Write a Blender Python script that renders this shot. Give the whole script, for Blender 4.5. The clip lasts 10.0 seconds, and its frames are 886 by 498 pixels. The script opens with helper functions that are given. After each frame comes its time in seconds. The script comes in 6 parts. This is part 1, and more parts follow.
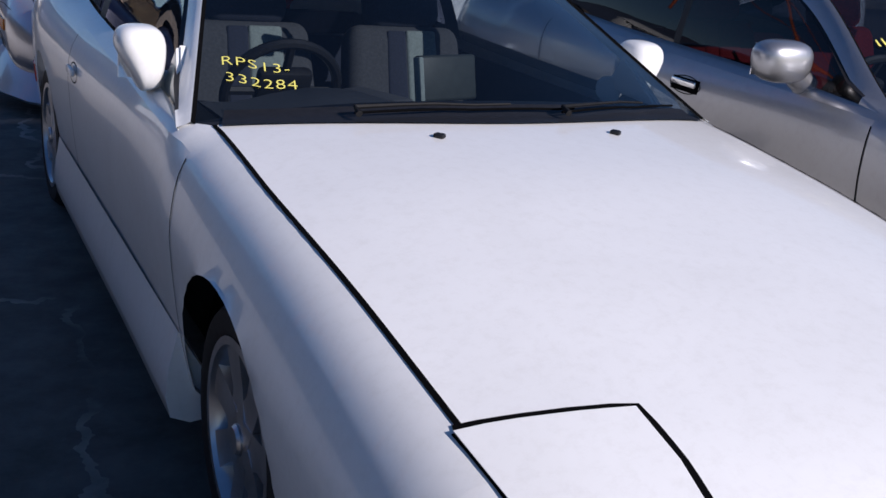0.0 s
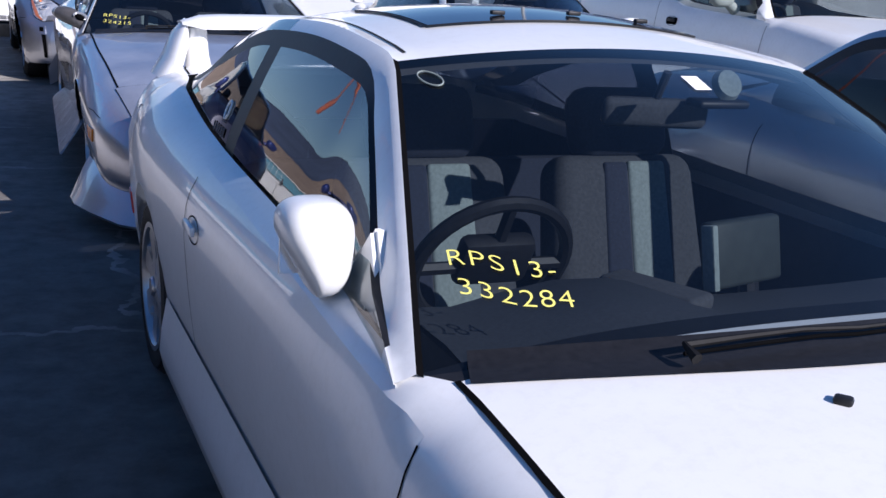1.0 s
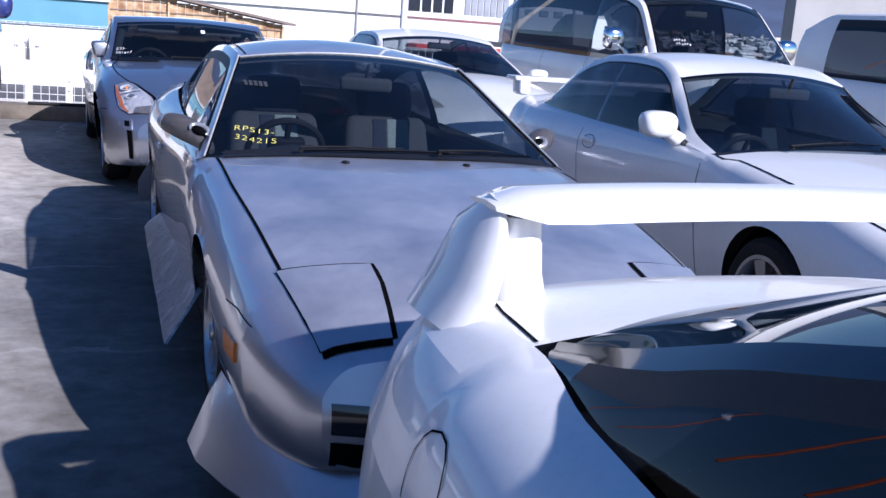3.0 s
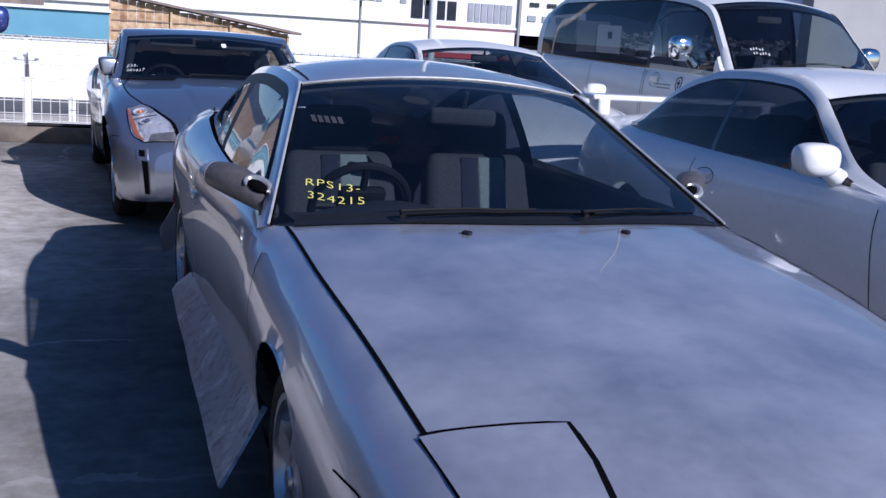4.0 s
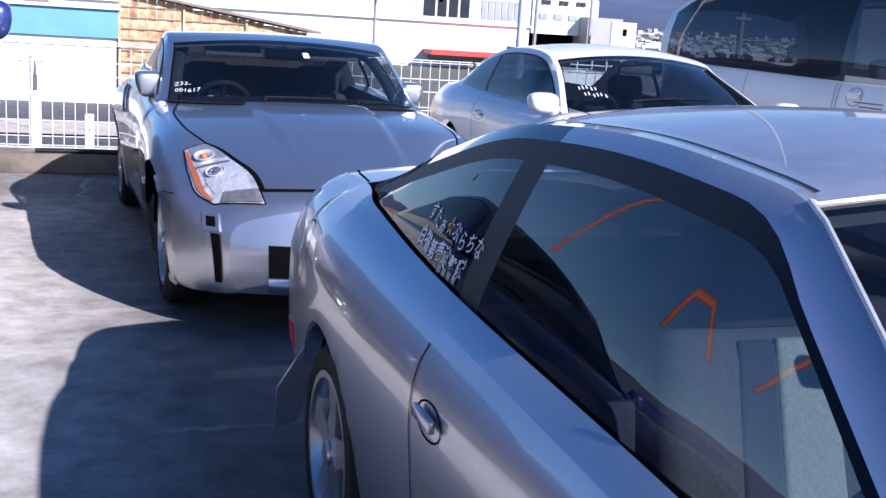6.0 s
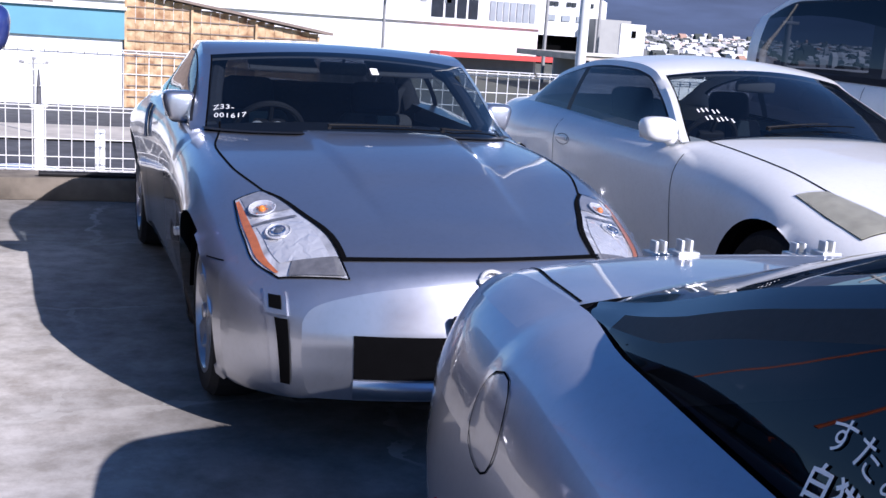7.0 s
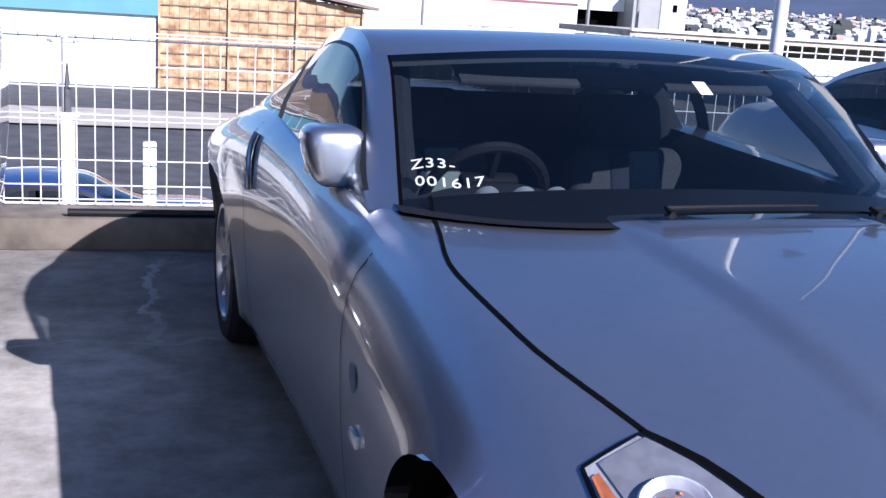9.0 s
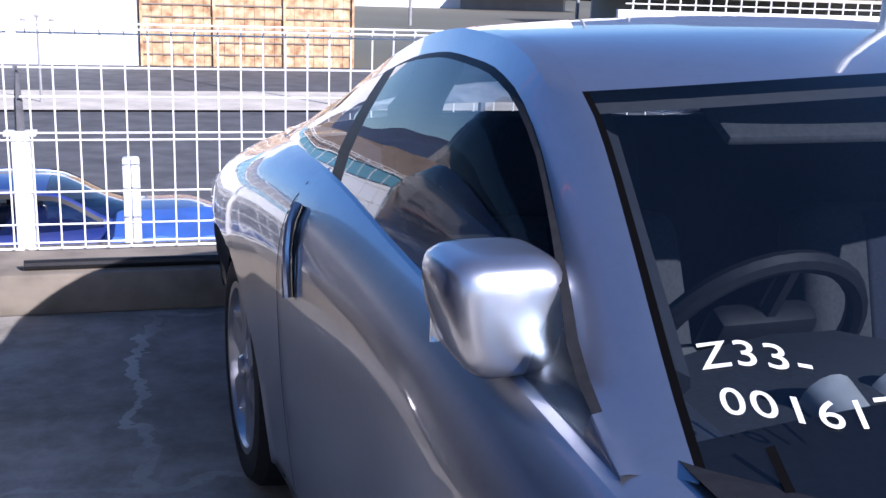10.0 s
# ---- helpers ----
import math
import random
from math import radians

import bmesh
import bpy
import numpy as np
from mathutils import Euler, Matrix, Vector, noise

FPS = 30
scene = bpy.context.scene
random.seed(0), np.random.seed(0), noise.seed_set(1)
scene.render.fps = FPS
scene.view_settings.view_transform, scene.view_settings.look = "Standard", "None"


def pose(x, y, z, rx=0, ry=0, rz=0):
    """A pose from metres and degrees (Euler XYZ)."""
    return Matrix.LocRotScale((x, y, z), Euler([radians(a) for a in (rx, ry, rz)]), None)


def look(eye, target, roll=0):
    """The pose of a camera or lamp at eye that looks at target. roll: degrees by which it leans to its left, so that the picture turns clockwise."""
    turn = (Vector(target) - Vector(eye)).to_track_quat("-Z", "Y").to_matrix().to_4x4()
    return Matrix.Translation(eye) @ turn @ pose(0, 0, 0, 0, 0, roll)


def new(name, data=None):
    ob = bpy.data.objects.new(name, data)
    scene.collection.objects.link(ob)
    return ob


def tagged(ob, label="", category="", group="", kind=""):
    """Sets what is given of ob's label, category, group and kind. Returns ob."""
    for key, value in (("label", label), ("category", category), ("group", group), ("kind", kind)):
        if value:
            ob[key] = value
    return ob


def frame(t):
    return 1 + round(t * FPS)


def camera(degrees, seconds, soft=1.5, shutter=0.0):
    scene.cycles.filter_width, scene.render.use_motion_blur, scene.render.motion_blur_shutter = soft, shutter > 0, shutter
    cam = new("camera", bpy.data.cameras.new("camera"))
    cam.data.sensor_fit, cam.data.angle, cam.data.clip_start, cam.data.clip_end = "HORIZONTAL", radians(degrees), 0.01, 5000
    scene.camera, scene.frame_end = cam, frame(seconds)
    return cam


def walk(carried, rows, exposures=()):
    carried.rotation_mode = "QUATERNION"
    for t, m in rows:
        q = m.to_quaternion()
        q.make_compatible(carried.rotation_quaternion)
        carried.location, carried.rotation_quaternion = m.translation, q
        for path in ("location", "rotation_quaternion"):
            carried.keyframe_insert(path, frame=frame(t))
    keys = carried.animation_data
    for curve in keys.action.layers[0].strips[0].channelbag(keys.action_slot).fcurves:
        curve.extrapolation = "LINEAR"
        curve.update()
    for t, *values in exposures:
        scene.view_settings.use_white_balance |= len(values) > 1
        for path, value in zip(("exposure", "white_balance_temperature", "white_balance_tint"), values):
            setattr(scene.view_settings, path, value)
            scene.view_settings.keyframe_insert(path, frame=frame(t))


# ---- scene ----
cam = camera(45.2, 10.0)
PATH = [
    (0, (0.698, 0.71, 1.403), (1.465, 2.446, 0.771), 5.7),
    (0.5, (0.687, 1.249, 1.424), (1.44, 3.009, 0.847), 4.5),
    (1, (0.665, 1.814, 1.412), (1.318, 3.63, 0.888), 3.9),
    (1.5, (0.639, 2.432, 1.422), (1.271, 4.262, 0.919), 3.9),
    (2, (0.555, 3.054, 1.418), (1.117, 4.916, 0.95), 3.7),
    (2.5, (0.486, 3.671, 1.417), (1.048, 5.54, 0.979), 4.3),
    (2.7, (0.489, 3.933, 1.402), (1.047, 5.808, 0.987), 4.3),
    (3.8, (0.417, 5.329, 1.421), (0.968, 7.209, 1.022), 3.7),
    (4, (0.38, 5.54, 1.408), (0.934, 7.421, 1.014), 3.6),
    (4.5, (0.303, 6.125, 1.415), (0.857, 8.006, 1.02), 3.6),
    (5, (0.235, 6.74, 1.412), (0.783, 8.622, 1.016), 3.5),
    (5.5, (0.142, 7.383, 1.418), (0.689, 9.265, 1.021), 3.6),
    (5.7, (0.125, 7.66, 1.41), (0.675, 9.541, 1.01), 3.6),
    (6.8, (0.047, 9.197, 1.389), (0.584, 11.082, 0.994), 3.5),
    (7, (-0.004, 9.418, 1.415), (0.54, 11.301, 1.017), 3.8),
    (7.5, (-0.081, 10.073, 1.419), (0.464, 11.956, 1.023), 3.9),
    (8, (-0.129, 10.73, 1.412), (0.415, 12.614, 1.018), 3.9),
    (8.5, (-0.201, 11.353, 1.39), (0.339, 13.24, 1.002), 4.0),
    (9, (-0.228, 12.019, 1.372), (0.268, 13.904, 0.926), 3.7),
    (9.5, (-0.251, 12.721, 1.392), (0.248, 14.6, 0.921), 2.9),
    (10, (-0.222, 13.45, 1.383), (0.289, 15.316, 0.876), 2.1),
]
EXPOSURES = [(0.0, 0.09, 6370, 20), (0.5, 0.39, 6210, 20), (1.0, 0.52, 6060, 20), (1.5, 0.64, 5860, 22), (2.5, 0.67, 5760, 22), (4.0, 0.09, 5660, 22), (4.5, 0.45, 5710, 22), (5.0, 0.75, 5870, 22), (5.5, 0.89, 5870, 22), (7.0, 0.60, 5920, 22), (8.0, 0.31, 5970, 22), (9.0, 0.74, 5810, 22), (10.0, 0.96, 5860, 22)]
walk(cam, [(t, look(eye, target, roll)) for t, eye, target, roll in PATH], EXPOSURES)

# ---- world, sun ----
SUN_DIR = Vector((0.875, -1.5, 1.0)).normalized()          # towards the sun
world = bpy.data.worlds.new("sky_world"); scene.world = world; world.use_nodes = True
wn = world.node_tree.nodes; wl = world.node_tree.links
for n in list(wn): wn.remove(n)
sky = wn.new("ShaderNodeTexSky"); sky.sky_type = 'NISHITA'; sky.sun_disc = False
sky.sun_elevation = math.asin(SUN_DIR.z); sky.sun_rotation = math.atan2(SUN_DIR.x, SUN_DIR.y)
sky.air_density = 1.0; sky.dust_density = 0.0; sky.ozone_density = 3.0
bg = wn.new("ShaderNodeBackground"); bg.inputs[1].default_value = 0.078
wo = wn.new("ShaderNodeOutputWorld"); hs = wn.new("ShaderNodeHueSaturation"); hs.inputs["Saturation"].default_value = 1.22; hs.inputs["Hue"].default_value = 0.504
wl.new(sky.outputs[0], hs.inputs["Color"]); wl.new(hs.outputs[0], bg.inputs[0]); wl.new(bg.outputs[0], wo.inputs[0])
sd = bpy.data.lights.new("sun", 'SUN'); sd.energy = 5.0; sd.angle = radians(0.5); sd.color = (1.0, 0.96, 0.90)
sun = new("sun", sd); sun.matrix_world = look((0, 0, 30), Vector((0, 0, 30)) - SUN_DIR)


# ---- materials ----
def mat_base(name):
    m = bpy.data.materials.new(name); m.use_nodes = True
    nt = m.node_tree; p = nt.nodes["Principled BSDF"]
    return m, nt, p


def setv(p, **kw):
    names = {"base": "Base Color", "rough": "Roughness", "metal": "Metallic", "coat": "Coat Weight", "coatr": "Coat Roughness",
             "spec": "Specular IOR Level", "emit": "Emission Strength", "emitc": "Emission Color", "trans": "Transmission Weight"}
    for k, v in kw.items():
        if k in ("base", "emitc"): v = (*v, 1)
        p.inputs[names[k]].default_value = v


def noise_tex(nt, scale, detail=4.0, rough=0.55, coord="Object", dist=0.0):
    tc = nt.nodes.new("ShaderNodeTexCoord"); n = nt.nodes.new("ShaderNodeTexNoise")
    n.inputs["Scale"].default_value = scale; n.inputs["Detail"].default_value = detail; n.inputs["Roughness"].default_value = rough
    n.inputs["Distortion"].default_value = dist
    nt.links.new(tc.outputs[coord], n.inputs["Vector"])
    return n


def ramp(nt, src, stops):
    r = nt.nodes.new("ShaderNodeValToRGB")
    while len(r.color_ramp.elements) < len(stops): r.color_ramp.elements.new(0.5)
    for e, (pos, c) in zip(r.color_ramp.elements, stops):
        e.position = pos; e.color = (*c, 1) if len(c) == 3 else c
    nt.links.new(src, r.inputs[0])
    return r


def bump(nt, p, src, strength, dist=0.002):
    b = nt.nodes.new("ShaderNodeBump"); b.inputs["Strength"].default_value = strength; b.inputs["Distance"].default_value = dist
    nt.links.new(src, b.inputs["Height"]); nt.links.new(b.outputs[0], p.inputs["Normal"])


def plain(name, base, rough=0.5, metal=0.0, var=0.12, scale=25.0, bumpy=0.0, **kw):
    m, nt, p = mat_base(name); setv(p, base=base, rough=rough, metal=metal, **kw)
    n = noise_tex(nt, scale)
    r = ramp(nt, n.outputs[0], [(0.3, tuple(c * (1 - var) for c in base)), (0.7, tuple(min(1, c * (1 + var)) for c in base))])
    nt.links.new(r.outputs[0], p.inputs["Base Color"])
    if bumpy: bump(nt, p, n.outputs[0], bumpy)
    return m


def paint(name, base, metal=0.0, rough=0.35, dirt=0.10, dirt_col=(0.30, 0.28, 0.25), fade_toplit=0.0):
    """Car paint with clear coat, fine flake, dust and dull patches."""
    m, nt, p = mat_base(name); setv(p, base=base, rough=rough, metal=metal, coat=1.0 if metal else 0.6, coatr=0.025)
    big = noise_tex(nt, 2.6 if fade_toplit else 2.2, 7.0, 0.66, dist=0.0 if fade_toplit else 0.6); fine = noise_tex(nt, 60.0, 3.0)
    rb = ramp(nt, big.outputs[0], [(0.12 if fade_toplit else 0.42, (0, 0, 0)), (0.80 if fade_toplit else 0.75, (1, 1, 1))])
    mx = nt.nodes.new("ShaderNodeMix"); mx.data_type = 'RGBA'
    mul = nt.nodes.new("ShaderNodeMath"); mul.operation = 'MULTIPLY'; mul.inputs[1].default_value = dirt
    worn = rb.outputs[0]
    if fade_toplit:   # faded patches kept to upward faces, painting the tops lighter as daylight does
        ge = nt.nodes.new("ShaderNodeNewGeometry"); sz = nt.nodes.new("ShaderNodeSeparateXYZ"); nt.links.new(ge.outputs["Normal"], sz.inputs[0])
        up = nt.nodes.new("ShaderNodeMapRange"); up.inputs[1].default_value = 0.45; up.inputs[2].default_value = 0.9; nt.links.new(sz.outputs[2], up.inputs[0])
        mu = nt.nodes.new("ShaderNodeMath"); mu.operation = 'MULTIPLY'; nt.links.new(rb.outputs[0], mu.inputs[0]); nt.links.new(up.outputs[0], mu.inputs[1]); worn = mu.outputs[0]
    nt.links.new(worn, mul.inputs[0]); nt.links.new(mul.outputs[0], mx.inputs[0])
    mx.inputs[6].default_value = (*base, 1); mx.inputs[7].default_value = (*dirt_col, 1)
    speck = noise_tex(nt, 38.0, 8.0, 0.75); rs = ramp(nt, speck.outputs[0], [(0.30, (0.94, 0.935, 0.925)), (0.52, (1, 1, 1)), (0.80, (1.0, 1.0, 1.0))])   # fine dust
    md = nt.nodes.new("ShaderNodeMix"); md.data_type = 'RGBA'; md.blend_type = 'MULTIPLY'; md.inputs[0].default_value = 1.0
    nt.links.new(mx.outputs[2], md.inputs[6]); nt.links.new(rs.outputs[0], md.inputs[7]); nt.links.new(md.outputs[2], p.inputs["Base Color"])
    mr = nt.nodes.new("ShaderNodeMapRange"); mr.inputs[3].default_value = rough - 0.06; mr.inputs[4].default_value = rough + 0.14
    nt.links.new(big.outputs[0], mr.inputs[0]); nt.links.new(mr.outputs[0], p.inputs["Roughness"])
    if fade_toplit:   # chalky clear coat in the same aged, top-lightened patches
        for socket, lo, hi in (("Metallic", metal, metal * (1 - fade_toplit)), ("Coat Weight", 1.0, 1.0 - 0.6 * fade_toplit)):
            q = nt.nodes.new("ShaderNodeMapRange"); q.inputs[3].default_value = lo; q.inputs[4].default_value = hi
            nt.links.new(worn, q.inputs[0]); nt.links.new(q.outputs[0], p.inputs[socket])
    bump(nt, p, fine.outputs[0], 0.03, 0.001)
    return m


def glass_mat(name, tint, f0=0.05, dust=0.0):
    """Thin pane: tinted see-through with a mirror that grows towards grazing views."""
    m = bpy.data.materials.new(name); m.use_nodes = True; nt = m.node_tree
    for n in list(nt.nodes): nt.nodes.remove(n)
    out = nt.nodes.new("ShaderNodeOutputMaterial"); mix = nt.nodes.new("ShaderNodeMixShader")
    tr = nt.nodes.new("ShaderNodeBsdfTransparent"); tr.inputs[0].default_value = (*tint, 1)
    gl = nt.nodes.new("ShaderNodeBsdfGlossy"); gl.inputs["Roughness"].default_value = 0.012; gl.inputs[0].default_value = (1, 1, 1, 1)
    lw = nt.nodes.new("ShaderNodeLayerWeight"); lw.inputs[0].default_value = 0.5
    pw = nt.nodes.new("ShaderNodeMath"); pw.operation = 'POWER'; pw.inputs[1].default_value = 5.0; nt.links.new(lw.outputs["Facing"], pw.inputs[0])
    mr = nt.nodes.new("ShaderNodeMapRange"); mr.inputs[3].default_value = f0; mr.inputs[4].default_value = 1.0; nt.links.new(pw.outputs[0], mr.inputs[0])
    nt.links.new(mr.outputs[0], mix.inputs[0]); nt.links.new(tr.outputs[0], mix.inputs[1]); nt.links.new(gl.outputs[0], mix.inputs[2])
    if dust:   # thin film of dust, heavier in patches
        df = nt.nodes.new("ShaderNodeBsdfDiffuse"); df.inputs[0].default_value = (0.62, 0.66, 0.72, 1); m2 = nt.nodes.new("ShaderNodeMixShader")
        n = noise_tex(nt, 3.0, 6.0, 0.65); q = nt.nodes.new("ShaderNodeMapRange"); q.inputs[1].default_value = 0.3; q.inputs[2].default_value = 0.7; q.inputs[3].default_value = 0.5 * dust; q.inputs[4].default_value = 1.6 * dust
        nt.links.new(n.outputs[0], q.inputs[0]); nt.links.new(q.outputs[0], m2.inputs[0]); nt.links.new(mix.outputs[0], m2.inputs[1]); nt.links.new(df.outputs[0], m2.inputs[2]); nt.links.new(m2.outputs[0], out.inputs[0])
    else: nt.links.new(mix.outputs[0], out.inputs[0])
    return m


def ground_mat():
    m, nt, p = mat_base("worn_concrete"); setv(p, rough=0.85)
    a = noise_tex(nt, 0.55, 8.0, 0.65, dist=0.8); b = noise_tex(nt, 6.0, 8.0, 0.7); c = noise_tex(nt, 90.0, 3.0); d = noise_tex(nt, 1.7, 5.0, 0.6)
    ra = ramp(nt, a.outputs[0], [(0.34, (0.27, 0.255, 0.24)), (0.48, (0.36, 0.34, 0.31)), (0.66, (0.46, 0.43, 0.39))])
    rb = ramp(nt, b.outputs[0], [(0.36, (0.62, 0.60, 0.57)), (0.62, (1, 1, 1))])
    mx = nt.nodes.new("ShaderNodeMix"); mx.data_type = 'RGBA'; mx.blend_type = 'MULTIPLY'; mx.inputs[0].default_value = 1.0
    nt.links.new(ra.outputs[0], mx.inputs[6]); nt.links.new(rb.outputs[0], mx.inputs[7])
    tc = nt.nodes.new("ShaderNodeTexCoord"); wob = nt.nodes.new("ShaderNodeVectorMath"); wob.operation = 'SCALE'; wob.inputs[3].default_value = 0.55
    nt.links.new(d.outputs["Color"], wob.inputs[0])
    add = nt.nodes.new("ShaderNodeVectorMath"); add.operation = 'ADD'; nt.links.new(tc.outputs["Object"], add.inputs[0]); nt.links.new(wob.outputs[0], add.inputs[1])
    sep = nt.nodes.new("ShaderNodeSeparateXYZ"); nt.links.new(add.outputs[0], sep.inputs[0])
    # tone rises with y, darkest near y = 1, lightest past y = 9
    y_tone = nt.nodes.new("ShaderNodeMapRange"); y_tone.inputs[1].default_value = 1.0; y_tone.inputs[2].default_value = 9.0; y_tone.inputs[3].default_value = 0.55; y_tone.inputs[4].default_value = 1.22
    nt.links.new(sep.outputs[1], y_tone.inputs[0])
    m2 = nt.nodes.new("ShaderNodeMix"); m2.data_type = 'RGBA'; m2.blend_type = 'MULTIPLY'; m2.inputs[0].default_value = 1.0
    nt.links.new(mx.outputs[2], m2.inputs[6]); nt.links.new(y_tone.outputs[0], m2.inputs[7])
    bk = nt.nodes.new("ShaderNodeTexBrick"); bk.inputs["Scale"].default_value = 1.0; bk.inputs["Mortar Size"].default_value = 0.018; bk.inputs["Brick Width"].default_value = 2.3; bk.inputs["Row Height"].default_value = 1.5
    bk.inputs["Color1"].default_value = (0, 0, 0, 1); bk.inputs["Color2"].default_value = (0, 0, 0, 1); bk.inputs["Mortar"].default_value = (1, 1, 1, 1)
    nt.links.new(add.outputs[0], bk.inputs["Vector"])
    rd = ramp(nt, d.outputs[0], [(0.40, (0, 0, 0)), (0.62, (0.38, 0.38, 0.38))])
    ml = nt.nodes.new("ShaderNodeMath"); ml.operation = 'MULTIPLY'; nt.links.new(bk.outputs["Color"], ml.inputs[0]); nt.links.new(rd.outputs[0], ml.inputs[1])
    m3 = nt.nodes.new("ShaderNodeMix"); m3.data_type = 'RGBA'; m3.inputs[7].default_value = (0.62, 0.60, 0.55, 1)
    lane_light = nt.nodes.new("ShaderNodeMapRange"); lane_light.inputs[1].default_value = 0.6; lane_light.inputs[2].default_value = -0.5; lane_light.inputs[3].default_value = 0.42; lane_light.inputs[4].default_value = 1.6; nt.links.new(sep.outputs[0], lane_light.inputs[0])   # sunlit aisle lightened and shaded bays darkened in the colour itself
    kerb_shade = nt.nodes.new("ShaderNodeMapRange"); kerb_shade.inputs[1].default_value = 16.1; kerb_shade.inputs[2].default_value = 17.0; kerb_shade.inputs[3].default_value = 1.0; kerb_shade.inputs[4].default_value = 0.42; nt.links.new(sep.outputs[1], kerb_shade.inputs[0])   # shade along the kerb put into the colour as a darker strip
    both = nt.nodes.new("ShaderNodeMath"); both.operation = 'MULTIPLY'; nt.links.new(lane_light.outputs[0], both.inputs[0]); nt.links.new(kerb_shade.outputs[0], both.inputs[1])
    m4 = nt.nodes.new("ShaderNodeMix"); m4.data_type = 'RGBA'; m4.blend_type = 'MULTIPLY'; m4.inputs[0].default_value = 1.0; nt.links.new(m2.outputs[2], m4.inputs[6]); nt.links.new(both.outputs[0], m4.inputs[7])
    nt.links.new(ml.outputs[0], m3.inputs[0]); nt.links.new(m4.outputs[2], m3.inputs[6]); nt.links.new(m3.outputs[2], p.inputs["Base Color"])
    bump(nt, p, c.outputs[0], 0.25, 0.002)
    return m


WHITE = paint("white_paint", (0.80, 0.80, 0.79), 0.0, 0.30, 0.10)
SILVER = paint("silver_paint", (0.49, 0.505, 0.555), 0.92, 0.30, 0.10, (0.40, 0.41, 0.44))
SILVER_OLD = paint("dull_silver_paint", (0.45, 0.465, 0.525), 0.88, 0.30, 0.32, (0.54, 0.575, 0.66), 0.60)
SILVER2 = paint("grey_silver_paint", (0.40, 0.40, 0.42), 0.8, 0.34, 0.2)
PEARL = paint("pearl_white_paint", (0.82, 0.81, 0.78), 0.0, 0.30, 0.10)
NAVY = paint("navy_paint", (0.010, 0.013, 0.040), 0.3, 0.3, 0.1)
BLUE = paint("blue_paint", (0.022, 0.038, 0.18), 0.3, 0.3, 0.1)
RUBBER = plain("black_rubber", (0.014, 0.014, 0.016), 0.75, 0, 0.3, 60, 0.2, spec=0.25)
BLACK = plain("black_plastic", (0.012, 0.012, 0.014), 0.5, 0, 0.25, 80, 0.1, spec=0.3)
WIPERBLACK = plain("wiper_black", (0.010, 0.010, 0.011), 0.6, 0, 0.2, 60, spec=0.12)
# near-black paints the shade inside openings and recesses; also used for black trim
GAP = plain("black_gap_shade", (0.0025, 0.0025, 0.003), 0.95, spec=0.05)
DARK = plain("dark_interior", (0.014, 0.016, 0.023), 0.85, 0, 0.2, 40, 0.2)
GREYCLOTH = plain("grey_cloth", (0.048, 0.050, 0.056), 0.95, 0, 0.2, 120, 0.3)
LIGHTCLOTH = plain("light_cloth", (0.19, 0.225, 0.215), 0.95, 0, 0.15, 120, 0.3)
NAVYCLOTH = plain("navy_cloth", (0.018, 0.022, 0.038), 0.95, 0, 0.2, 120, 0.3)
HEADLINER = plain("grey_headliner", (0.06, 0.06, 0.065), 0.95, 0, 0.1, 60)
DASH = plain("dash_plastic", (0.035, 0.038, 0.045), 0.7, 0, 0.2, 150, 0.15)
ALLOY = plain("alloy_wheel", (0.50, 0.50, 0.52), 0.32, 0.9, 0.15, 12)
DARKALLOY = plain("dark_alloy_wheel", (0.12, 0.12, 0.13), 0.35, 0.8, 0.2, 12)
GLOSSBLACK = plain("gloss_black", (0.012, 0.013, 0.018), 0.08, 0, 0.1, 10, coat=0.5)
CHROME = plain("chrome", (0.82, 0.83, 0.85), 0.10, 1.0, 0.04, 8)
LENS = glass_mat("lamp_lens", (0.90, 0.90, 0.92))
REFLECTOR = plain("lamp_reflector", (0.56, 0.56, 0.55), 0.20, 0.15, 0.15, 60)
SILVERTRIM = plain("silver_trim", (0.42, 0.42, 0.43), 0.35, 0.5, 0.15, 40)
AMBER = plain("amber_lens", (0.85, 0.24, 0.03), 0.25, 0, 0.15, 60)
AMBERDEEP = plain("orange_reflector", (0.50, 0.15, 0.055), 0.3, 0, 0.15, 60)
REDLENS = plain("red_lens", (0.55, 0.03, 0.03), 0.25, 0, 0.2, 60)
GLASS = glass_mat("clear_glass", (0.60, 0.65, 0.68), 0.055, 0.002)
TINT = glass_mat("tinted_glass", (0.54, 0.59, 0.61), 0.075)
DARKTINT = glass_mat("dark_tinted_glass", (0.06, 0.07, 0.095), 0.034)
PRIVACY = glass_mat("privacy_glass", (0.055, 0.065, 0.085), 0.040)
YELLOWINK = plain("yellow_ink", (0.80, 0.72, 0.16), 0.6, 0, 0.1)
WHITEINK = plain("white_ink", (0.85, 0.85, 0.82), 0.6, 0, 0.05)
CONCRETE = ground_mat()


def fluted_mat():
    m, nt, p = mat_base("fluted_chrome"); setv(p, base=(0.86, 0.86, 0.85), rough=0.12, metal=0.50)
    n = noise_tex(nt, 26.0, 1.0, 0.5, dist=0.6); bump(nt, p, n.outputs[0], 0.8, 0.010)
    return m


FLUTED = fluted_mat()
LENSBALL = plain("projector_lens", (0.10, 0.11, 0.13), 0.05, 0, 0.1, 10, coat=1.0)


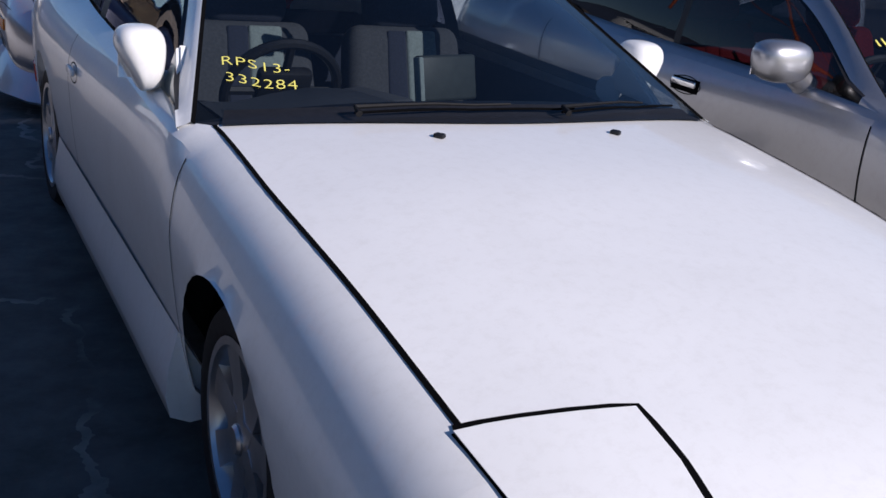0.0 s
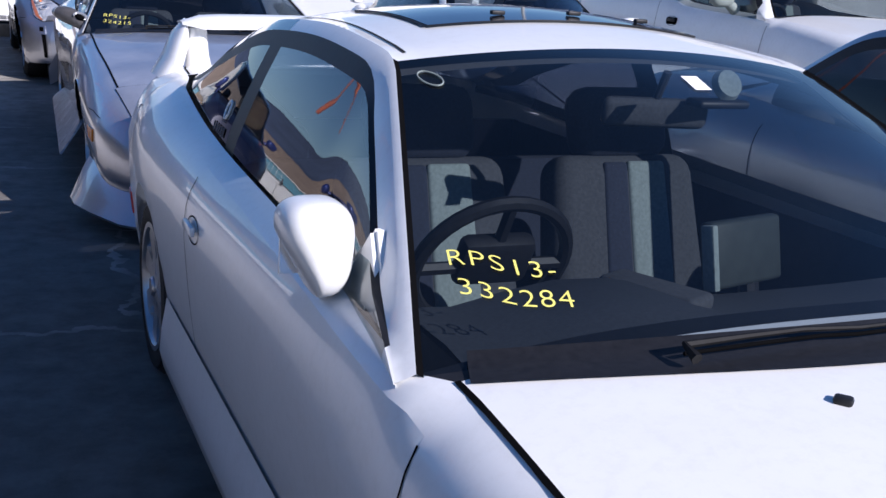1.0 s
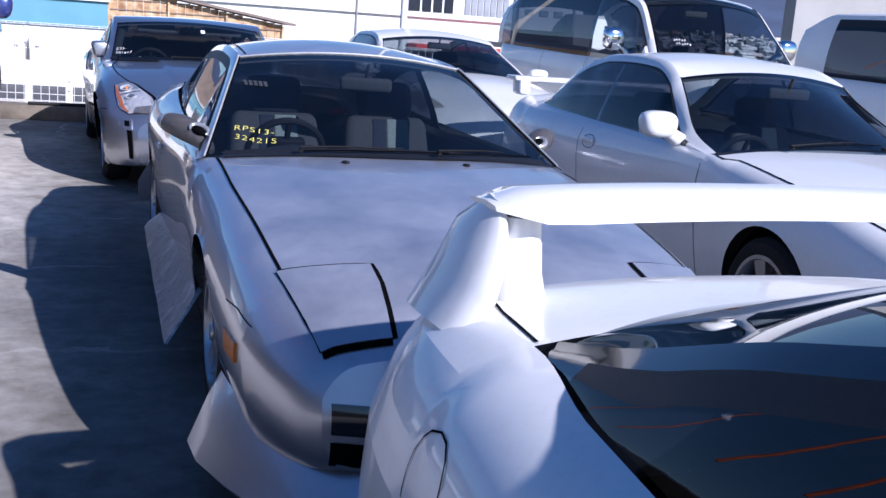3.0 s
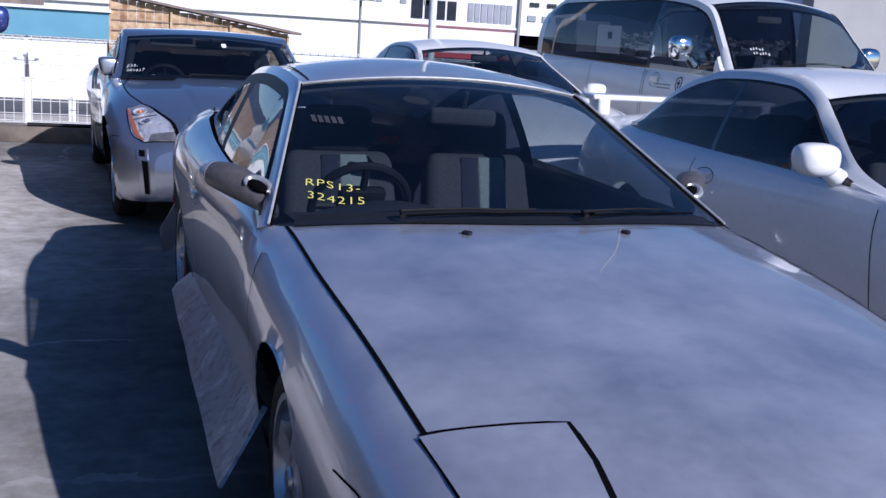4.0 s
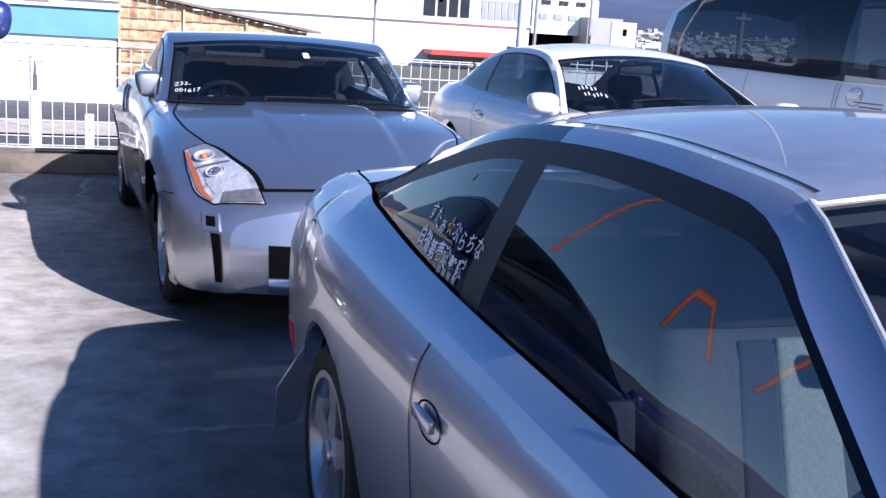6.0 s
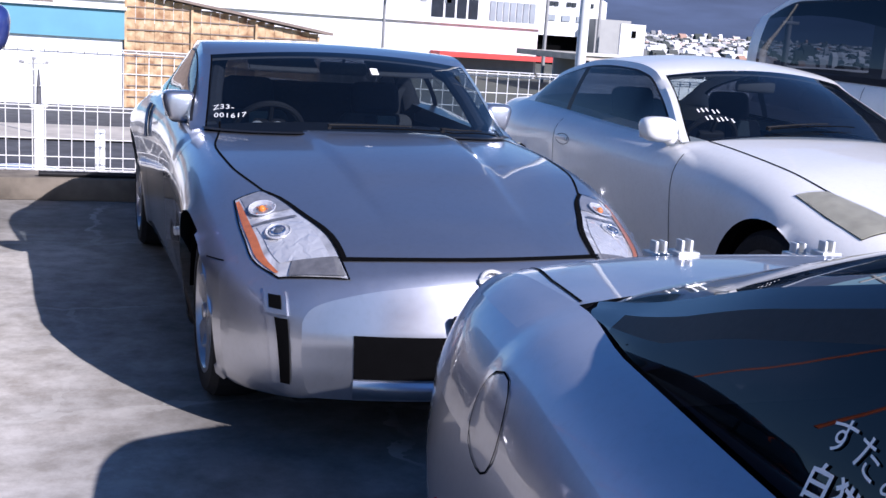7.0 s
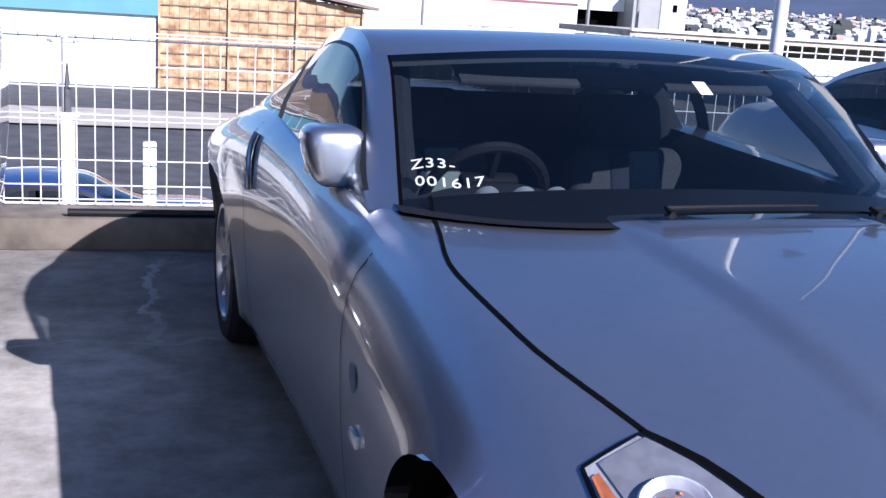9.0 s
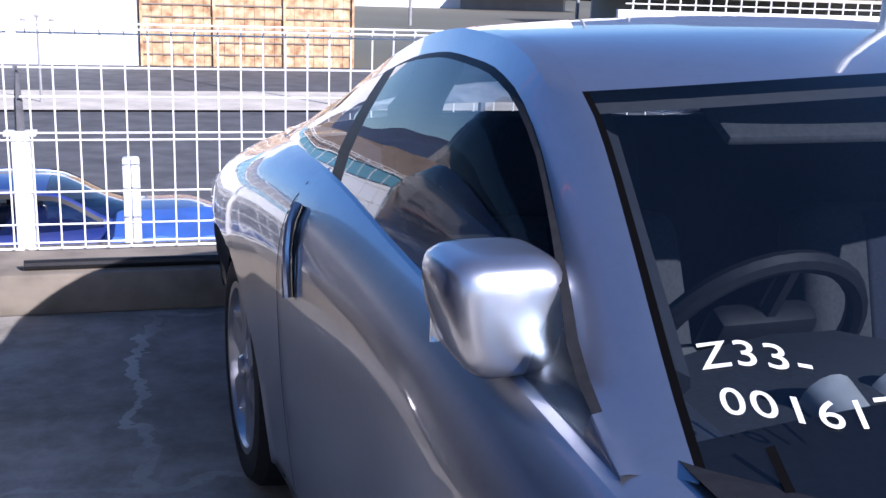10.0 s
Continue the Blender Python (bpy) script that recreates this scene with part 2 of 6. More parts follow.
def bowl_mat():
    """Bright plated housing seen through the cover."""
    m, nt, p = mat_base("lamp_housing"); setv(p, rough=0.16, metal=0.40)
    n = noise_tex(nt, 14.0, 3.0, 0.5, dist=0.8); r = ramp(nt, n.outputs[0], [(0.35, (0.50, 0.50, 0.50)), (0.62, (0.93, 0.93, 0.92))]); nt.links.new(r.outputs[0], p.inputs["Base Color"]); bump(nt, p, n.outputs[0], 0.5, 0.010)
    return m


LAMPBOWL = bowl_mat()


# ---- building tools ----
def mesh_ob(name, verts, faces, material, parent=None, label="", smooth=True, sharp=35):
    me = bpy.data.meshes.new(name); me.from_pydata([tuple(v) for v in verts], [], faces)
    me.materials.append(material); me.validate(); me.update()
    if smooth and len(me.polygons):
        me.polygons.foreach_set("use_smooth", [True] * len(me.polygons))
        me.set_sharp_from_angle(angle=radians(sharp))
    ob = new(name, me)
    if parent: ob.parent = parent
    if label: tagged(ob, label)
    return ob


def part(name, bm, material, parent, label="", smooth=True, sharp=35):
    me = bpy.data.meshes.new(name); bm.normal_update(); bm.to_mesh(me); bm.free(); me.materials.append(material)
    if smooth and len(me.polygons):
        me.polygons.foreach_set("use_smooth", [True] * len(me.polygons)); me.set_sharp_from_angle(angle=radians(sharp))
    ob = new(name, me)
    if parent: ob.parent = parent
    if label: tagged(ob, label)
    return ob


def box_bm(cx, cy, cz, sx, sy, sz, bev=0.0, bm=None, rot=None, seg=2):
    bm2 = bmesh.new(); bmesh.ops.create_cube(bm2, size=1)
    for v in bm2.verts: v.co = Vector((v.co.x * sx, v.co.y * sy, v.co.z * sz))
    if bev: bmesh.ops.bevel(bm2, geom=bm2.edges[:], offset=bev, segments=seg, affect='EDGES', profile=0.5)
    mt = Matrix.Translation((cx, cy, cz)) @ (rot.to_4x4() if rot else Matrix())
    bmesh.ops.transform(bm2, matrix=mt, verts=bm2.verts)
    if bm is None: return bm2
    tmp = bpy.data.meshes.new("tmp"); bm2.to_mesh(tmp); bm2.free(); bm.from_mesh(tmp); bpy.data.meshes.remove(tmp)
    return bm


def lathe(profile, axis_x=True, n=40, centre=(0, 0, 0)):
    """Turned solid: profile of (radius, along) pairs about the x axis."""
    vs, fs = [], []
    k = len(profile)
    for a in range(n):
        t = 2 * math.pi * a / n
        for r, h in profile: vs.append((centre[0] + h, centre[1] + r * math.cos(t), centre[2] + r * math.sin(t)))
    for a in range(n):
        b = (a + 1) % n
        for j in range(k - 1): fs.append((a * k + j, b * k + j, b * k + j + 1, a * k + j + 1))
    return vs, fs


def tube(path, radius, n=8, flat=1.0, up=(0, 0, 1), closed=False):
    pts = [Vector(p) for p in path]; vs, fs = [], []
    m = len(pts)
    for i, p in enumerate(pts):
        a = pts[(i - 1) % m] if closed or i > 0 else p
        b = pts[(i + 1) % m] if closed or i < m - 1 else p
        d = (b - a).normalized(); s = d.cross(Vector(up))
        s = s.normalized() if s.length > 1e-4 else Vector((1, 0, 0)); u = s.cross(d).normalized()
        r = radius[i] if isinstance(radius, (list, tuple)) else radius
        for k in range(n):
            t = 2 * math.pi * k / n
            vs.append(p + s * (r * math.cos(t)) + u * (r * flat * math.sin(t)))
    for i in range(m if closed else m - 1):
        j = (i + 1) % m
        for k in range(n): fs.append((i * n + k, i * n + (k + 1) % n, j * n + (k + 1) % n, j * n + k))
    if not closed:
        fs.append(tuple(range(n - 1, -1, -1))); fs.append(tuple((m - 1) * n + k for k in range(n)))
    return vs, fs


def smooth_interp(table):
    """Monotone cubic through (y, value) knots."""
    xs = np.array([k for k, _ in table], float); ys = np.array([v for _, v in table], float)
    h = np.diff(xs); d = np.diff(ys) / h
    m = np.zeros(len(xs)); m[0], m[-1] = d[0], d[-1]
    for i in range(1, len(xs) - 1):
        m[i] = 0 if d[i - 1] * d[i] <= 0 else 2 * d[i - 1] * d[i] / (d[i - 1] + d[i])

    def f(q):
        q = min(max(q, xs[0]), xs[-1]); i = int(min(np.searchsorted(xs, q, side="right") - 1, len(h) - 1)); i = max(i, 0)
        t = (q - xs[i]) / h[i]; a, b = ys[i], ys[i + 1]
        return float((1 + 2 * t) * (1 - t) ** 2 * a + t * (1 - t) ** 2 * h[i] * m[i] + t * t * (3 - 2 * t) * b + t * t * (t - 1) * h[i] * m[i + 1])
    return f


def catmull(pts, n):
    """n samples along a smooth curve through 2D points."""
    P = [np.array(p, float) for p in pts]; P = [2 * P[0] - P[1]] + P + [2 * P[-1] - P[-2]]
    L = [0.0]
    for i in range(2, len(P) - 1): L.append(L[-1] + float(np.linalg.norm(P[i] - P[i - 1])))
    out = []
    for s in np.linspace(0, L[-1], n):
        i = min(int(np.searchsorted(L, s, side="right") - 1), len(L) - 2); seg = max(L[i + 1] - L[i], 1e-6); t = (s - L[i]) / seg
        a, b, c, d = P[i], P[i + 1], P[i + 2], P[i + 3]
        out.append(0.5 * (2 * b + (c - a) * t + (2 * a - 5 * b + 4 * c - d) * t * t + (3 * b - a - 3 * c + d) * t ** 3))
    return out


from mathutils.bvhtree import BVHTree


class Car:
    """One car, front axle at its origin, nose towards -y. Spec: tables over y for the cross-sections."""

    def __init__(self, spec, name, where, turn):
        self.s = spec; self.f = {k: smooth_interp(v) for k, v in spec["t"].items()}
        self.root = new(name); self.root.empty_display_size = 0.2
        self.root.matrix_world = pose(where[0], where[1], where[2] if len(where) > 2 else 0, 0, 0, turn)
        self.allv, self.allf = [], []

    def warp(self, x, y, z):
        s = self.s; yn, yt = s["ends"]; w = 0.85
        k = max(0.0, min(1.0, (yn + s["bowlen"] - y) / s["bowlen"])); k = k * k * (3 - 2 * k)
        y2 = y - k * s["bow"] * (1 - min(1.0, (x / w) ** 2))
        y2 += k * s["lean"] * max(0.0, z - 0.42) - k * 0.10 * min(0.0, z - 0.30) * 1.5
        k = max(0.0, min(1.0, (y - (yt - 0.5)) / 0.5)); k = k * k * (3 - 2 * k)
        y2 += k * s.get("rbow", 0.10) * (1 - min(1.0, (x / w) ** 2)) - k * s.get("rlean", 0.25) * max(0.0, z - 0.55)
        return Vector((x, y2, z))

    def stations(self, marks, step=0.045):
        yn, yt = self.s["ends"]; marks = sorted(set([yn, yt] + [m for m in marks if yn < m < yt])); out = []
        for a, b in zip(marks, marks[1:]):
            n = max(1, int(round((b - a) / step)))
            out += [a + (b - a) * i / n for i in range(n)]
        return out + [yt]

    def grid(self, rows, y_of, classify, names, cap_first=False):
        """rows[i][j]: points of half sections; mirrored. classify(i, j, side) names the part of each quad."""
        vs = []; idx = {}
        ni, nj = len(rows), len(rows[0])
        for side in (-1, 1):
            for i in range(ni):
                for j in range(nj):
                    x, y, z = rows[i][j]
                    if side == 1 and abs(x) < 1e-6: idx[side, i, j] = idx[-1, i, j]; continue
                    idx[side, i, j] = len(vs); vs.append(self.warp(side * x, y, z))
        groups = {}
        for side in (-1, 1):
            for i in range(ni - 1):
                for j in range(nj - 1):
                    nm = classify(i, j, side)
                    if nm is None: continue
                    q = (idx[side, i, j], idx[side, i + 1, j], idx[side, i + 1, j + 1], idx[side, i, j + 1])
                    if side == 1: q = q[::-1]
                    groups.setdefault(nm, []).append(q)
        return vs, groups

    def emit(self, vs, faces, name, material, parent=None, label="", keep=True):
        used = sorted({i for f in faces for i in f}); remap = {}; seen = {}; nv = []; nf = []
        for u in used:
            key = tuple(round(q, 4) for q in vs[u])
            if key not in seen: seen[key] = len(nv); nv.append(vs[u])
            remap[u] = seen[key]
        for f in faces:
            g = []
            for i in f:
                k = remap[i]
                if not g or (nv[k] - nv[g[-1]]).length > 1e-5: g.append(k)
            if len(g) > 2 and (nv[g[0]] - nv[g[-1]]).length < 1e-5: g.pop()
            if len(g) > 2: nf.append(tuple(g))
        mid = Vector((0, sum(v.y for v in nv) / max(1, len(nv)), 0.45)); sign = 0.0
        for q in nf:
            a_, b_, c_ = nv[q[0]], nv[q[1]], nv[q[2]]; nn = (b_ - a_).cross(c_ - a_); sign += nn.dot((a_ + b_ + c_) / 3 - mid)
        if sign < 0: nf = [q[::-1] for q in nf]
        if keep:
            o = len(self.allv); self.allv += nv; self.allf += [tuple(i + o for i in f) for f in nf]
        return mesh_ob(name, nv, nf, material, parent or self.root, label, sharp=75 if "bumper" in name else 40)

    def build_body(self, mats):
        s, f = self.s, self.f; yn, yt = s["ends"]
        ya, yr = s["green"]
        d0, d1 = s["door"]
        doors = [(d0, d1)] + ([s["door2"]] if "door2" in s else [])
        marks = [s["hood_front"], s["cowl"], s["bump_f"], s["bump_r"], ya, yr, s["deck"]] + [v for d in doors for v in d]
        marks += [yn + q for q in (0.012, 0.03, 0.06, 0.10, 0.15, 0.2)] + [yt - q for q in (0.012, 0.03, 0.06, 0.10, 0.15, 0.2)]
        ys = self.stations(marks); rows = []
        NS = 16; NT1 = 3; NT2 = s.get("nt2", 9); rg = s.get("ridge")
        for y in ys:
            xs, xm, xb = f["xs"](y), f["xm"](y), f["xb"](y); zs, zm, zb, zc = f["zs"](y), f["zm"](y), f["zb"](y), f["zc"](y)
            for e0, rl in ((y - yn, s.get("rf", 0.26)), (yt - y, s.get("rr", 0.24))):
                if e0 < rl:
                    q = 1 - e0 / rl; k = 1 - math.sqrt(max(0.0, 1 - q * q)); sh = 1 - 0.17 * k
                    xs, xm, xb = xs * sh, xm * sh, xb * sh; fd = s.get("nose_drop", (0.045, 0.035)) if e0 == y - yn else (0.045, 0.035); zb -= fd[0] * k; zc -= fd[1] * k; zs += 0.03 * k
            xh = min(f["xh"](y), xb - 0.03)
            side = catmull([(xs - 0.03, zs), (xs, zs + 0.03), ((xs + xm) / 2 + 0.01, (zs + zm) / 2), (xm, zm),
                            (xm - 0.012, zm + 0.5 * (zb - zm)), (xb, zb)], NS)
            p = s.get("crown", 2.2)
            top = []
            for k in range(1, NT1 + 1): top.append(xb + (xh - xb) * k / NT1)
            for k in range(1, NT2 + 1): top.append(xh * (1 - k / NT2))
            prof = [(a, y, b) for a, b in side]
            for x in top:
                lift = 0.0
                if rg and rg[0] < y < rg[1]:   # pressed crease along the hood
                    u = (y - rg[0]) / (rg[1] - rg[0]); lift = 0.015 * math.sin(math.pi * min(1.0, u * 1.6 if u < 0.3 else 1.0) / 2) * min(1.0, (1 - u) * 6) / (1 + math.exp((x - (0.26 + 0.10 * u)) / 0.008))
                prof.append((max(x, 0.0), y, zc - (zc - zb) * (x / xb) ** p + lift))
            for _ in range(s.get("soft", (4, 9))[0 if ya - 0.1 < y < yr else 1]):   # rounded shoulder
                prof = [q if not (NS - 5 <= k <= NS + 1) else (0.5 * q[0] + 0.25 * (prof[k - 1][0] + prof[k + 1][0]), y, 0.5 * q[2] + 0.25 * (prof[k - 1][2] + prof[k + 1][2])) for k, q in enumerate(prof)]
            rows.append(prof)
        self.ys, self.rows, self.NS, self.NT1 = ys, rows, NS, NT1
        # arches
        arches = s["arch"]

        def inside(i, j):
            x, y, z = rows[i][j]
            return j < NS and any((y - ay) ** 2 + (z - az) ** 2 < ar * ar for ay, az, ar in arches)
        flag = [[inside(i, j) for j in range(len(rows[0]))] for i in range(len(rows))]
        for i in range(len(rows)):
            for j in range(NS):
                if not flag[i][j]: continue
                x, y, z = rows[i][j]
                near = any(not flag[a][b] for a in (i - 1, i, i + 1) for b in (j - 1, j, j + 1) if 0 <= a < len(rows) and 0 <= b < NS)
                if near:
                    ay, az, ar = min(arches, key=lambda q: abs(q[0] - y))
                    d = math.hypot(y - ay, z - az) or 1e-6
                    rows[i][j] = (x, ay + (y - ay) * ar / d, az + (z - az) * ar / d)

        def classify(i, j, side):
            y = 0.5 * (ys[i] + ys[i + 1])
            if all(flag[a][b] for a in (i, i + 1) for b in (j, j + 1)): return None
            if j >= NS - 1:
                if ya < y < yr: return (("front_fender" if y < 0.5 * (d0 + d1) else "rear_quarter"), side) if j < NS - 1 + NT1 else None
                if y < s["cowl"] and y > s["hood_front"] and j >= NS - 1 + NT1: return "hood"
                if y <= s["bump_f"]: return "front_bumper"
                if s["cowl"] <= y <= ya and j >= NS - 1 + NT1: return "cowl"
                if y > s["deck"] and y < yt - 0.16 and j >= NS - 1 + NT1: return "tailgate"
                if y >= s["bump_r"]: return "rear_bumper"
                return ("front_fender" if y < 0.5 * (d0 + d1) else "rear_quarter", side)
            if y < s["bump_f"]: return "front_bumper"
            if y > s["bump_r"]: return "rear_bumper" if j < NS * 0.62 else ("rear_quarter", side)
            if j > 1:
                for k, d in enumerate(doors):
                    if d[0] < y < d[1]: return ("door", side, k)
            if j <= 1 and doors[0][0] < y < doors[-1][1]: return ("side_sill", side)
            return ("front_fender" if y < 0.5 * (d0 + d1) else "rear_quarter", side)
        vs, groups = self.grid(rows, None, classify, None)
        # front and rear faces
        for end, tag in ((0, "front_bumper"), (len(rows) - 1, "rear_bumper")):
            prof = rows[end]; top = prof[NS - 1:]; n = len(top) - 1
            for side in (-1, 1):
                b0 = len(vs)
                for j in range(NS):
                    x, y, z = prof[j]; w = (j / (NS - 1)) ** 3
                    for k in range(n + 1): vs.append(self.warp(side * x * top[k][0] / top[0][0], y, z + (top[k][2] - top[0][2]) * w))
                for j in range(NS - 1):
                    for k in range(n):
                        q = (b0 + j * (n + 1) + k, b0 + j * (n + 1) + k + 1, b0 + (j + 1) * (n + 1) + k + 1, b0 + (j + 1) * (n + 1) + k)
                        if (side == 1) != (end != 0): q = q[::-1]
                        groups.setdefault(tag, []).append(q)
        self.parts = {}
        for nm, fs in groups.items():
            nice = nm if isinstance(nm, str) else nm[0]
            m = mats.get(nice, mats["body"])
            self.parts[nm] = self.emit(vs, fs, nice, m)
        # wheel housings
        for ay, az, ar in arches:
            for side in (-1, 1):
                v, fc = [], []
                n = 18; xo = f["xs"](ay) - 0.02
                for k in range(n + 1):
                    t = math.pi * (0.0 + 1.0 * k / n)
                    for x in (xo, 0.42): v.append((side * x, ay + (ar + 0.004) * math.cos(t), az + (ar + 0.004) * math.sin(t)))
                for k in range(n): fc.append((2 * k, 2 * k + 1, 2 * k + 3, 2 * k + 2))
                c = len(v); v.append((side * 0.42, ay, az))
                for k in range(n): fc.append((2 * k + 1, c, 2 * k + 3))
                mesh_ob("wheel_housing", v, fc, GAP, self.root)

    def build_green(self, mats):
        s, f = self.s, self.f; ya, yr = s["green"]; yh, yb = s["header"], s["roof_end"]
        marks = sorted({ya, yr, yh, yb, *s["win"], *s.get("bpil", ())})
        ys = []
        for a, b in zip(marks, marks[1:]):
            n = max(1, int(round((b - a) / 0.045))); ys += [a + (b - a) * i / n for i in range(n)]
        ys.append(yr)
        bow, rb = s["wbow"], s.get("rgbow", 0.1)
        NSD = 9; rows = []
        for y in ys:
            xb, zb = (f["xg"](y) if "xg" in f else f["xb"](y) - s.get("inset", 0.025)), f["zb"](y) - 0.004
            xr, zr, zt = f["xr"](y), max(f["zr"](y), zb + 0.002), f["zt"](y)
            h = zr - zb; rail = min(s.get("rail", 0.05), 0.5 * h); rk = s.get("railk", 0.35); kf = max(0.0, min(1.0, (yh + 0.12 - y) / 0.24)); rk += (s.get("railkf", rk) - rk) * kf * kf * (3 - 2 * kf)
            prof = []
            for k in range(NSD - 2):
                t = (k / (NSD - 4) * s.get("pane", 0.86) if k < NSD - 3 else 1.0) * (1 - rail / max(h, 1e-4)); bulge = s.get("bulge", 0.02) * math.sin(math.pi * t)
                prof.append((xb + (xr - xb) * t + bulge, y, zb + h * t - (0.018 if k == 0 else 0)))
            prof.append((xr + (xb - xr) * 0.7 * rk * rail / max(h, 1e-4) + 0.004, y, zr - rail * rk)); prof.append((xr - 0.006, y, zr))
            pil = s.get("pillar", 0.03); band = s.get("band", 0.018)
            xi = [xr - pil, xr - pil - band] + [(xr - pil - band) * (1 - k / 9) for k in range(1, 10)]
            for x in xi:
                q = zt - (zt - zr) * (x / xr) ** 2
                prof.append((x, y, q + (s.get("gutter", 0.006) if x == xi[0] else 0)))
            rows.append(prof)

        def gw(x, y, z):
            k = max(0.0, min(1.0, 1 - (y - ya) / (yh - ya + 0.45))); xr_ = f["xr"](y)
            y2 = y - k * bow * (1 - min(1.0, abs(x / xr_) ** s.get("bowp", 2.0)))
            k = max(0.0, min(1.0, (y - yb + 0.2) / (yr - yb + 0.2)))
            return Vector((x, y2 + k * rb * (1 - min(1.0, (x / xr_) ** 2)), z))
        keep, self.warp = self.warp, gw
        w0, w1 = s["win"][0], s["win"][1]; bp = s.get("bpil")

        def classify(i, j, side):
            y = 0.5 * (ys[i] + ys[i + 1])
            if j >= NSD + 1:
                if y < yh: return "windshield"
                if y > yb: return "rear_glass" if s.get("hatchglass", True) else "roof"
                return "roof"
            if j == NSD:
                return ("windshield_seal", side) if y < yh else (("rear_glass_seal", side) if y > yb else "roof")
            aft = s.get("dark_aft") and bp and y > bp[0]
            if j >= NSD - 2: return ("rear_pillar", side) if aft else ("roof_frame", side)
            if y < w0 or y > w1: return ("rear_pillar", side) if aft else ("roof_frame", side)
            if j == NSD - 3: return ("window_frame", side)
            if bp and bp[0] < y < bp[1]: return ("b_pillar", side)
            if bp and y > bp[1]: return ("rear_side_window", side)
            return ("side_window", side)
        vs, groups = self.grid(rows, None, classify, None)
        lv, lf = [], []
        for q in groups.get("roof", []): lf.append(tuple(range(len(lv), len(lv) + 4))); lv += [vs[i] - Vector((0, 0, 0.03)) for i in q]
        if lf: self.emit(lv, lf, "headliner", HEADLINER, keep=False)
        self.warp = keep; self.grows, self.gys, self.gw, self.NSD = rows, ys, gw, NSD
        for nm, fs in groups.items():
            nice = nm if isinstance(nm, str) else nm[0]
            m = {"windshield": GLASS, "rear_glass": mats.get("rear_glass", TINT), "side_window": mats.get("side_glass", TINT),
                 "rear_side_window": mats.get("rear_side", mats.get("side_glass", TINT)), "b_pillar": mats.get("b_pillar", BLACK),
                 "windshield_seal": GAP, "rear_glass_seal": GAP, "window_frame": BLACK, "rear_pillar": GLOSSBLACK}.get(nice, mats["body"])
            ob = self.emit(vs, fs, nice, m, keep=True); self.parts[nm] = ob

    def finish(self):
        self.bvh = BVHTree.FromPolygons(self.allv, self.allf)

    # decoration on the skin
    def drop(self, p, d, off):
        hit, nrm, _, _ = self.bvh.ray_cast(Vector(p), Vector(d))
        if hit is None:
            hit, nrm, _, _ = self.bvh.find_nearest(Vector(p))
        if nrm.dot(Vector(d)) > 0: nrm = -nrm
        return hit + nrm * off, nrm

    def strip(self, name, pts, d, width, material, off=0.0015, parent=None, step=0.03, label="", closed=False):
        P = [Vector(p) for p in pts]; P = P + [P[0]] if closed else P
        line = []
        for a, b in zip(P, P[1:]):
            n = max(1, int((b - a).length / step)); line += [a + (b - a) * (k / n) for k in range(n)]
        line.append(P[-1]); on = [self.drop(p, d, off) for p in line]; v, fc = [], []
        for i, (p, n) in enumerate(on):
            t = (on[min(i + 1, len(on) - 1)][0] - on[max(i - 1, 0)][0])
            t = t.normalized() if t.length > 1e-6 else Vector((0, 1, 0)); sd_ = n.cross(t).normalized() * (width / 2)
            v += [p - sd_, p + sd_]
        for i in range(len(on) - 1): fc.append((2 * i, 2 * i + 1, 2 * i + 3, 2 * i + 2))
        return mesh_ob(name, v, fc, material, parent or self.root, label)

    def patch(self, name, outline, d, material, off=0.004, n=8, parent=None, label="", thick=0.0, bulge=0.0):
        """A piece lying on the skin, between two polylines (a, b) of equal length."""
        a, b = outline; v, fc = [], []; m = len(a)
        for i in range(m):
            for k in range(n + 1):
                t = k / n; p = Vector(a[i]).lerp(Vector(b[i]), t)
                u = i / (m - 1)
                o = off + bulge * math.sin(math.pi * min(max(t, 0.0), 1.0)) * (0.35 + 0.65 * math.sin(math.pi * u))
                v.append(self.drop(p, d, o)[0])
        for i in range(m - 1):
            for k in range(n): fc.append((i * (n + 1) + k, i * (n + 1) + k + 1, (i + 1) * (n + 1) + k + 1, (i + 1) * (n + 1) + k))
        if thick:
            c = len(v)
            for i in range(m):
                for k in range(n + 1):
                    t = k / n; p = Vector(a[i]).lerp(Vector(b[i]), t); v.append(self.drop(p, d, off - thick)[0])
            ring = [k for k in range(n + 1)] + [i * (n + 1) + n for i in range(1, m)] + [(m - 1) * (n + 1) + k for k in range(n - 1, -1, -1)] + [i * (n + 1) for i in range(m - 2, 0, -1)]
            for q, r in zip(ring, ring[1:] + ring[:1]): fc.append((q, r, r + c, q + c))
        q = fc[0]; nn = (Vector(v[q[1]]) - Vector(v[q[0]])).cross(Vector(v[q[2]]) - Vector(v[q[0]]))
        if nn.dot(Vector(d)) > 0: fc = [f_[::-1] for f_ in fc]
        return mesh_ob(name, v, fc, material, parent or self.root, label)


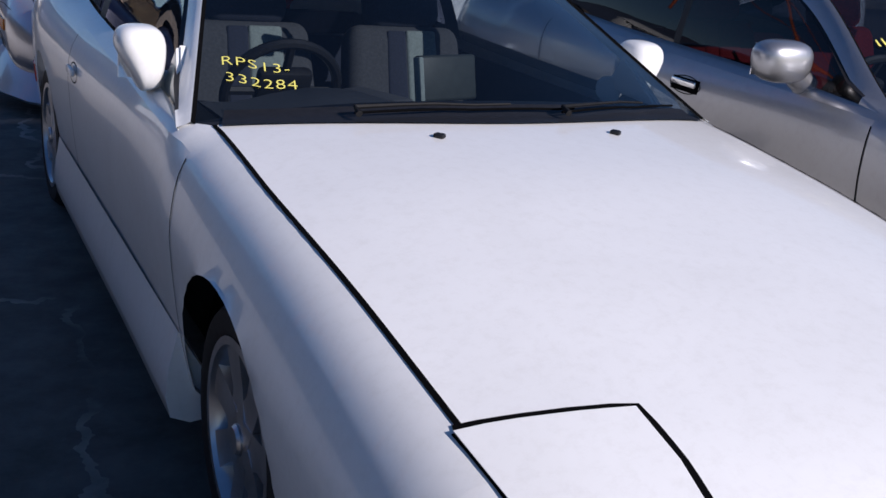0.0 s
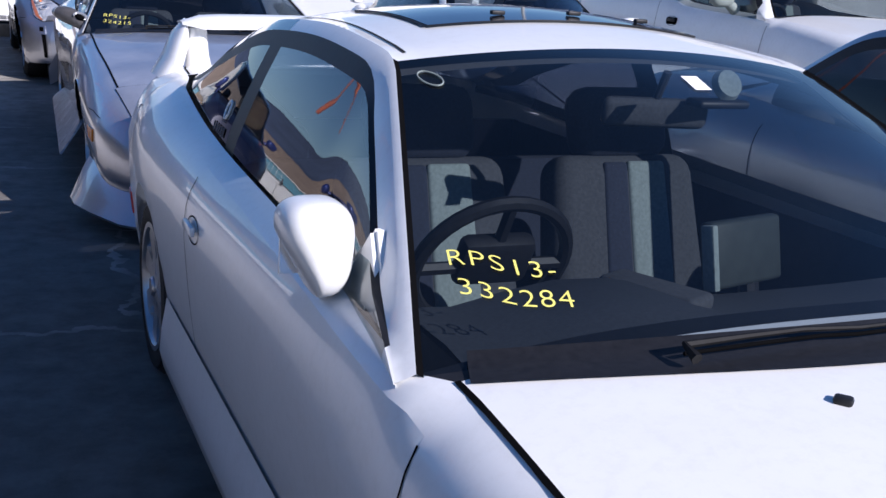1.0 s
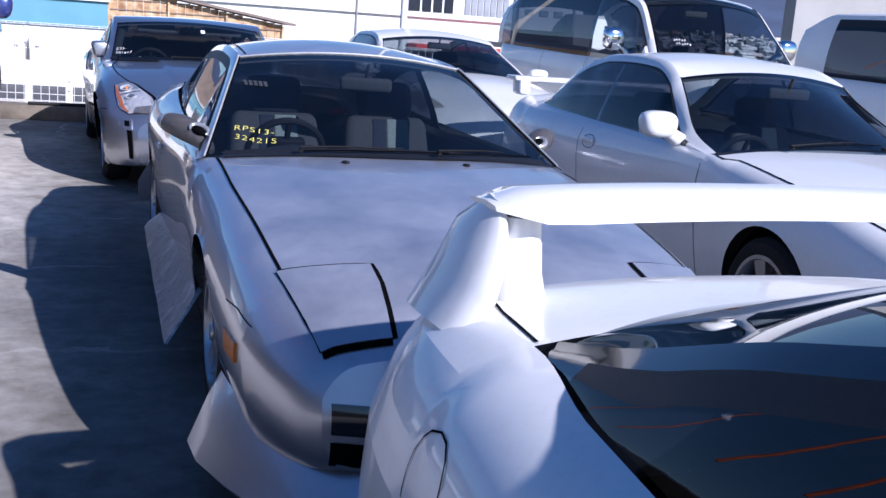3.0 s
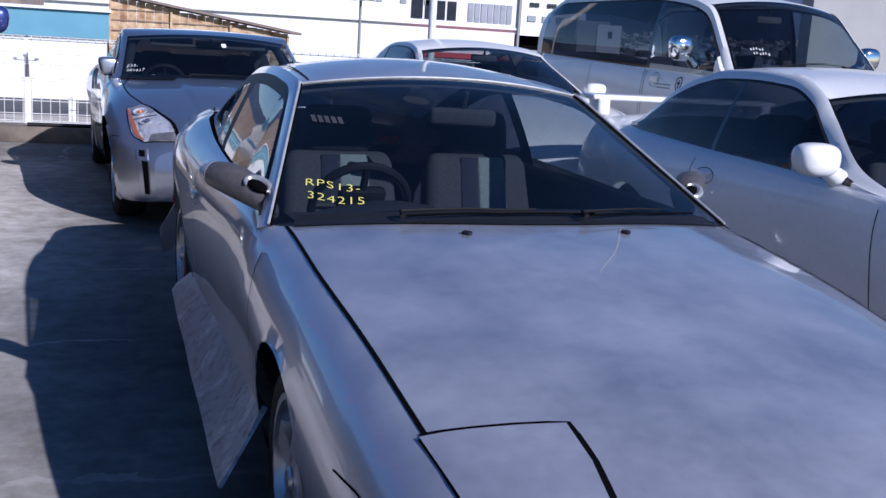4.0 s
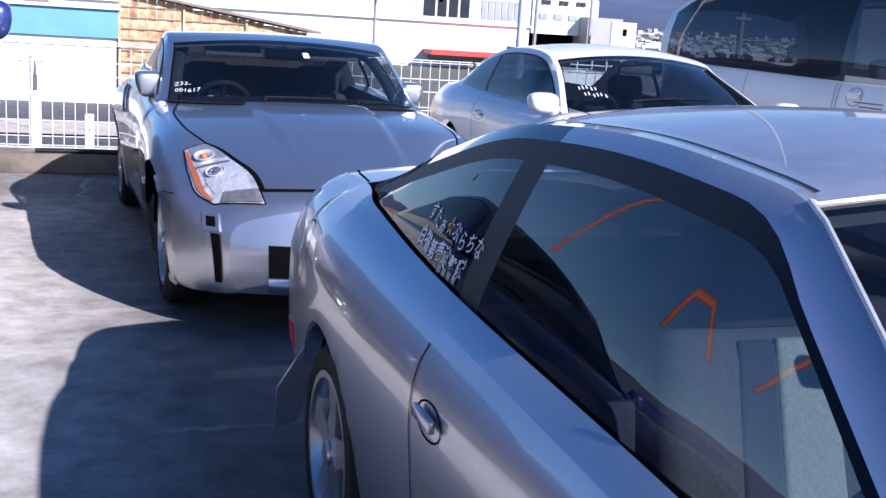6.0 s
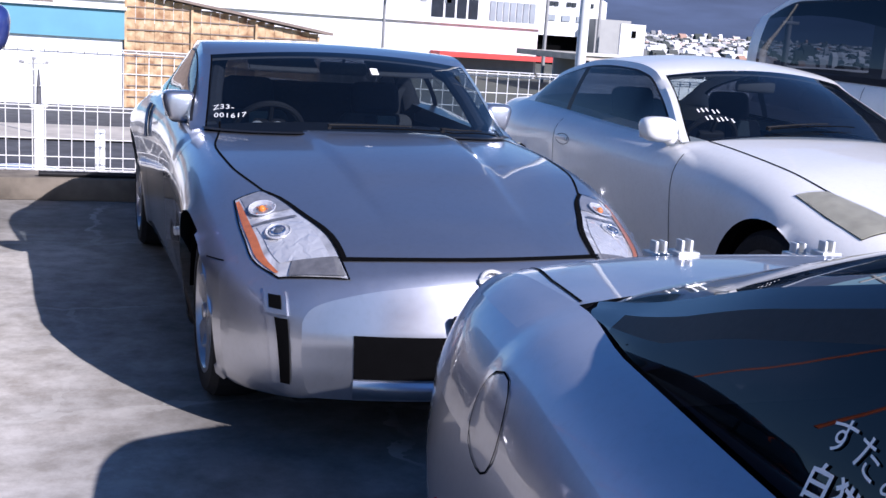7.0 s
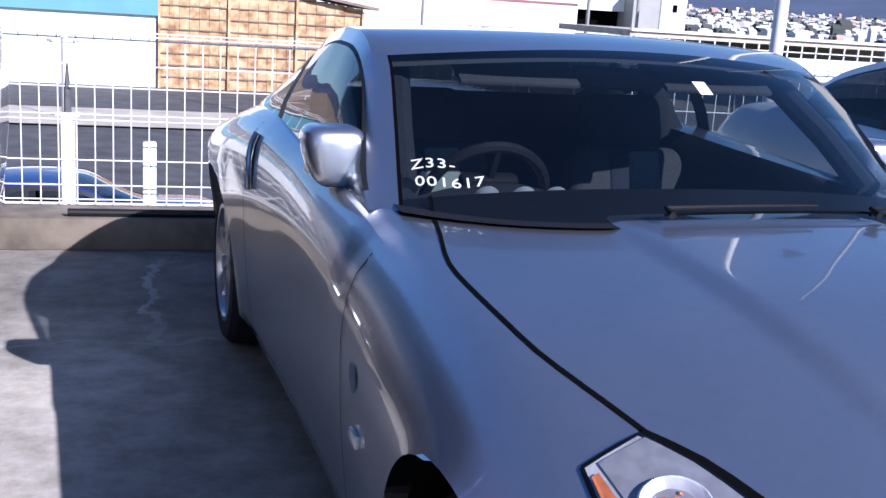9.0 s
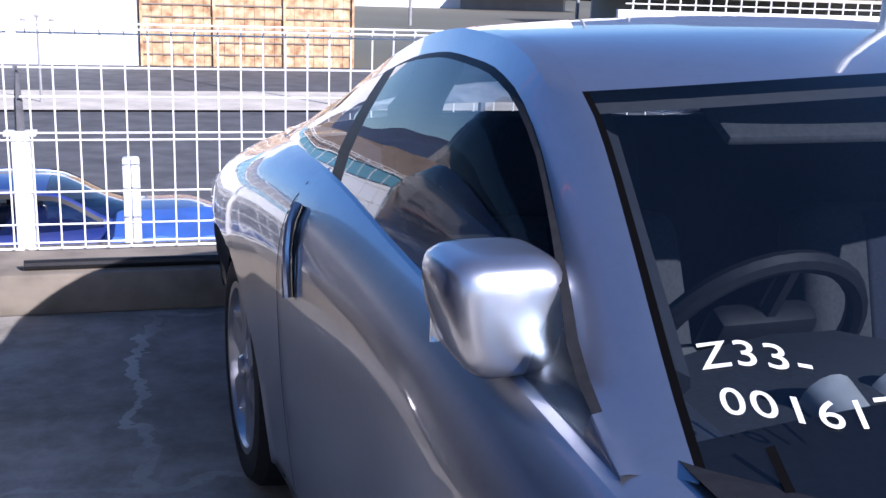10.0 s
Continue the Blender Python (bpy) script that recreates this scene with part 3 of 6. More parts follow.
def add_wheel(car, x, y, z, r, width, rim_mat, style="spoke", nsp=6):
    """Tyre and rim standing on the ground; x is the outer face, signed."""
    sgn = 1 if x > 0 else -1
    hub = new("wheel"); hub.parent = car.root; hub.location = (x, y, z)
    rr = r * 0.70; w = width
    v, fc = lathe([(rr - 0.01, -w), (rr, -w), (r - 0.03, -w + 0.005), (r - 0.006, -w + 0.03), (r, -w * 0.6), (r, -w * 0.4), (r - 0.006, -0.03), (r - 0.03, -0.004), (rr + 0.02, 0.0), (rr - 0.004, -0.012), (rr - 0.01, -0.02)], n=44)
    v = [(sgn * a, b, c) for a, b, c in v]; mesh_ob("tyre", v, fc, RUBBER, hub)
    v, fc = lathe([(rr - 0.002, -0.010), (rr + 0.006, -0.004), (rr - 0.012, -0.004), (rr - 0.025, -0.03), (rr - 0.03, -w * 0.75), (0.0, -w * 0.75)], n=44)
    v = [(sgn * a, b, c) for a, b, c in v]
    bm = bmesh.new(); vv = [bm.verts.new(p) for p in v]
    for q in fc:
        try: bm.faces.new([vv[i] for i in q])
        except ValueError: pass
    for k in range(nsp):
        t = 2 * math.pi * k / nsp + 0.3; wid = 0.55 if style == "spoke" else 0.32
        sp = []
        for rad, hw, dep in ((0.03, 0.05, -0.012), (rr * 0.5, rr * wid * 0.30, -0.020), (rr - 0.012, rr * wid * 0.36, -0.014)):
            for sg in (-1, 1): sp.append((sgn * dep, rad * math.cos(t) - sg * hw * math.sin(t), rad * math.sin(t) + sg * hw * math.cos(t)))
        for rad, hw, dep in ((0.03, 0.05, -0.05), (rr * 0.5, rr * wid * 0.30, -0.05), (rr - 0.012, rr * wid * 0.36, -0.05)):
            for sg in (-1, 1): sp.append((sgn * dep, rad * math.cos(t) - sg * hw * math.sin(t), rad * math.sin(t) + sg * hw * math.cos(t)))
        q = [bm.verts.new(p) for p in sp]
        for a in ((0, 1, 3, 2), (2, 3, 5, 4), (0, 2, 8, 6), (2, 4, 10, 8), (1, 7, 9, 3), (3, 9, 11, 5)):
            bm.faces.new([q[i] for i in a])
    bmesh.ops.recalc_face_normals(bm, faces=bm.faces)
    part("rim", bm, rim_mat, hub)
    v, fc = lathe([(0.0, 0.0), (0.028, -0.001), (0.034, -0.008), (0.034, -0.02)], n=20)
    mesh_ob("hub_cap", [(sgn * a, b, c) for a, b, c in v], fc, rim_mat, hub)


def seat(car, x, y, z, c1, c2, c3, w=0.50, tilt=18):
    st = new("seat"); st.parent = car.root; st.location = (x, y, z)
    def slab(name, cx, cy, cz, sx, sy, sz, m, rx=0.0, bev=0.04):
        part(name, box_bm(cx, cy, cz, sx, sy, sz, bev, rot=Euler((radians(rx), 0, 0)).to_matrix(), seg=3), m, st)
    slab("cushion", 0, 0, 0.10, w, 0.48, 0.16, c1)
    def back(name, x0, x1, depth, lo, hi, m, bev):
        bm = box_bm((x0 + x1) / 2, 0, (lo + hi) / 2, x1 - x0, depth, hi - lo, bev, seg=4)
        for v in bm.verts:   # narrower top
            k = (v.co.z + 0.30) / 0.60; v.co.x *= 1 - 0.16 * max(0.0, k) ** 2
        bmesh.ops.transform(bm, matrix=Matrix.Translation((0, 0.30, 0.42)) @ Matrix.Rotation(radians(-tilt), 4, 'X'), verts=bm.verts); part(name, bm, m, st)
    back("backrest", -w / 2, w / 2, 0.14, -0.30, 0.31, c3, 0.055)
    back("dark_panel", -0.19 * w, -0.02 * w, 0.152, -0.28, 0.285, c1, 0.012); back("centre_stripe", -0.02 * w, 0.25 * w, 0.154, -0.28, 0.287, c2, 0.012)
    slab("cushion_stripe", 0.11 * w, -0.01, 0.176, 0.25 * w, 0.44, 0.02, c2, 0, 0.008)
    slab("headrest", 0, 0.41, 0.80, 0.28, 0.12, 0.19, c1, -tilt, 0.05)
    for sx in (-0.06, 0.06):
        v, fc = tube([(sx, 0.37, 0.68), (sx, 0.40, 0.75)], 0.007); mesh_ob("headrest_post", v, fc, CHROME, st)


def interior(car, xw, y0, y1, zb, wheel=(-0.36, 0.95, 0.80), seat_y=1.55, seat_z=0.22, cloth=(NAVYCLOTH, LIGHTCLOTH, GREYCLOTH), dash_y=0.62, seat_x=0.36, mirror=None):
    v = []; fc = []
    for y in (y0, y1):
        for x, z in ((-xw, zb), (-xw, 0.22), (xw, 0.22), (xw, zb)): v.append((x, y, z))
    fc = [(0, 1, 5, 4), (1, 2, 6, 5), (2, 3, 7, 6), (0, 3, 2, 1), (4, 5, 6, 7)]
    mesh_ob("cabin_lining", v, fc, DARK, car.root, smooth=False)
    # dashboard
    sec = [(dash_y - 0.34, zb - 0.01), (dash_y - 0.1, zb + 0.012), (dash_y + 0.10, zb + 0.005), (dash_y + 0.19, zb - 0.05), (dash_y + 0.17, zb - 0.22), (dash_y + 0.05, zb - 0.42)]
    v, fc = [], []; n = 14
    for k in range(n + 1):
        x = -xw + 2 * xw * k / n; hump = 0.045 * math.exp(-((x - wheel[0]) / 0.17) ** 4)
        for q, (yy, zz) in enumerate(sec): v.append((x, yy + (0.05 * (x / xw) ** 2 if q < 3 else 0), zz + (hump if q in (1, 2, 3) else 0)))
    for k in range(n):
        for q in range(len(sec) - 1): fc.append((k * len(sec) + q, (k + 1) * len(sec) + q, (k + 1) * len(sec) + q + 1, k * len(sec) + q + 1))
    mesh_ob("dashboard", v, fc, DASH, car.root)
    # steering wheel
    sw = new("steering_wheel"); sw.parent = car.root; sw.matrix_local = pose(*wheel, -62, 0, 0)
    ring = [(0.172 * math.cos(2 * math.pi * k / 36), 0.172 * math.sin(2 * math.pi * k / 36), 0) for k in range(36)]
    v, fc = tube(ring, 0.016, 8, closed=True); mesh_ob("wheel_ring", v, fc, BLACK, sw)
    part("wheel_boss", box_bm(0, -0.02, 0.0, 0.17, 0.12, 0.05, 0.02), BLACK, sw)
    for a in (0, 180, 270):
        v, fc = tube([(0.05 * math.cos(radians(a)), 0.05 * math.sin(radians(a)), 0), (0.18 * math.cos(radians(a)), 0.18 * math.sin(radians(a)), 0)], 0.014, 6); mesh_ob("wheel_spoke", v, fc, BLACK, sw)
    for sx in (-seat_x, seat_x): seat(car, sx, seat_y, seat_z, *cloth)
    part("rear_bench", box_bm(0, seat_y + 0.95, seat_z + 0.28, 2 * xw - 0.06, 0.30, 0.62, 0.06, rot=Euler((radians(-22), 0, 0)).to_matrix()), cloth[0], car.root)
    if mirror:
        part("rear_view_mirror", box_bm(*mirror, 0.24, 0.03, 0.065, 0.018, rot=Euler((radians(8), 0, radians(-12))).to_matrix(), seg=3), GREYCLOTH, car.root)
        v, fc = tube([(mirror[0], mirror[1], mirror[2] + 0.03), (mirror[0], mirror[1] - 0.03, mirror[2] + 0.09)], 0.009); mesh_ob("mirror_stem", v, fc, DARK, car.root)


def side_mirror(car, x, y, z, size, material, taper=0.12, square=0.72, foot=None, foot_mat=None, droop=0.0, tuck=0.0):
    """Shell with its glass facing back, on a foot that reaches the door."""
    sgn = 1 if x > 0 else -1; w, l, h = size
    mm = new("side_mirror"); mm.parent = car.root; mm.location = (x, y, z)
    bm = bmesh.new(); bmesh.ops.create_uvsphere(bm, u_segments=28, v_segments=18, radius=0.5)
    for v in bm.verts:
        c = v.co
        c.x, c.y, c.z = (math.copysign(abs(2 * q) ** square, q) * 0.5 for q in c)
        c.y = min(c.y, 0.30); out = max(0.0, sgn * c.x * 2)
        c.z -= droop * out ** 2 * (1 if c.z > 0 else 0)
        if tuck and c.z < 0.1 and out > 0: c.x *= 1 - tuck * (0.1 - c.z) / 0.6
        c.x = c.x * (1 + taper * 2 * c.z * (1 if sgn * c.x > 0 else 0.3)) * w
        c.y = (c.y - 0.10 * taper * c.z) * l; c.z *= h
    part("mirror_shell", bm, material, mm)
    part("mirror_glass", box_bm(0, 0.305 * l, 0, w * 0.80, 0.004, h * 0.74, 0.0), CHROME, mm)
    ft = foot or ((-sgn * w * 0.3, 0.02, -h * 0.25), (-sgn * (w * 0.5 + 0.06), 0.04, -h * 0.62))
    v, fc = tube(list(ft), [0.030, 0.036, 0.045][:len(ft)] if len(ft) > 2 else [0.035, 0.045], 12); mesh_ob("mirror_foot", v, fc, foot_mat or material, mm)
    return mm


def mirror_sail(mm, sgn, pts, thick, material):
    """Three-cornered plate that carries the mirror at the window's corner."""
    o = mm.location; v = [Vector((sgn * p[0], p[1], p[2])) - o for p in pts]; v += [p + Vector((sgn * thick, 0, 0.0)) for p in v]
    bm = bmesh.new(); q = [bm.verts.new(p) for p in v]
    for f_ in ((0, 1, 2), (5, 4, 3), (0, 3, 4, 1), (1, 4, 5, 2), (2, 5, 3, 0)): bm.faces.new([q[i] for i in f_])
    bmesh.ops.recalc_face_normals(bm, faces=bm.faces); bmesh.ops.bevel(bm, geom=list(bm.edges), offset=thick * 0.3, segments=2, affect='EDGES')
    part("mirror_sail", bm, material, mm)


def wiper(car, p0, p1, lift=0.012):
    wp = new("wiper"); wp.parent = car.root
    a, b = Vector(p0), Vector(p1)
    on = [car.drop(a.lerp(b, k / 10) + Vector((0, -0.3, 0.3)), (0, 0.7, -0.7), lift + 0.006)[0] for k in range(11)]
    v, fc = tube(on, 0.0032, 6); mesh_ob("wiper_blade", v, fc, GAP, wp)
    on = [car.drop(a.lerp(b, k / 6) + Vector((0, -0.3, 0.3)), (0, 0.7, -0.7), lift + 0.02)[0] for k in range(5)]
    base = on[0] + Vector((0, -0.03, -0.01))
    v, fc = tube([base] + on, [0.009, 0.006, 0.0045, 0.004, 0.0035, 0.003], 6); mesh_ob("wiper_arm", v, fc, WIPERBLACK, wp)


def writing(car, lines, origin, right, up, size, material, name="windshield_writing", label="", weight=-0.012, slope=0.12, shear=0.12):
    """Hand-brushed marks, set on the glass."""
    R, U = Vector(right).normalized(), Vector(up).normalized(); N = R.cross(U)
    holder = new(name); holder.parent = car.root
    for k, txt in enumerate(lines):
        cu = bpy.data.curves.new(name, 'FONT'); cu.body = txt; cu.size = size; cu.shear = shear; cu.space_character = 1.12; cu.offset = size * weight
        tmp = bpy.data.objects.new("tmp", cu); scene.collection.objects.link(tmp)
        dg = bpy.context.evaluated_depsgraph_get(); me = bpy.data.meshes.new_from_object(tmp.evaluated_get(dg))
        bpy.data.objects.remove(tmp)
        root = list(range(len(me.vertices)))
        def find(i):
            while root[i] != i: root[i] = root[root[i]]; i = root[i]
            return i
        faces = [tuple(p.vertices) for p in me.polygons]; flat = [v.co.copy() for v in me.vertices]
        for f_ in faces:
            for i in f_[1:]: root[find(i)] = find(f_[0])
        span = {}
        for i, q in enumerate(flat): r = find(i); lo, hi = span.get(r, (9e9, -9e9)); span[r] = (min(lo, q.x), max(hi, q.x))
        chars = []   # strokes that overlap sideways make one character
        for r, (lo, hi) in sorted(span.items(), key=lambda e: e[1]):
            if chars and lo < chars[-1][1] - 0.05 * size: chars[-1][1] = max(chars[-1][1], hi); chars[-1][2].add(r)
            else: chars.append([lo, hi, {r}])
        for v in me.vertices:
            q = v.co.copy(); q.y += -k * size * 1.3 - slope * q.x + 0.006 * math.sin(q.x * 40 + k)
            p = Vector(origin) + R * q.x + U * q.y
            v.co = car.drop(p + N * 0.3, -N, 0.003)[0]
        for lo, hi, own in chars:
            mine = [f_ for f_ in faces if find(f_[0]) in own]; used = sorted({i for f_ in mine for i in f_}); at = {u: n_ for n_, u in enumerate(used)}
            if mine: mesh_ob("brush_character", [me.vertices[u].co.copy() for u in used], [tuple(at[i] for i in f_) for f_ in mine], material, holder, smooth=False)
        bpy.data.meshes.remove(me)
    if label: tagged(holder, label)
    return holder


# ---- the lot ----
def sheet(name, x0, x1, y0, y1, z, material, label="", category="", kind="structure", n=1):
    vs, fs = [], []
    for i in range(n + 1):
        for j in range(n + 1): vs.append((x0 + (x1 - x0) * i / n, y0 + (y1 - y0) * j / n, z))
    for i in range(n):
        for j in range(n): a = i * (n + 1) + j; fs.append((a, a + n + 1, a + n + 2, a + 1))
    ob = mesh_ob(name, vs, fs, material, smooth=False)
    return tagged(ob, label, category, kind=kind)


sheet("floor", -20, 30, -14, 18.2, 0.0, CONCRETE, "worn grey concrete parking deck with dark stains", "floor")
# unseen low wall, added to darken the car sides and window reflections
SHADEWALL = plain("shade_wall_dark", (0.045, 0.044, 0.043), 0.9, 0, 0.35, 1.2, 0.3, spec=0.1)
tagged(part("shade_wall", box_bm(-3.3, 1.5, 0.80, 0.2, 21.0, 1.6), SHADEWALL, None), "plain low dark grey wall closing the lot", "wall", kind="structure")
KERBCONC = plain("stained_kerb_concrete", (0.17, 0.145, 0.115), 0.9, 0, 0.45, 3.5, 0.4)
bm = box_bm(5, 17.97, 0.085, 50, 0.48, 0.17, 0.012)
tagged(part("kerb", bm, KERBCONC, None), "low grey concrete kerb along the deck edge", "kerb", kind="structure")

# ---- cars ----
SPEC_180 = dict(ends=(-1.06, 3.66), bow=0.24, bowlen=0.80, lean=0.30, green=(0.48, 3.12), cowl=0.43, hood_front=-1.02, bump_f=-0.82, bump_r=3.15, deck=3.14,
    door=(0.38, 1.90), header=1.21, roof_end=2.12, pane=0.955, win=(0.56, 2.98), bpil=(1.91, 2.02), wbow=0.15, crown=2.8, rail=0.060, railk=0.30, railkf=0.88, bulge=0.008, pillar=0.020, band=0.010, dark_aft=True, rf=0.30, rr=0.34,
    arch=((0.0, 0.30, 0.345), (2.68, 0.30, 0.345)),
    t=dict(zs=[(-1.06, 0.25), (-0.6, 0.22), (0.5, 0.22), (2.0, 0.22), (3.1, 0.24), (3.66, 0.34)],
           xs=[(-1.06, 0.72), (-0.7, 0.75), (0, 0.755), (2.6, 0.755), (3.3, 0.73), (3.66, 0.70)],
           xm=[(-1.06, 0.75), (-0.8, 0.785), (-0.4, 0.805), (0.2, 0.815), (1.2, 0.805), (2.6, 0.815), (3.2, 0.775), (3.66, 0.71)],
           zm=[(-1.06, 0.45), (0, 0.60), (0.6, 0.71), (1.0, 0.75), (2.6, 0.75), (3.66, 0.68)],
           xb=[(-1.06, 0.68), (-0.8, 0.72), (-0.4, 0.745), (0, 0.765), (0.5, 0.785), (1.5, 0.75), (2.6, 0.72), (3.2, 0.69), (3.66, 0.64)],
           zb=[(-1.06, 0.59), (-0.8, 0.665), (-0.4, 0.745), (0, 0.80), (0.48, 0.845), (1.2, 0.86), (2.2, 0.885), (2.9, 0.92), (3.4, 0.93), (3.66, 0.90)],
           zc=[(-1.06, 0.635), (-0.8, 0.73), (-0.4, 0.82), (0.0, 0.875), (0.45, 0.905), (3.0, 0.985), (3.4, 0.975), (3.66, 0.93)],
           xh=[(-1.06, 0.60), (-0.8, 0.655), (-0.4, 0.68), (0.1, 0.70), (0.42, 0.70), (0.5, 0.745), (1.2, 0.71), (1.97, 0.69), (2.83, 0.635), (3.12, 0.58), (3.66, 0.58)],
           xg=[(0.48, 0.77), (1.2, 0.71), (1.97, 0.69), (2.83, 0.63), (3.12, 0.57)],
           xr=[(0.48, 0.765), (0.84, 0.654), (1.10, 0.574), (1.18, 0.550), (1.25, 0.538), (2.0, 0.53), (2.6, 0.54), (3.12, 0.56)],
           zr=[(0.48, 0.85), (0.84, 1.028), (1.10, 1.158), (1.17, 1.192), (1.23, 1.212), (1.30, 1.222), (1.65, 1.238), (2.05, 1.22), (2.6, 1.10), (2.95, 0.985), (3.12, 0.945)],
           zt=[(0.48, 0.90), (1.21, 1.255), (1.65, 1.305), (2.1, 1.28), (2.65, 1.155), (3.12, 0.985)]))

SPEC_Z = dict(nt2=40, nose_drop=(0.055, 0.080), soft=(2, 4), ridge=(-0.42, 0.76), ends=(-0.60, 3.50), bow=0.25, bowlen=0.9, lean=0.26, green=(0.90, 3.10), cowl=0.84, hood_front=-0.46, bump_f=-0.42, bump_r=3.0, deck=3.10,
    door=(0.72, 2.15), header=1.34, roof_end=2.0, win=(0.98, 2.50), bpil=(2.02, 2.10), wbow=0.32, bowp=3.4, crown=2.4, rail=0.048, railk=0.80, railkf=0.92, bulge=0.010, pillar=0.038, band=0.007, gutter=0.0, pane=0.975, inset=0.02, rlean=0.3,
    arch=((0.0, 0.33, 0.375), (2.80, 0.34, 0.38)),
    t=dict(zs=[(-0.6, 0.19), (-0.3, 0.18), (0.5, 0.17), (2.5, 0.18), (3.5, 0.30)],
           xs=[(-0.6, 0.72), (-0.4, 0.82), (0, 0.86), (0.5, 0.835), (1.2, 0.812), (2.2, 0.825), (2.8, 0.86), (3.5, 0.72)],
           xm=[(-0.6, 0.74), (-0.4, 0.85), (0, 0.905), (0.7, 0.880), (1.6, 0.862), (2.4, 0.895), (2.8, 0.915), (3.2, 0.87), (3.5, 0.74)],
           zm=[(-0.6, 0.48), (0, 0.64), (0.5, 0.71), (1.5, 0.78), (2.4, 0.80), (2.8, 0.74), (3.5, 0.70)],
           xb=[(-0.6, 0.64), (-0.4, 0.72), (0, 0.775), (0.5, 0.80), (0.9, 0.805), (1.6, 0.808), (2.3, 0.80), (2.8, 0.76), (3.5, 0.60)],
           zb=[(-0.6, 0.60), (-0.4, 0.69), (-0.15, 0.785), (0.1, 0.84), (0.5, 0.885), (0.9, 0.922), (1.6, 0.972), (2.1, 1.006), (2.5, 0.992), (2.9, 0.937), (3.3, 0.90), (3.5, 0.85)],
           zc=[(-0.6, 0.69), (-0.45, 0.722), (-0.3, 0.77), (0.2, 0.91), (0.6, 0.950), (0.9, 0.962), (2.9, 0.985), (3.5, 0.91)],
           xh=[(-0.6, 0.42), (-0.4, 0.50), (-0.15, 0.63), (0.15, 0.72), (0.45, 0.735), (0.7, 0.69), (0.84, 0.665), (3.5, 0.58)],
           xr=[(0.9, 0.768), (1.15, 0.718), (1.34, 0.685), (2.0, 0.65), (2.6, 0.63), (3.1, 0.63)],
           zr=[(0.9, 0.92), (1.0, 0.985), (1.215, 1.152), (1.33, 1.228), (1.43, 1.272), (1.55, 1.292), (1.7, 1.294), (1.86, 1.28), (2.14, 1.222), (2.5, 1.118), (2.87, 0.992), (3.1, 0.945)],
           zt=[(0.9, 0.962), (1.34, 1.285), (1.55, 1.318), (1.8, 1.32), (2.2, 1.265), (2.6, 1.145), (3.1, 0.985)]))


def respec(base, zk=1.0, tables=None, **over):
    s = dict(base); s.update(over); t = {k: list(v) for k, v in base["t"].items()}
    for k in ("zm", "zb", "zc", "zr", "zt"): t[k] = [(y, z * zk) for y, z in t[k]]
    t.update(tables or {}); s["t"] = t
    return s


SPEC_C = respec(SPEC_180, 1.03, bow=0.18, lean=0.22, win=(0.86, 3.02), dark_aft=False, green=(0.62, 3.10), cowl=0.56, header=1.34, roof_end=2.30, bpil=(1.96, 1.99),
    door=(0.62, 2.02), crown=2.3, rail=0.05, railk=0.75, railkf=0.85, pillar=0.028, tables=dict(
    zb=[(-1.06, 0.61), (-0.8, 0.69), (-0.4, 0.77), (0, 0.825), (0.6, 0.885), (1.2, 0.90), (2.2, 0.915), (3.0, 0.93), (3.4, 0.95), (3.66, 0.92)],
    zr=[(0.62, 0.89), (0.87, 0.945), (1.25, 1.15), (1.36, 1.235), (1.6, 1.31), (1.9, 1.322), (2.2, 1.312), (2.4, 1.275), (2.6, 1.20), (3.03, 0.965), (3.1, 0.945)],
    zt=[(0.62, 0.93), (1.34, 1.285), (1.6, 1.345), (1.9, 1.365), (2.2, 1.355), (2.4, 1.315), (2.7, 1.19), (3.1, 0.99)],
    xg=[(0.62, 0.755), (1.2, 0.73), (1.97, 0.715), (2.83, 0.67), (3.12, 0.62)],
    xr=[(0.62, 0.745), (0.87, 0.71), (1.3, 0.58), (1.6, 0.535), (2.3, 0.53), (2.6, 0.565), (3.1, 0.61)]))
SPEC_G = respec(SPEC_Z, 1.03, wbow=0.18, bowp=2.0, nt2=9, ridge=None, tables=dict(
    zr=[(0.9, 0.945), (1.2, 1.105), (1.43, 1.215), (1.58, 1.285), (1.8, 1.315), (2.05, 1.32), (2.3, 1.31), (2.6, 1.262), (2.9, 1.185), (3.1, 1.08), (3.3, 0.99)], zt=[(0.9, 1.0), (1.5, 1.315), (1.8, 1.37), (2.05, 1.378), (2.3, 1.365), (2.6, 1.31), (2.9, 1.22), (3.3, 1.04)],
    xr=[(0.9, 0.80), (1.55, 0.62), (2.2, 0.60), (2.9, 0.60), (3.2, 0.62)]),
    ends=(-0.75, 3.85), green=(0.90, 3.3), header=1.50, roof_end=2.35, win=(1.0, 3.0), bpil=(2.36, 2.42), rail=0.045, railk=0.75, railkf=0.85, door=(0.8, 2.25), bump_r=3.3, deck=3.25)
SPEC_G["t"]["xs"] = [(-0.75, 0.72), (0, 0.85), (2.8, 0.85), (3.85, 0.70)]; SPEC_G["t"]["xm"] = [(-0.75, 0.72), (-0.4, 0.86), (0, 0.90), (2.8, 0.90), (3.85, 0.74)]
SPEC_G["t"]["zb"] = [(-0.75, 0.64), (-0.3, 0.78), (0.2, 0.88), (0.9, 0.94), (1.6, 0.955), (2.9, 0.99), (3.6, 0.97), (3.85, 0.92)]
SPEC_G["t"]["zc"] = [(-0.75, 0.68), (-0.3, 0.83), (0.2, 0.95), (0.9, 1.0), (3.2, 1.05), (3.85, 0.97)]
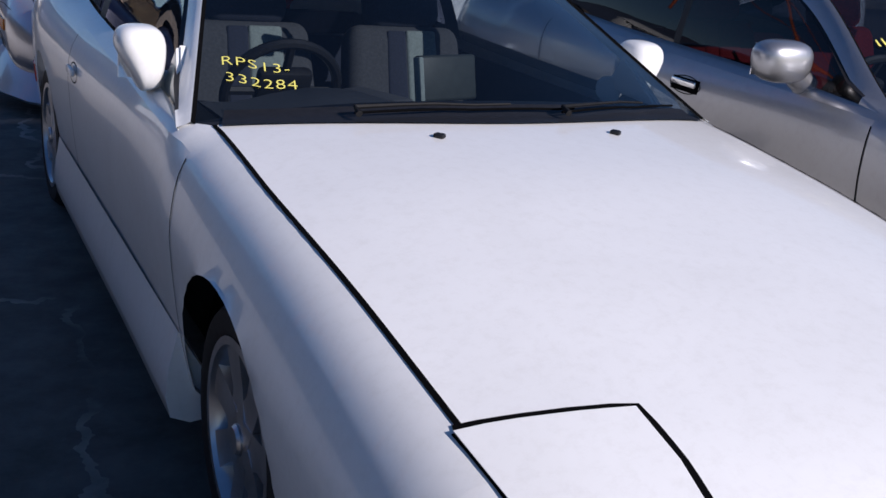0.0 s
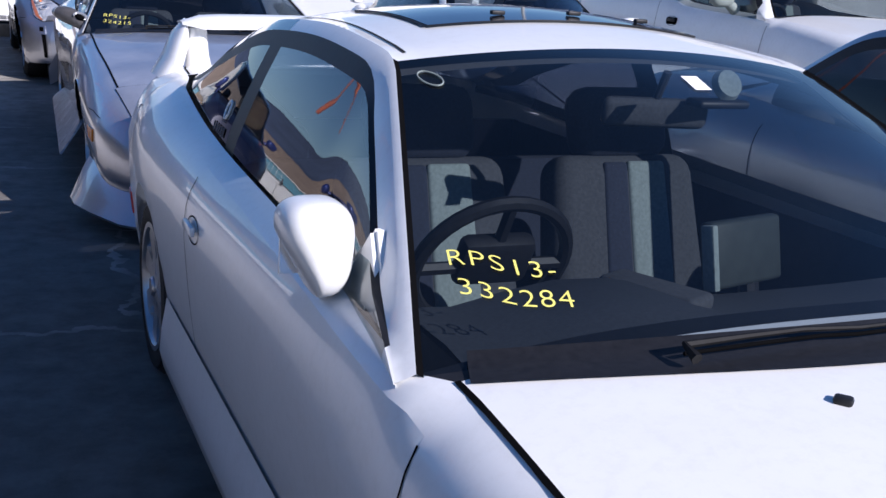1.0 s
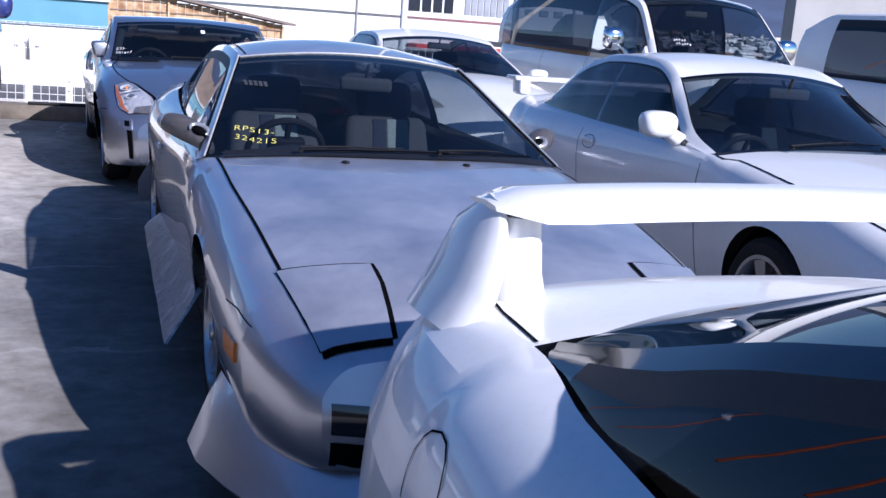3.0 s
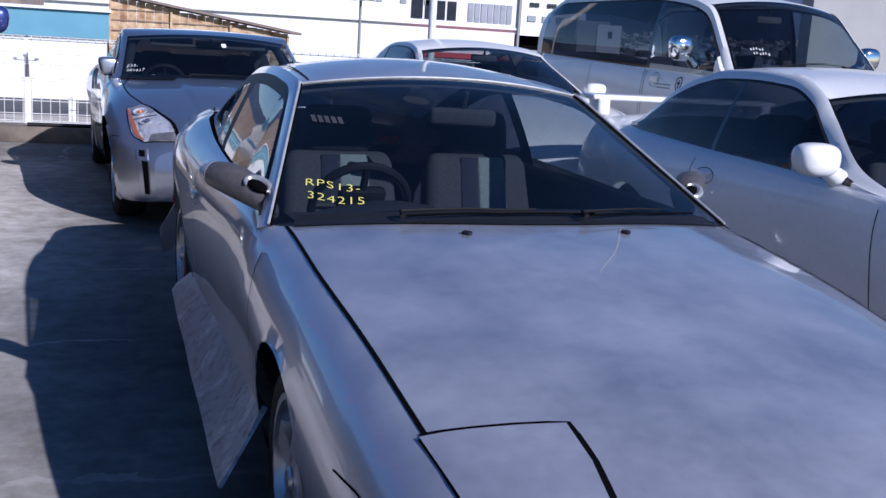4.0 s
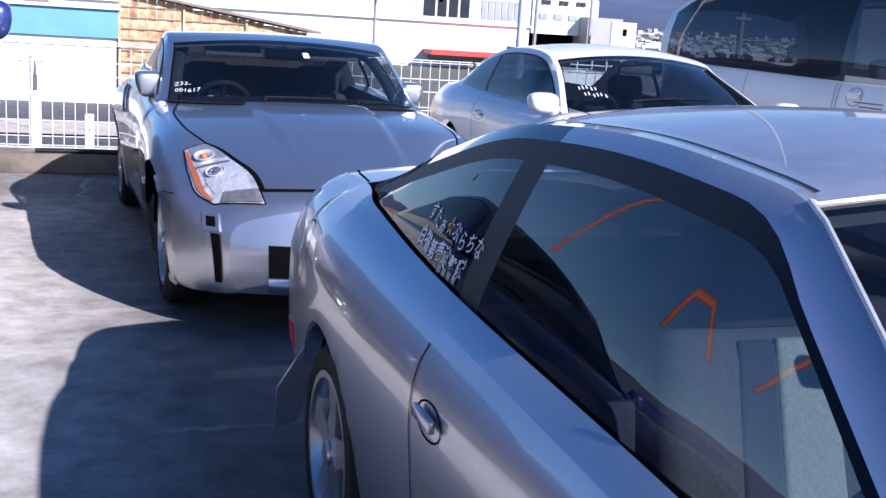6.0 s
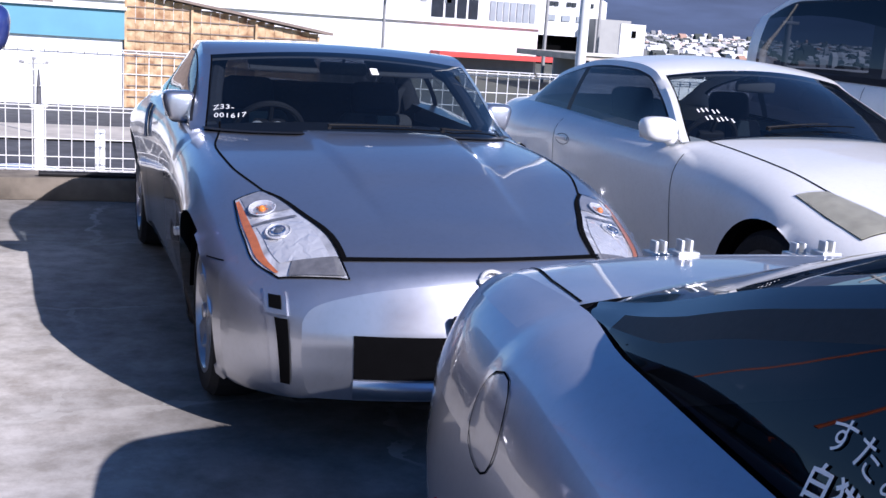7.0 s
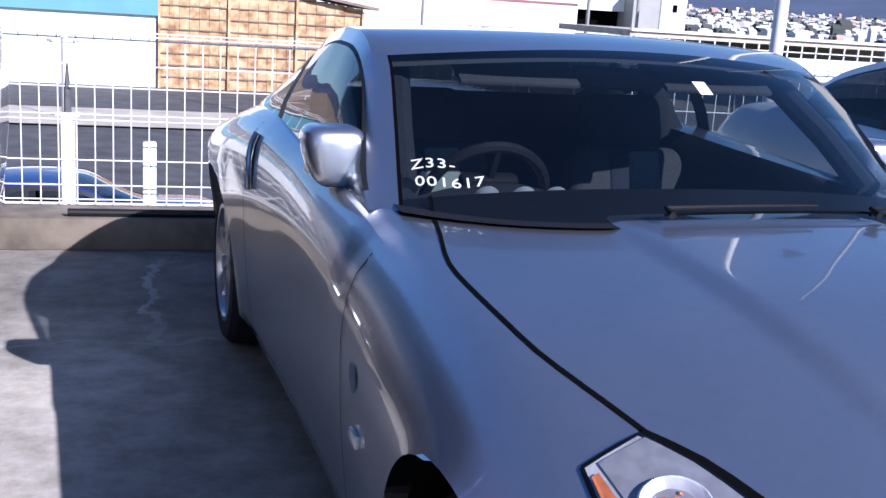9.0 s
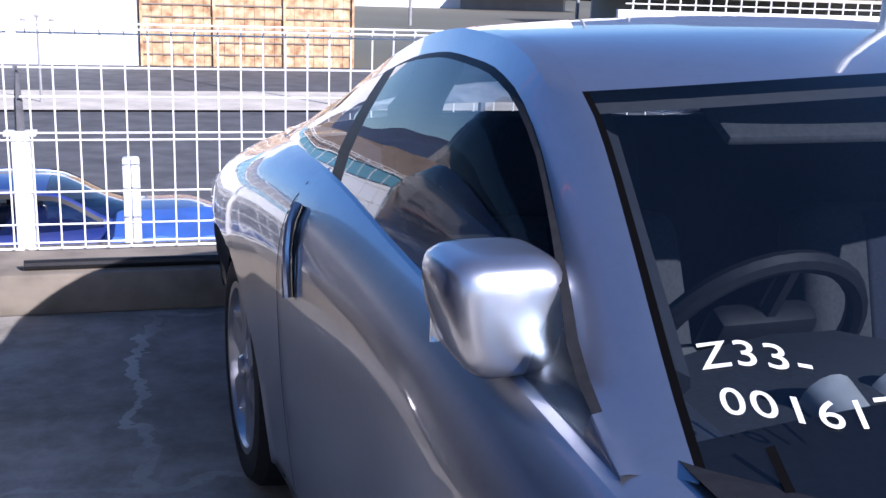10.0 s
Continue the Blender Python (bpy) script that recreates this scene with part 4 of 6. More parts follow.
SPEC_G["t"]["xb"] = [(-0.75, 0.64), (0, 0.78), (0.9, 0.79), (2.8, 0.76), (3.85, 0.64)]; SPEC_G["t"]["xh"] = [(-0.75, 0.5), (0.0, 0.66), (0.84, 0.67), (3.85, 0.6)]
SPEC_D = respec(SPEC_180, 1.05, bow=0.16, lean=0.15, win=(0.60, 2.55), dark_aft=False, green=(0.5, 2.85), cowl=0.45, header=1.2, roof_end=2.05, bpil=(1.60, 1.64), deck=2.9,
    door=(0.5, 1.58), door2=(1.60, 2.45), crown=2.4, tables=dict(
    zr=[(0.5, 0.89), (1.2, 1.26), (1.7, 1.30), (2.1, 1.275), (2.6, 1.03), (2.85, 0.95)], zt=[(0.5, 0.94), (1.2, 1.31), (1.7, 1.345), (2.1, 1.32), (2.6, 1.08), (2.85, 0.99)],
    xr=[(0.5, 0.74), (1.2, 0.60), (2.1, 0.60), (2.85, 0.66)]))
SPEC_SUV = dict(ends=(-0.75, 3.75), bow=0.10, bowlen=0.5, lean=0.05, green=(0.62, 3.75), cowl=0.56, hood_front=-0.70, bump_f=-0.60, bump_r=3.5, deck=3.8, rlean=0.05, rbow=0.05,
    door=(0.55, 2.06), header=1.15, roof_end=3.5, win=(0.74, 3.34), bpil=(2.00, 2.32), wbow=0.10, crown=3.0, rail=0.09, pillar=0.04, inset=0.02, hatchglass=False, rgbow=0.03,
    arch=((0.0, 0.37, 0.43), (2.65, 0.37, 0.43)),
    t=dict(zs=[(-0.75, 0.42), (0.5, 0.40), (3.75, 0.45)], xs=[(-0.75, 0.78), (0, 0.86), (3.0, 0.86), (3.75, 0.80)], xm=[(-0.75, 0.80), (-0.3, 0.89), (3.2, 0.89), (3.75, 0.84)],
           zm=[(-0.75, 0.70), (3.75, 0.80)], xb=[(-0.75, 0.74), (0, 0.82), (3.2, 0.83), (3.75, 0.80)], zb=[(-0.75, 1.0), (0, 1.08), (0.6, 1.13), (1.7, 1.18), (1.95, 1.24), (3.75, 1.28)],
           zc=[(-0.75, 1.04), (0, 1.13), (0.6, 1.19), (3.75, 1.3)], xh=[(-0.75, 0.66), (0.6, 0.74), (3.75, 0.7)],
           xr=[(0.62, 0.78), (1.15, 0.68), (3.2, 0.70), (3.75, 0.72)], zr=[(0.62, 1.14), (1.15, 1.66), (1.8, 1.72), (3.4, 1.72), (3.75, 1.60)], zt=[(0.62, 1.20), (1.15, 1.72), (1.8, 1.78), (3.4, 1.78), (3.75, 1.66)]))
SPEC_VAN = dict(ends=(-0.85, 4.35), bow=0.14, bowlen=0.5, lean=0.25, green=(0.30, 4.35), cowl=0.26, hood_front=-0.70, bump_f=-0.60, bump_r=4.1, deck=4.4, rlean=0.08, rbow=0.05,
    door=(0.35, 1.55), header=0.95, roof_end=4.0, win=(0.50, 4.20), bpil=(1.60, 1.66), wbow=0.22, crown=2.6, rail=0.07, railk=0.7, railkf=0.8, pillar=0.04, inset=0.02, hatchglass=False, rgbow=0.05, bulge=0.03,
    arch=((0.0, 0.33, 0.37), (2.95, 0.33, 0.37)),
    t=dict(zs=[(-0.85, 0.25), (0.5, 0.24), (4.35, 0.3)], xs=[(-0.85, 0.70), (0, 0.85), (3.6, 0.86), (4.35, 0.80)], xm=[(-0.85, 0.74), (-0.3, 0.88), (0.5, 0.90), (3.8, 0.90), (4.35, 0.84)],
           zm=[(-0.85, 0.65), (4.35, 0.85)], xb=[(-0.85, 0.66), (-0.3, 0.80), (0.3, 0.845), (3.8, 0.85), (4.35, 0.81)], zb=[(-0.85, 0.90), (-0.4, 1.06), (0.1, 1.17), (0.6, 1.22), (2.0, 1.25), (4.35, 1.30)],
           zc=[(-0.85, 0.96), (-0.4, 1.13), (0.3, 1.25), (4.35, 1.35)], xh=[(-0.85, 0.55), (0.1, 0.72), (4.35, 0.7)],
           xr=[(0.30, 0.80), (0.95, 0.69), (3.6, 0.68), (4.35, 0.70)], zr=[(0.30, 1.23), (0.6, 1.53), (0.92, 1.80), (1.3, 1.88), (1.9, 1.92), (3.8, 1.90), (4.35, 1.72)], zt=[(0.30, 1.27), (0.6, 1.59), (0.95, 1.88), (1.4, 1.95), (1.9, 1.98), (3.8, 1.97), (4.35, 1.8)]))


def base_car(name, spec, where, turn, mats, label, category="car"):
    c = Car(spec, name, where, turn); c.build_body(mats); c.build_green(mats); c.finish()
    tagged(c.root, label, category)
    return c


def gap_line(c, pts, d, w=0.008, name="panel_gap"):
    return c.strip(name, pts, d, w, GAP, 0.002)


def door_gaps(c, d0, d1, zlo=0.26, lean=0.04):
    for sg in (-1, 1):
        for y in (d0, d1):
            top = c.f["zb"](y)
            gap_line(c, [(sg * 1.3, y - lean * (0.8 - z) / 0.6, z) for z in np.linspace(zlo, top - 0.042, 8)], (-sg, 0, 0), 0.005, "door_gap")


def hood_gaps(c, w=0.010):
    s, f = c.s, c.f
    for sg in (-1, 1):
        ys = np.linspace(s["hood_front"], s["cowl"], 24)
        gap_line(c, [(sg * f["xh"](y), c.warp(f["xh"](y), y, f["zb"](y)).y, 1.6) for y in ys], (0, 0, -1), w, "hood_gap")


def wheels(c, xf, yr, xr, r, mat, style="spoke", n=6, w=0.2):
    for x, y in ((-xf, 0), (xf, 0), (-xr, yr), (xr, yr)): add_wheel(c, x, y, r, r, w, mat, style, n)


def door_handle(c, y, z, length=0.16, h=0.05, material=BLACK, sides=(-1, 1), vertical=False):
    for sg in sides:
        dr = c.parts.get(("door", sg, 0), c.root)
        a = [(sg * 1.4, y + length * (k / 6 - 0.5), z + h / 2) for k in range(7)]; b = [(p[0], p[1], z - h / 2) for p in a]
        if material in (BLACK, CHROME): c.patch("handle_recess", (a, b), (-sg, 0, 0), GAP, 0.001, 4, dr)
        c.strip("handle_gap", [(sg * 1.4, y + 0.5 * length * 1.1 * math.cos(t), z + 0.5 * h * 1.3 * math.sin(t)) for t in np.linspace(0, 2 * math.pi, 20)], (-sg, 0, 0), 0.004, GAP, 0.0015, dr)
        p, n = c.drop((sg * 1.4, y, z + 0.006), (-sg, 0, 0), 0.012)
        part("handle", box_bm(p.x, p.y, p.z, 0.014, length * 0.88, h * 0.5, 0.005), material, dr)


def coupe_180(name, where, turn, body, label, rim, nsp):
    c = base_car(name, SPEC_180, where, turn, dict(body=body, cowl=BLACK, rear_side=DARKTINT, rear_glass=PRIVACY), label)
    door_gaps(c, 0.38, 1.90, 0.30); hood_gaps(c)
    wheels(c, 0.765, 2.68, 0.78, 0.30, rim, "spoke", nsp)
    interior(c, 0.64, 0.50, 2.9, 0.83, wheel=(-0.31, 1.13, 0.80), seat_y=1.22, seat_z=0.22, dash_y=0.66, seat_x=0.285, mirror=(0.05, 1.12, 1.125))
    for x in (-0.24, 0.24):
        p, n = c.drop((x - 0.02, 0.18, 1.5), (0, 0, -1), 0.004); part("washer_nozzle", box_bm(*p, 0.022, 0.026, 0.012, 0.005, rot=Euler((0, 0, 0.7)).to_matrix()), BLACK, c.root)
    wiper(c, (-0.40, 0.36, 0.87), (0.20, 0.34, 0.90)); wiper(c, (0.14, 0.33, 0.87), (0.60, 0.46, 0.88))
    for sg in (-1, 1):   # pop-up lamp lids with an open slot round them
        a = [(sg * 0.672, -0.74, 1.5), (sg * 0.655, -0.88, 1.5), (sg * 0.635, -1.00, 1.5), (sg * 0.615, -1.10, 1.5)]
        b = [(sg * 0.42, -0.812, 1.5), (sg * 0.42, -0.92, 1.5), (sg * 0.43, -1.04, 1.5), (sg * 0.44, -1.14, 1.5)]
        c.patch("headlamp_lid", (a, b), (0, 0, -1), body, 0.008, 6, thick=0.02)
        c.strip("lid_gap", a, (0, 0, -1), 0.010, GAP, 0.003); c.strip("lid_gap", [a[0]] + b, (0, 0, -1), 0.028, GAP, 0.003); c.strip("lid_slot", [a[-1], b[-1]], (0, 0, -1), 0.045, GAP, 0.003)
        s1 = [(sg * 1.4, y, 0.50) for y in (-0.62, -0.70, -0.78)]; s2 = [(sg * 1.4, y, 0.44) for y in (-0.62, -0.70, -0.78)]
        c.patch("turn_signal", (s1, s2), (-sg, 0, 0), AMBER, 0.008, 4, thick=0.012)
        f1 = [(sg * x, -3, 0.455) for x in (0.36, 0.48, 0.60)]; f2 = [(sg * x, -3, 0.375) for x in (0.36, 0.48, 0.60)]
        c.patch("fog_lamp", (f1, f2), (0, 1, 0), GLOSSBLACK, 0.004, 4, thick=0.01)
        c.strip("bumper_gap", [(sg * 1.4, -0.58, 0.575), (sg * 1.4, -0.70, 0.58), (sg * 1.4, -0.85, 0.565)], (-sg, 0, 0), 0.004, GAP, 0.0015) if nsp == 5 else None
        m1 = [(sg * 1.4, y, 0.50) for y in (3.22, 3.27, 3.32)]; m2 = [(sg * 1.4, y, 0.42) for y in (3.22, 3.27, 3.32)]
        c.patch("rear_marker", (m1, m2), (-sg, 0, 0), REDLENS, 0.005, 3, thick=0.01)
    c.strip("hood_front_slot", [(x, -1.27 + 0.10 * (x / 0.4) ** 2, 1.5) for x in np.linspace(-0.40, 0.40, 14)], (0, 0, -1), 0.05, GAP, 0.003)
    # flat patch on the bumper, the opening's shade put into its colour
    i1 = [(x, -3, 0.355) for x in np.linspace(-0.60, 0.60, 11)]; i2 = [(x, -3, 0.27) for x in np.linspace(-0.60, 0.60, 11)]
    c.patch("lower_intake", (i1, i2), (0, 1, 0), GAP, 0.004, 4)
    # chin spoiler
    plan = [(-0.87, -0.50), (-0.86, -0.66), (-0.80, -0.85), (-0.69, -1.10), (-0.50, -1.28), (-0.25, -1.37), (0.0, -1.40)]
    plan += [(-x, y) for x, y in plan[-2::-1]]; v, fc = [], []
    for x, y in plan:
        k = 0.90
        v += [(x * k, y * k - 0.02, 0.315), (x * 0.945, y * 0.95 - 0.01, 0.25), (x * 0.985, y * 0.985, 0.17), (x * 1.02, y * 1.015, 0.105), (x * 1.01, y * 1.005, 0.09), (x * 0.88, y * 0.88, 0.12)]
    for i in range(len(plan) - 1):
        for k in range(5): fc.append((i * 6 + k, (i + 1) * 6 + k, (i + 1) * 6 + k + 1, i * 6 + k + 1))
    mesh_ob("chin_spoiler", v, fc, body, c.root, sharp=50)
    # tail-gate line and rear lamps
    for sg in (-1, 1): gap_line(c, [(sg * 0.57, 3.13, 1.5), (sg * 0.555, 3.30, 1.5), (sg * 0.52, 3.48, 1.5), (sg * 0.50, 3.60, 1.5)], (0, 0, -1), 0.006, "tailgate_gap")
    a = [(x, 0.425 - 0.17 * (1 - (x / 0.72) ** 2), 1.5) for x in np.linspace(-0.69, 0.69, 17)]; b = [(x, 0.503 - 0.135 * (1 - (x / 0.72) ** 2), 1.5) for x in np.linspace(-0.665, 0.665, 17)]
    c.patch("cowl_panel", (a, b), (0, 0, -1), BLACK, 0.005, 3)
    for sg in (-1, 1):
        r1 = [(sg * x, 5, 0.80) for x in (0.25, 0.42, 0.60)]; r2 = [(sg * x, 5, 0.66) for x in (0.25, 0.42, 0.60)]
        c.patch("tail_lamp", (r1, r2), (0, -1, 0), REDLENS, 0.006, 3)
    # fuel flap on the car's right quarter
    ring = [(-1.4, 3.03 + 0.085 * math.cos(t), 0.77 + 0.085 * math.sin(t)) for t in np.linspace(0, 2 * math.pi, 18)]
    c.strip("fuel_flap_gap", ring, (1, 0, 0), 0.004, GAP, 0.002)
    door_handle(c, 1.79, 0.725, 0.12, 0.05, body)
    for sg in (-1, 1): c.strip("roof_moulding", [(sg * (0.485 - 0.02 * k / 12), 1.24 + 0.80 * k / 12, 2.0) for k in range(13)], (0, 0, -1), 0.007, RUBBER, 0.002)
    return c


def skirts(c, body, y0=0.38, y1=2.30, x=0.775):
    for sg in (-1, 1):
        v, fc = [], []; n = 12
        for k in range(n + 1):
            y = y0 + (y1 - y0) * k / n; e = 0.006 * math.exp(-(k / 2.5) ** 2)
            v += [(sg * (x + 0.012), y, 0.385), (sg * (x + 0.018 + 0.4 * e), y, 0.345), (sg * (x + 0.028 + e), y, 0.29), (sg * (x + 0.034 + e), y, 0.22), (sg * (x + 0.022 + e), y, 0.165), (sg * (x - 0.02), y, 0.145), (sg * (x - 0.12), y, 0.16)]
        for k in range(n):
            for q in range(6): fc.append((k * 7 + q, (k + 1) * 7 + q, (k + 1) * 7 + q + 1, k * 7 + q + 1))
        fc += [tuple(range(7)), tuple(n * 7 + q for q in range(6, -1, -1))]
        mesh_ob("side_skirt", v, fc, body, c.root, sharp=60)


# white fastback
white_car = coupe_180("coupe", (1.885, 2.70, 0), 4.5, WHITE, "white two-door fastback coupe with sunroof and tall rear wing", ALLOY, 7)
for sg in (-1, 1):
    mm = side_mirror(white_car, sg * 0.778, 0.86, 0.938, (0.115, 0.165, 0.165), WHITE, taper=0.32, square=0.68, tuck=0.75, foot=((-sg * 0.01, 0.02, -0.05), (-sg * 0.06, 0.02, -0.07), (-sg * 0.10, 0.0, -0.075)))
    mirror_sail(mm, sg, ((0.705, 0.63, 0.850), (0.685, 0.90, 0.862), (0.67, 0.80, 0.985)), 0.03, WHITE)
skirts(white_car, WHITE)
# sunroof
a = [(x, 1.43 - 0.03 * (1 - (x / 0.36) ** 2), 2) for x in np.linspace(-0.36, 0.36, 9)]; b = [(x, 1.93, 2) for x in np.linspace(-0.36, 0.36, 9)]
white_car.patch("sunroof", (a, b), (0, 0, -1), GLOSSBLACK, 0.006, 6, thick=0.012, label="dark glass sunroof")
white_car.strip("sunroof_seal", a + b[::-1], (0, 0, -1), 0.02, BLACK, 0.004, closed=True)
for x in (-0.17, 0.03, 0.22):
    p, n = white_car.drop((x, 1.47, 2), (0, 0, -1), 0.012); part("deflector_clip", box_bm(p.x, p.y, p.z, 0.034, 0.016, 0.010, 0.003), BLACK, white_car.root)
# tall wing on two feet
wing = new("rear_wing"); wing.parent = white_car.root
v, fc = [], []; sec = [(-0.11, 0.0), (-0.09, 0.035), (0.0, 0.05), (0.10, 0.035), (0.15, 0.01), (0.05, -0.005)]
for k in range(17):
    x = -0.555 + 1.11 * k / 16; dz = 0.015 * (1 - (x / 0.555) ** 2)
    e = max(0.0, (abs(x) / 0.555 - 0.80) / 0.20); sc = math.sqrt(max(0.05, 1 - e * e))   # rounded tips
    for yy, zz in sec: v.append((x, 3.40 + 0.02 + (yy - 0.02) * (0.35 + 0.65 * sc), 1.115 + (zz - 0.02) * sc + dz))
for k in range(16):
    for q in range(6): fc.append((k * 6 + q, (k + 1) * 6 + q, (k + 1) * 6 + (q + 1) % 6, k * 6 + (q + 1) % 6))
fc += [tuple(range(5, -1, -1)), tuple(16 * 6 + q for q in range(6))]
mesh_ob("wing_blade", v, fc, WHITE, wing, sharp=60)
for sg in (-1, 1):
    v, fc = tube([(sg * 0.62, 3.42, 0.90), (sg * 0.58, 3.42, 0.98), (sg * 0.555, 3.41, 1.06), (sg * 0.535, 3.40, 1.125)], [0.145, 0.128, 0.105, 0.032], 14, 0.30, up=(1, 0, 0)); mesh_ob("wing_end", v, fc, WHITE, wing)
    v, fc = tube([(sg * 0.485, 3.40, 0.93), (sg * 0.49, 3.40, 1.0), (sg * 0.495, 3.40, 1.10)], [0.075, 0.06, 0.055], 14, 0.7, up=(1, 0, 0)); mesh_ob("wing_foot", v, fc, WHITE, wing)

v, fc = tube([white_car.drop((-0.482 + 0.019 * math.cos(t), 0.6, 1.188 + 0.010 * math.sin(t)), (0, 1, 0), 0.003)[0] for t in np.linspace(0, 2 * math.pi, 25)[:-1]], 0.0018, 6, closed=True)
mesh_ob("oval_sticker", v, fc, LIGHTCLOTH, white_car.root)
a = [(x, 0.5, 1.215) for x in (0.015, 0.035, 0.055)]; white_car.patch("inspection_sticker", (a, [(x, y, 1.195) for x, y, _ in a]), (0, 1, 0), WHITEINK, 0.003, 2)
MONITOR = plain("monitor_case", (0.03, 0.036, 0.034), 0.45, 0, 0.15, 30, spec=0.3)
mon = new("dash_monitor"); mon.parent = white_car.root
part("monitor_back", box_bm(0.065, 0.80, 0.905, 0.21, 0.035, 0.13, 0.010, rot=Euler((radians(-12), 0, radians(14))).to_matrix(), seg=3), MONITOR, mon)
part("monitor_edge", box_bm(-0.035, 0.765, 0.905, 0.016, 0.03, 0.125, 0.004, rot=Euler((radians(-12), 0, radians(14))).to_matrix()), LIGHTCLOTH, mon)
v, fc = tube([(0.09, 0.80, 0.85), (0.09, 0.79, 0.81)], 0.02, 8); mesh_ob("monitor_foot", v, fc, BLACK, mon)
part("dash_pod", box_bm(-0.17, 0.74, 0.855, 0.085, 0.20, 0.035, 0.012, rot=Euler((0, 0, radians(25))).to_matrix(), seg=3), GREYCLOTH, white_car.root)
# disc and tray hung behind the windshield
bm = bmesh.new(); bmesh.ops.create_cone(bm, cap_ends=True, segments=24, radius1=0.036, radius2=0.030, depth=0.016)
bmesh.ops.transform(bm, matrix=pose(0.185, 1.06, 1.195, 62, 0, 0), verts=bm.verts); part("suction_disc", bm, LIGHTCLOTH, white_car.root)
part("disc_tray", box_bm(0.165, 1.06, 1.155, 0.13, 0.06, 0.018, 0.008, seg=3), BLACK, white_car.root)
# marks on the rear side glass
v, fc = tube([white_car.drop((-1.3, 2.12 + 0.022 * math.cos(t), 0.975 + 0.024 * math.sin(t)), (1, 0, 0), 0.003)[0] for t in np.linspace(0, 2 * math.pi, 25)[:-1]], 0.0035, 6, closed=True)
mesh_ob("ring_sticker", v, fc, WHITEINK, white_car.root)
for k in range(5): white_car.patch("decal_bar", ([(-1.3, 2.07 + 0.034 * k, 0.93), (-1.3, 2.095 + 0.034 * k, 0.93)], [(-1.3, 2.07 + 0.034 * k, 0.905), (-1.3, 2.095 + 0.034 * k, 0.905)]), (1, 0, 0), GREYCLOTH, 0.003, 1)
for k in range(4): white_car.patch("decal_stroke", ([(-1.3, 2.10 + 0.012 * k, 0.947), (-1.3, 2.107 + 0.012 * k, 0.947)], [(-1.3, 2.10 + 0.012 * k, 0.940), (-1.3, 2.107 + 0.012 * k, 0.940)]), (1, 0, 0), GREYCLOTH, 0.003, 1)
part("parcel_bundle", box_bm(-0.46, 2.5, 0.86, 0.18, 0.55, 0.16, 0.05, rot=Euler((radians(6), 0, 0)).to_matrix(), seg=3), BLACK, white_car.root)

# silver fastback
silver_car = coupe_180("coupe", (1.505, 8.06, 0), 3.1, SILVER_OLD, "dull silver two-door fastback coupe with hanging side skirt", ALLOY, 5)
FAINTINK = plain("faint_ink", (0.05, 0.055, 0.065), 0.8, spec=0.1)
BAREMETAL = plain("bare_metal", (0.62, 0.62, 0.60), 0.35, 0.5, 0.15, 30)
GREYPLASTIC = plain("grey_plastic", (0.075, 0.07, 0.07), 0.42, 0, 0.2, 50)
for sg in (-1, 1):   # streamlined mirrors
    mm = new("side_mirror"); mm.parent = silver_car.root
    line = catmull([(sg * 0.70, 0.62, 0.858), (sg * 0.715, 0.665, 0.878), (sg * 0.755, 0.74, 0.912), (sg * 0.80, 0.80, 0.934), (sg * 0.845, 0.85, 0.945), (sg * 0.885, 0.895, 0.950)], 20)
    rad = [max(0.004, 0.058 * math.sin(math.pi * min(1.0, 0.06 + 0.935 * k / 19) ** 1.45) ** 0.52) for k in range(20)]
    v, fc = tube([tuple(q) for q in line], rad, 20, 0.85); mesh_ob("mirror_shell", v, fc, GREYPLASTIC, mm)
    v, fc = tube([tuple(q) for q in line[16:]], [r_ + 0.0015 for r_ in rad[16:]], 20, 0.85); mesh_ob("mirror_lamp", v, fc, SILVERTRIM, mm)
    ax = Vector((sg * 0.16, 0.20, 0.085)).normalized(); nr = Vector((-sg * 0.25, -0.70, 0.65)); nr = (nr - ax * nr.dot(ax)).normalized(); sd_ = ax.cross(nr)
    M = Matrix((ax, sd_, nr)).transposed().to_4x4(); M.translation = Vector((sg * 0.742, 0.70, 0.902)) + nr * 0.034
    bm = bmesh.new(); bmesh.ops.create_uvsphere(bm, u_segments=18, v_segments=10, radius=0.5)
    for q in bm.verts: q.co = Vector((q.co.x * 0.072, q.co.y * 0.042, q.co.z * 0.032))
    bmesh.ops.transform(bm, matrix=M, verts=bm.verts); part("mirror_recess", bm, GAP, mm)
    arc = [M @ Vector((0.043 * math.cos(t), 0.028 * math.sin(t), 0.004)) for t in np.linspace(-0.9, 3.3, 22)]
    v, fc = tube(arc, [0.004 + 0.009 * math.sin(math.pi * k / 21) for k in range(22)], 8); mesh_ob("mirror_ring", v, fc, SILVERTRIM, mm)
# bright trim round the windshield
g0, gy, hd = silver_car.grows, silver_car.gys, SPEC_180["header"]; NJ = silver_car.NSD
left = [silver_car.gw(-r[NJ][0], y, r[NJ][2] + 0.003) for r, y in zip(g0, gy) if y <= hd + 1e-4]; head = [silver_car.gw(-p[0], hd, p[2] + 0.003) for p in g0[gy.index(min(gy, key=lambda q: abs(q - hd)))][NJ + 1:]]
half = left + head; full = half + [Vector((-p.x, p.y, p.z)) for p in half[-2::-1]]
v, fc = tube(full, 0.0042, 6); mesh_ob("windshield_trim", v, fc, BAREMETAL, silver_car.root)
